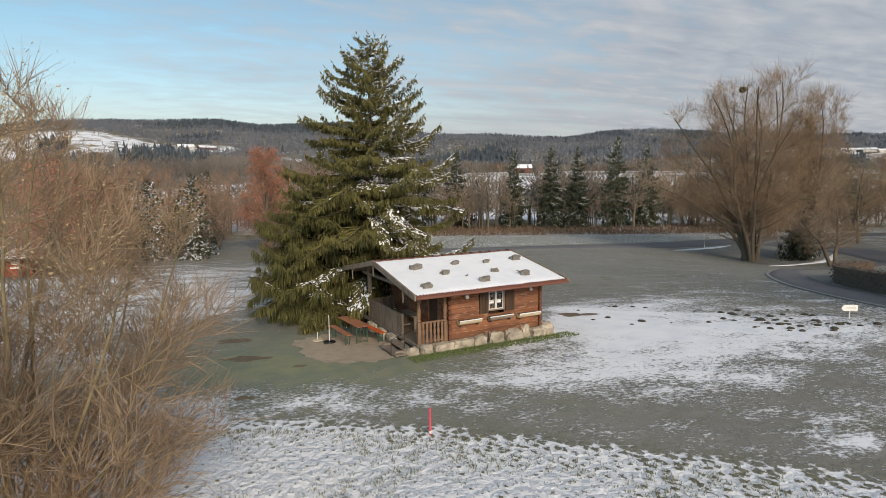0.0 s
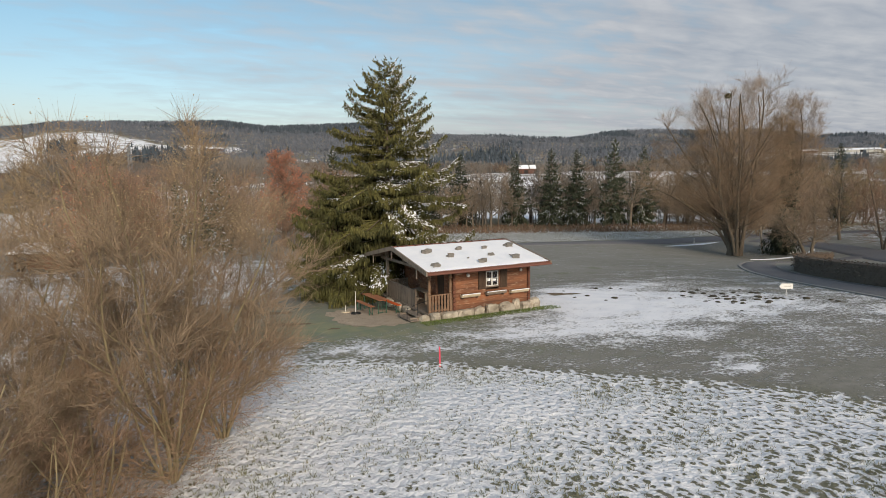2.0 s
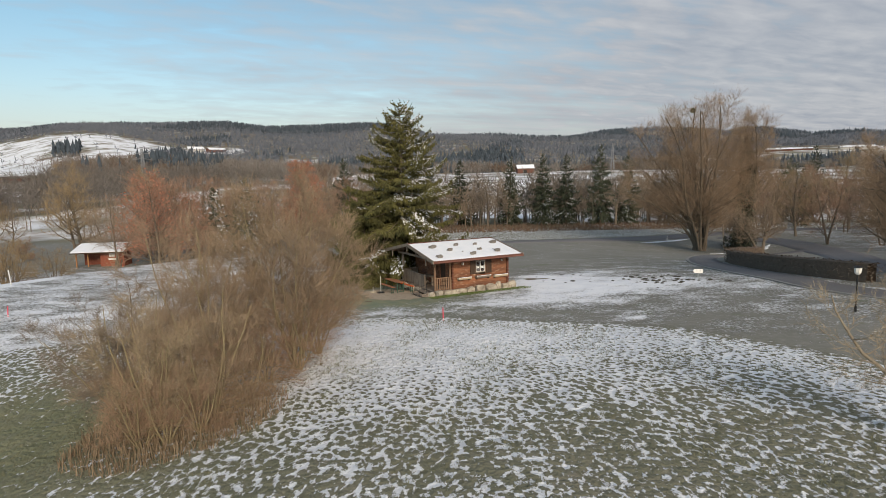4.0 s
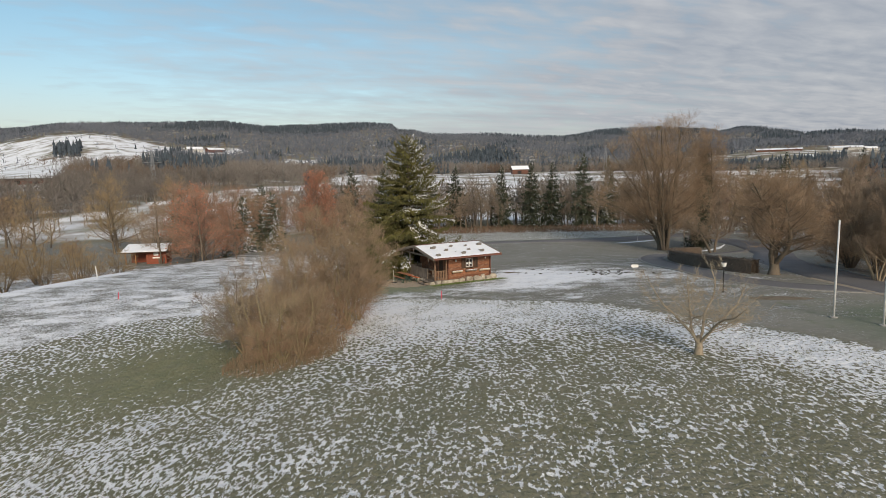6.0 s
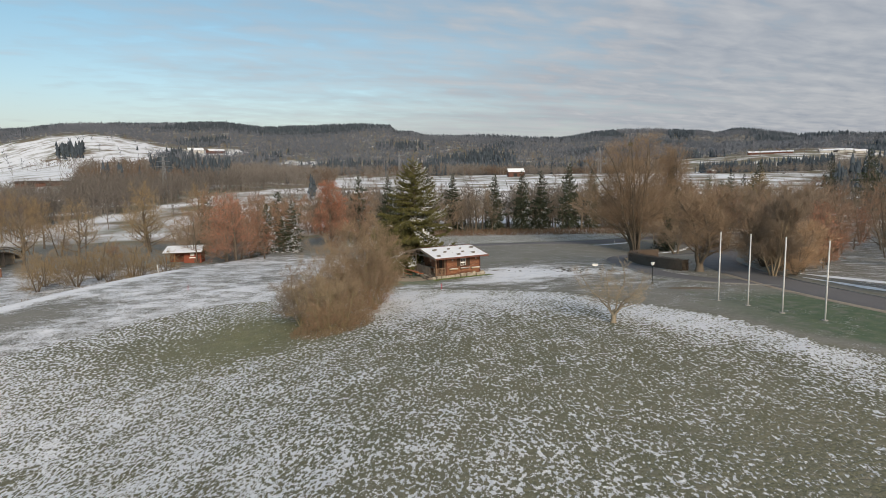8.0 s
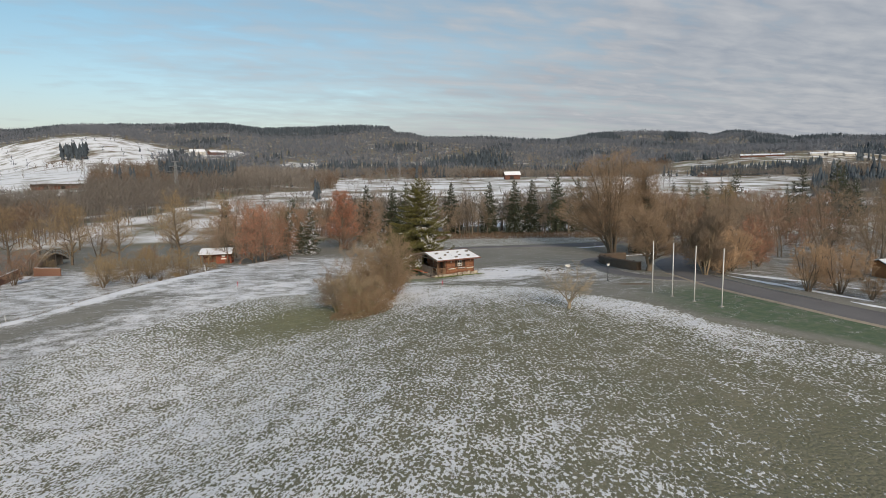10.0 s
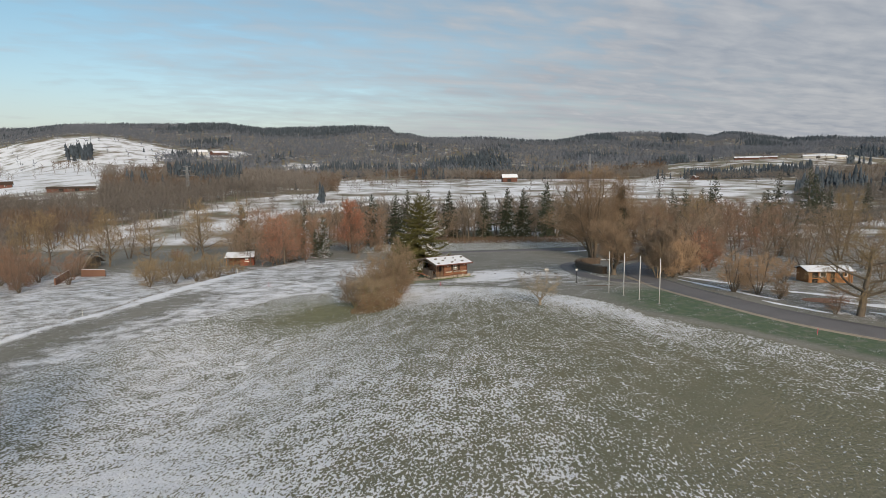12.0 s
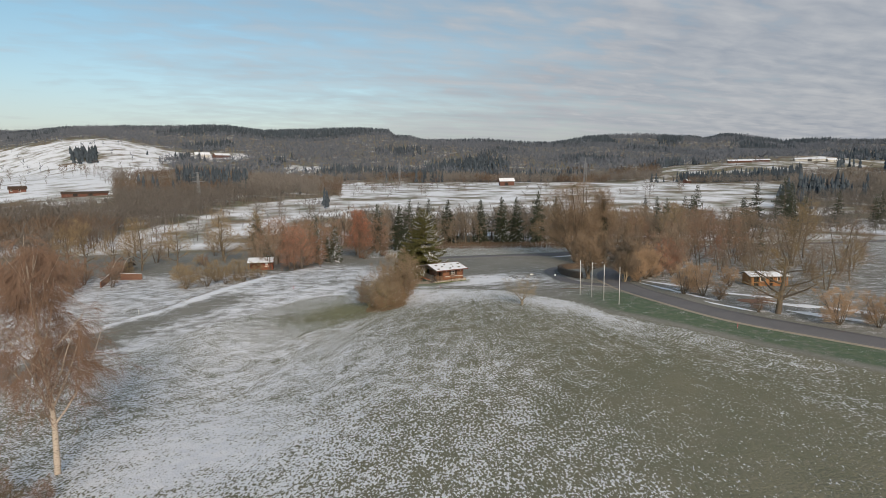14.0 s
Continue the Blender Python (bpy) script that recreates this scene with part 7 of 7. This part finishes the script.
gabled("farm_building", "pale farm building with snowy roof on the hill", "farm building", far_site(627, 868), -52, 44, 16, 3.5, 2.6, PALE_WALL, 1, True, [(-4, 2, 0, 4)], group=FARM)
gabled("farm_building", "small farmhouse with snowy roof on the hill", "farm building", far_site(662, 862), -40, 16, 10, 3.5, 2.4, PALE_WALL, 1, True, group=FARM)
gabled("farm_building", "flat snowy shed at the edge of the hill meadow", "farm building", far_site(549, 876), -56, 26, 12, 2.6, 1.8, BARN_WALL, 1, True, group=FARM)
HILLFARM = "farm on the left-hand hill"
gabled("farm_building", "snow-roofed farmhouse high on the wooded hill", "farm building", far_site(-510, 1130), 10, 30, 16, 6, 5, PALE_WALL, 1, True, group=HILLFARM)
gabled("farm_building", "snow-roofed barn high on the wooded hill", "farm building", far_site(-470, 1135), 20, 34, 16, 5, 4, BARN_WALL, 1, True, group=HILLFARM)
for k, (r, d) in enumerate(((640, 640), (700, 690), (760, 700), (820, 690), (860, 760))):
    gabled("house", "small distant house with snowy roof", "house", far_site(r, d), 20 * k, 14, 10, 5, 4, PALE_WALL, 0.8, True, group="distant houses")
gabled("hut", "tiny dark field hut on the snowfield", "hut", far_site(290, 560), 10, 8, 6, 3, 2, BARN_WALL, 0.5, True)

# ---------------------------------------------------------------- footbridge over the stream
BRIDGE = material("orange_brown_bridge_wood", (0.21, 0.115, 0.08), 0.8, second=(0.2, 0.1, 0.065), scale=2, stretch=(0.5, 3, 3), bump_scale=14)
PALE_RAIL = material("bleached_rail_wood", (0.46, 0.4, 0.33), 0.85, scale=2)
bx, by = to_xy(-90.0, 34.0)
bridge = thing("footbridge", "arched wooden footbridge with timber railings and snowy deck", "bridge", (float(bx), float(by), gz(bx, by) + 0.1), -8)


def arch(t):
    return 3.0 * math.sin(math.pi * min(max(t, 0), 1)) ** 1.0


for k in range(36):
    t0 = k / 36
    y0, z0 = t0 * 30, arch(t0)
    y1, z1 = (k + 1) / 36 * 30, arch((k + 1) / 36)
    sh = Shape().add([(-1.3, y0 + 0.03, z0), (1.3, y0 + 0.03, z0), (1.3, y1, z1), (-1.3, y1, z1), (-1.3, y0 + 0.03, z0 - 0.12), (1.3, y0 + 0.03, z0 - 0.12), (1.3, y1, z1 - 0.12), (-1.3, y1, z1 - 0.12)],
                     [(0, 1, 2, 3), (7, 6, 5, 4), (0, 4, 5, 1), (1, 5, 6, 2), (2, 6, 7, 3), (3, 7, 4, 0)])
    part("plank", sh, GREY_WOOD, bridge)
for s in (-1.35, 1.35):
    rail = part("railing", Shape().tube([(s, k / 18 * 30, arch(k / 18) + 1.1) for k in range(19)], [0.12] * 19, 6), PALE_RAIL, bridge)
    part("rail", Shape().tube([(s, k / 18 * 30, arch(k / 18) + 0.55) for k in range(19)], [0.06] * 19, 6), GREY_WOOD, rail)
    for k in range(11):
        part("post", Shape().box(s - 0.07, s + 0.07, k * 3 - 0.07, k * 3 + 0.07, arch(k / 10) - 0.2, arch(k / 10) + 1.15), GREY_WOOD, rail)
    wing = -12.5 if s < 0 else -6.5
    turn_out = pose(s, 0, 0, 0, 0, 0 if s < 0 else 62)
    part("wing_wall", Shape().box(-0.14, 0.14, wing, 0.0, -0.6, 1.75, turn_out, 0.03), BRIDGE, bridge, "orange-brown boarded wing wall")
    part("wing_snow", Shape().box(-0.13, 0.13, wing + 0.1, -0.1, 1.754, 1.82, turn_out, 0.02), SNOW, bridge)
part("deck_snow", Shape().box(-1.1, 1.1, -7.5, 0.0, -0.05, 0.05, None, 0.02), SNOW, bridge)
for k in range(4):
    part("pier", Shape().box(-1.2, 1.2, 6 + k * 6 - 0.15, 6 + k * 6 + 0.15, -3, arch((6 + k * 6) / 30) - 0.1), GREY_WOOD, bridge)


# ---------------------------------------------------------------- pylons
def pylon(place, h, turn_z):
    p = thing("pylon", "grey lattice power pylon standing in the woods", "pylon", place, turn_z, group="pylons")
    STEEL = bpy.data.materials.get("grey_steel") or material("grey_steel", (0.3, 0.31, 0.32), 0.5, 0.6, bump_amount=0)
    legs = Shape()
    w0, w1 = h * 0.055, h * 0.014
    for sx in (-1, 1):
        for sy in (-1, 1):
            part("leg", Shape().tube([(sx * w0, sy * w0, -0.5), (sx * w1, sy * w1, h * 0.95)], [h * 0.006, h * 0.0045], 4), STEEL, p)
    for k in range(9):
        a, b = k / 9 * 0.95, (k + 1) / 9 * 0.95
        wa, wb = w0 + (w1 - w0) * k / 9, w0 + (w1 - w0) * (k + 1) / 9
        for s in (-1, 1):
            legs.tube([(-wa, s * wa, h * a), (wb, s * wb, h * b)], [h * 0.0028] * 2, 3).tube([(wa, s * wa, h * a), (-wb, s * wb, h * b)], [h * 0.0028] * 2, 3)
            legs.tube([(s * wa, -wa, h * a), (s * wb, wb, h * b)], [h * 0.0028] * 2, 3)
    part("bracing", legs, STEEL, p)
    for z, l in ((0.72, 0.2), (0.84, 0.15), (0.95, 0.1)):
        part("cross_arm", Shape().tube([(-h * l, 0, h * z), (0, 0, h * z + h * 0.02), (h * l, 0, h * z)], [h * 0.005, h * 0.009, h * 0.005], 4), STEEL, p)


pylon(far_site(-161, 264), 25, 20)
pylon(far_site(-52, 620), 32, 10)
pylon(far_site(190, 640), 34, 30)
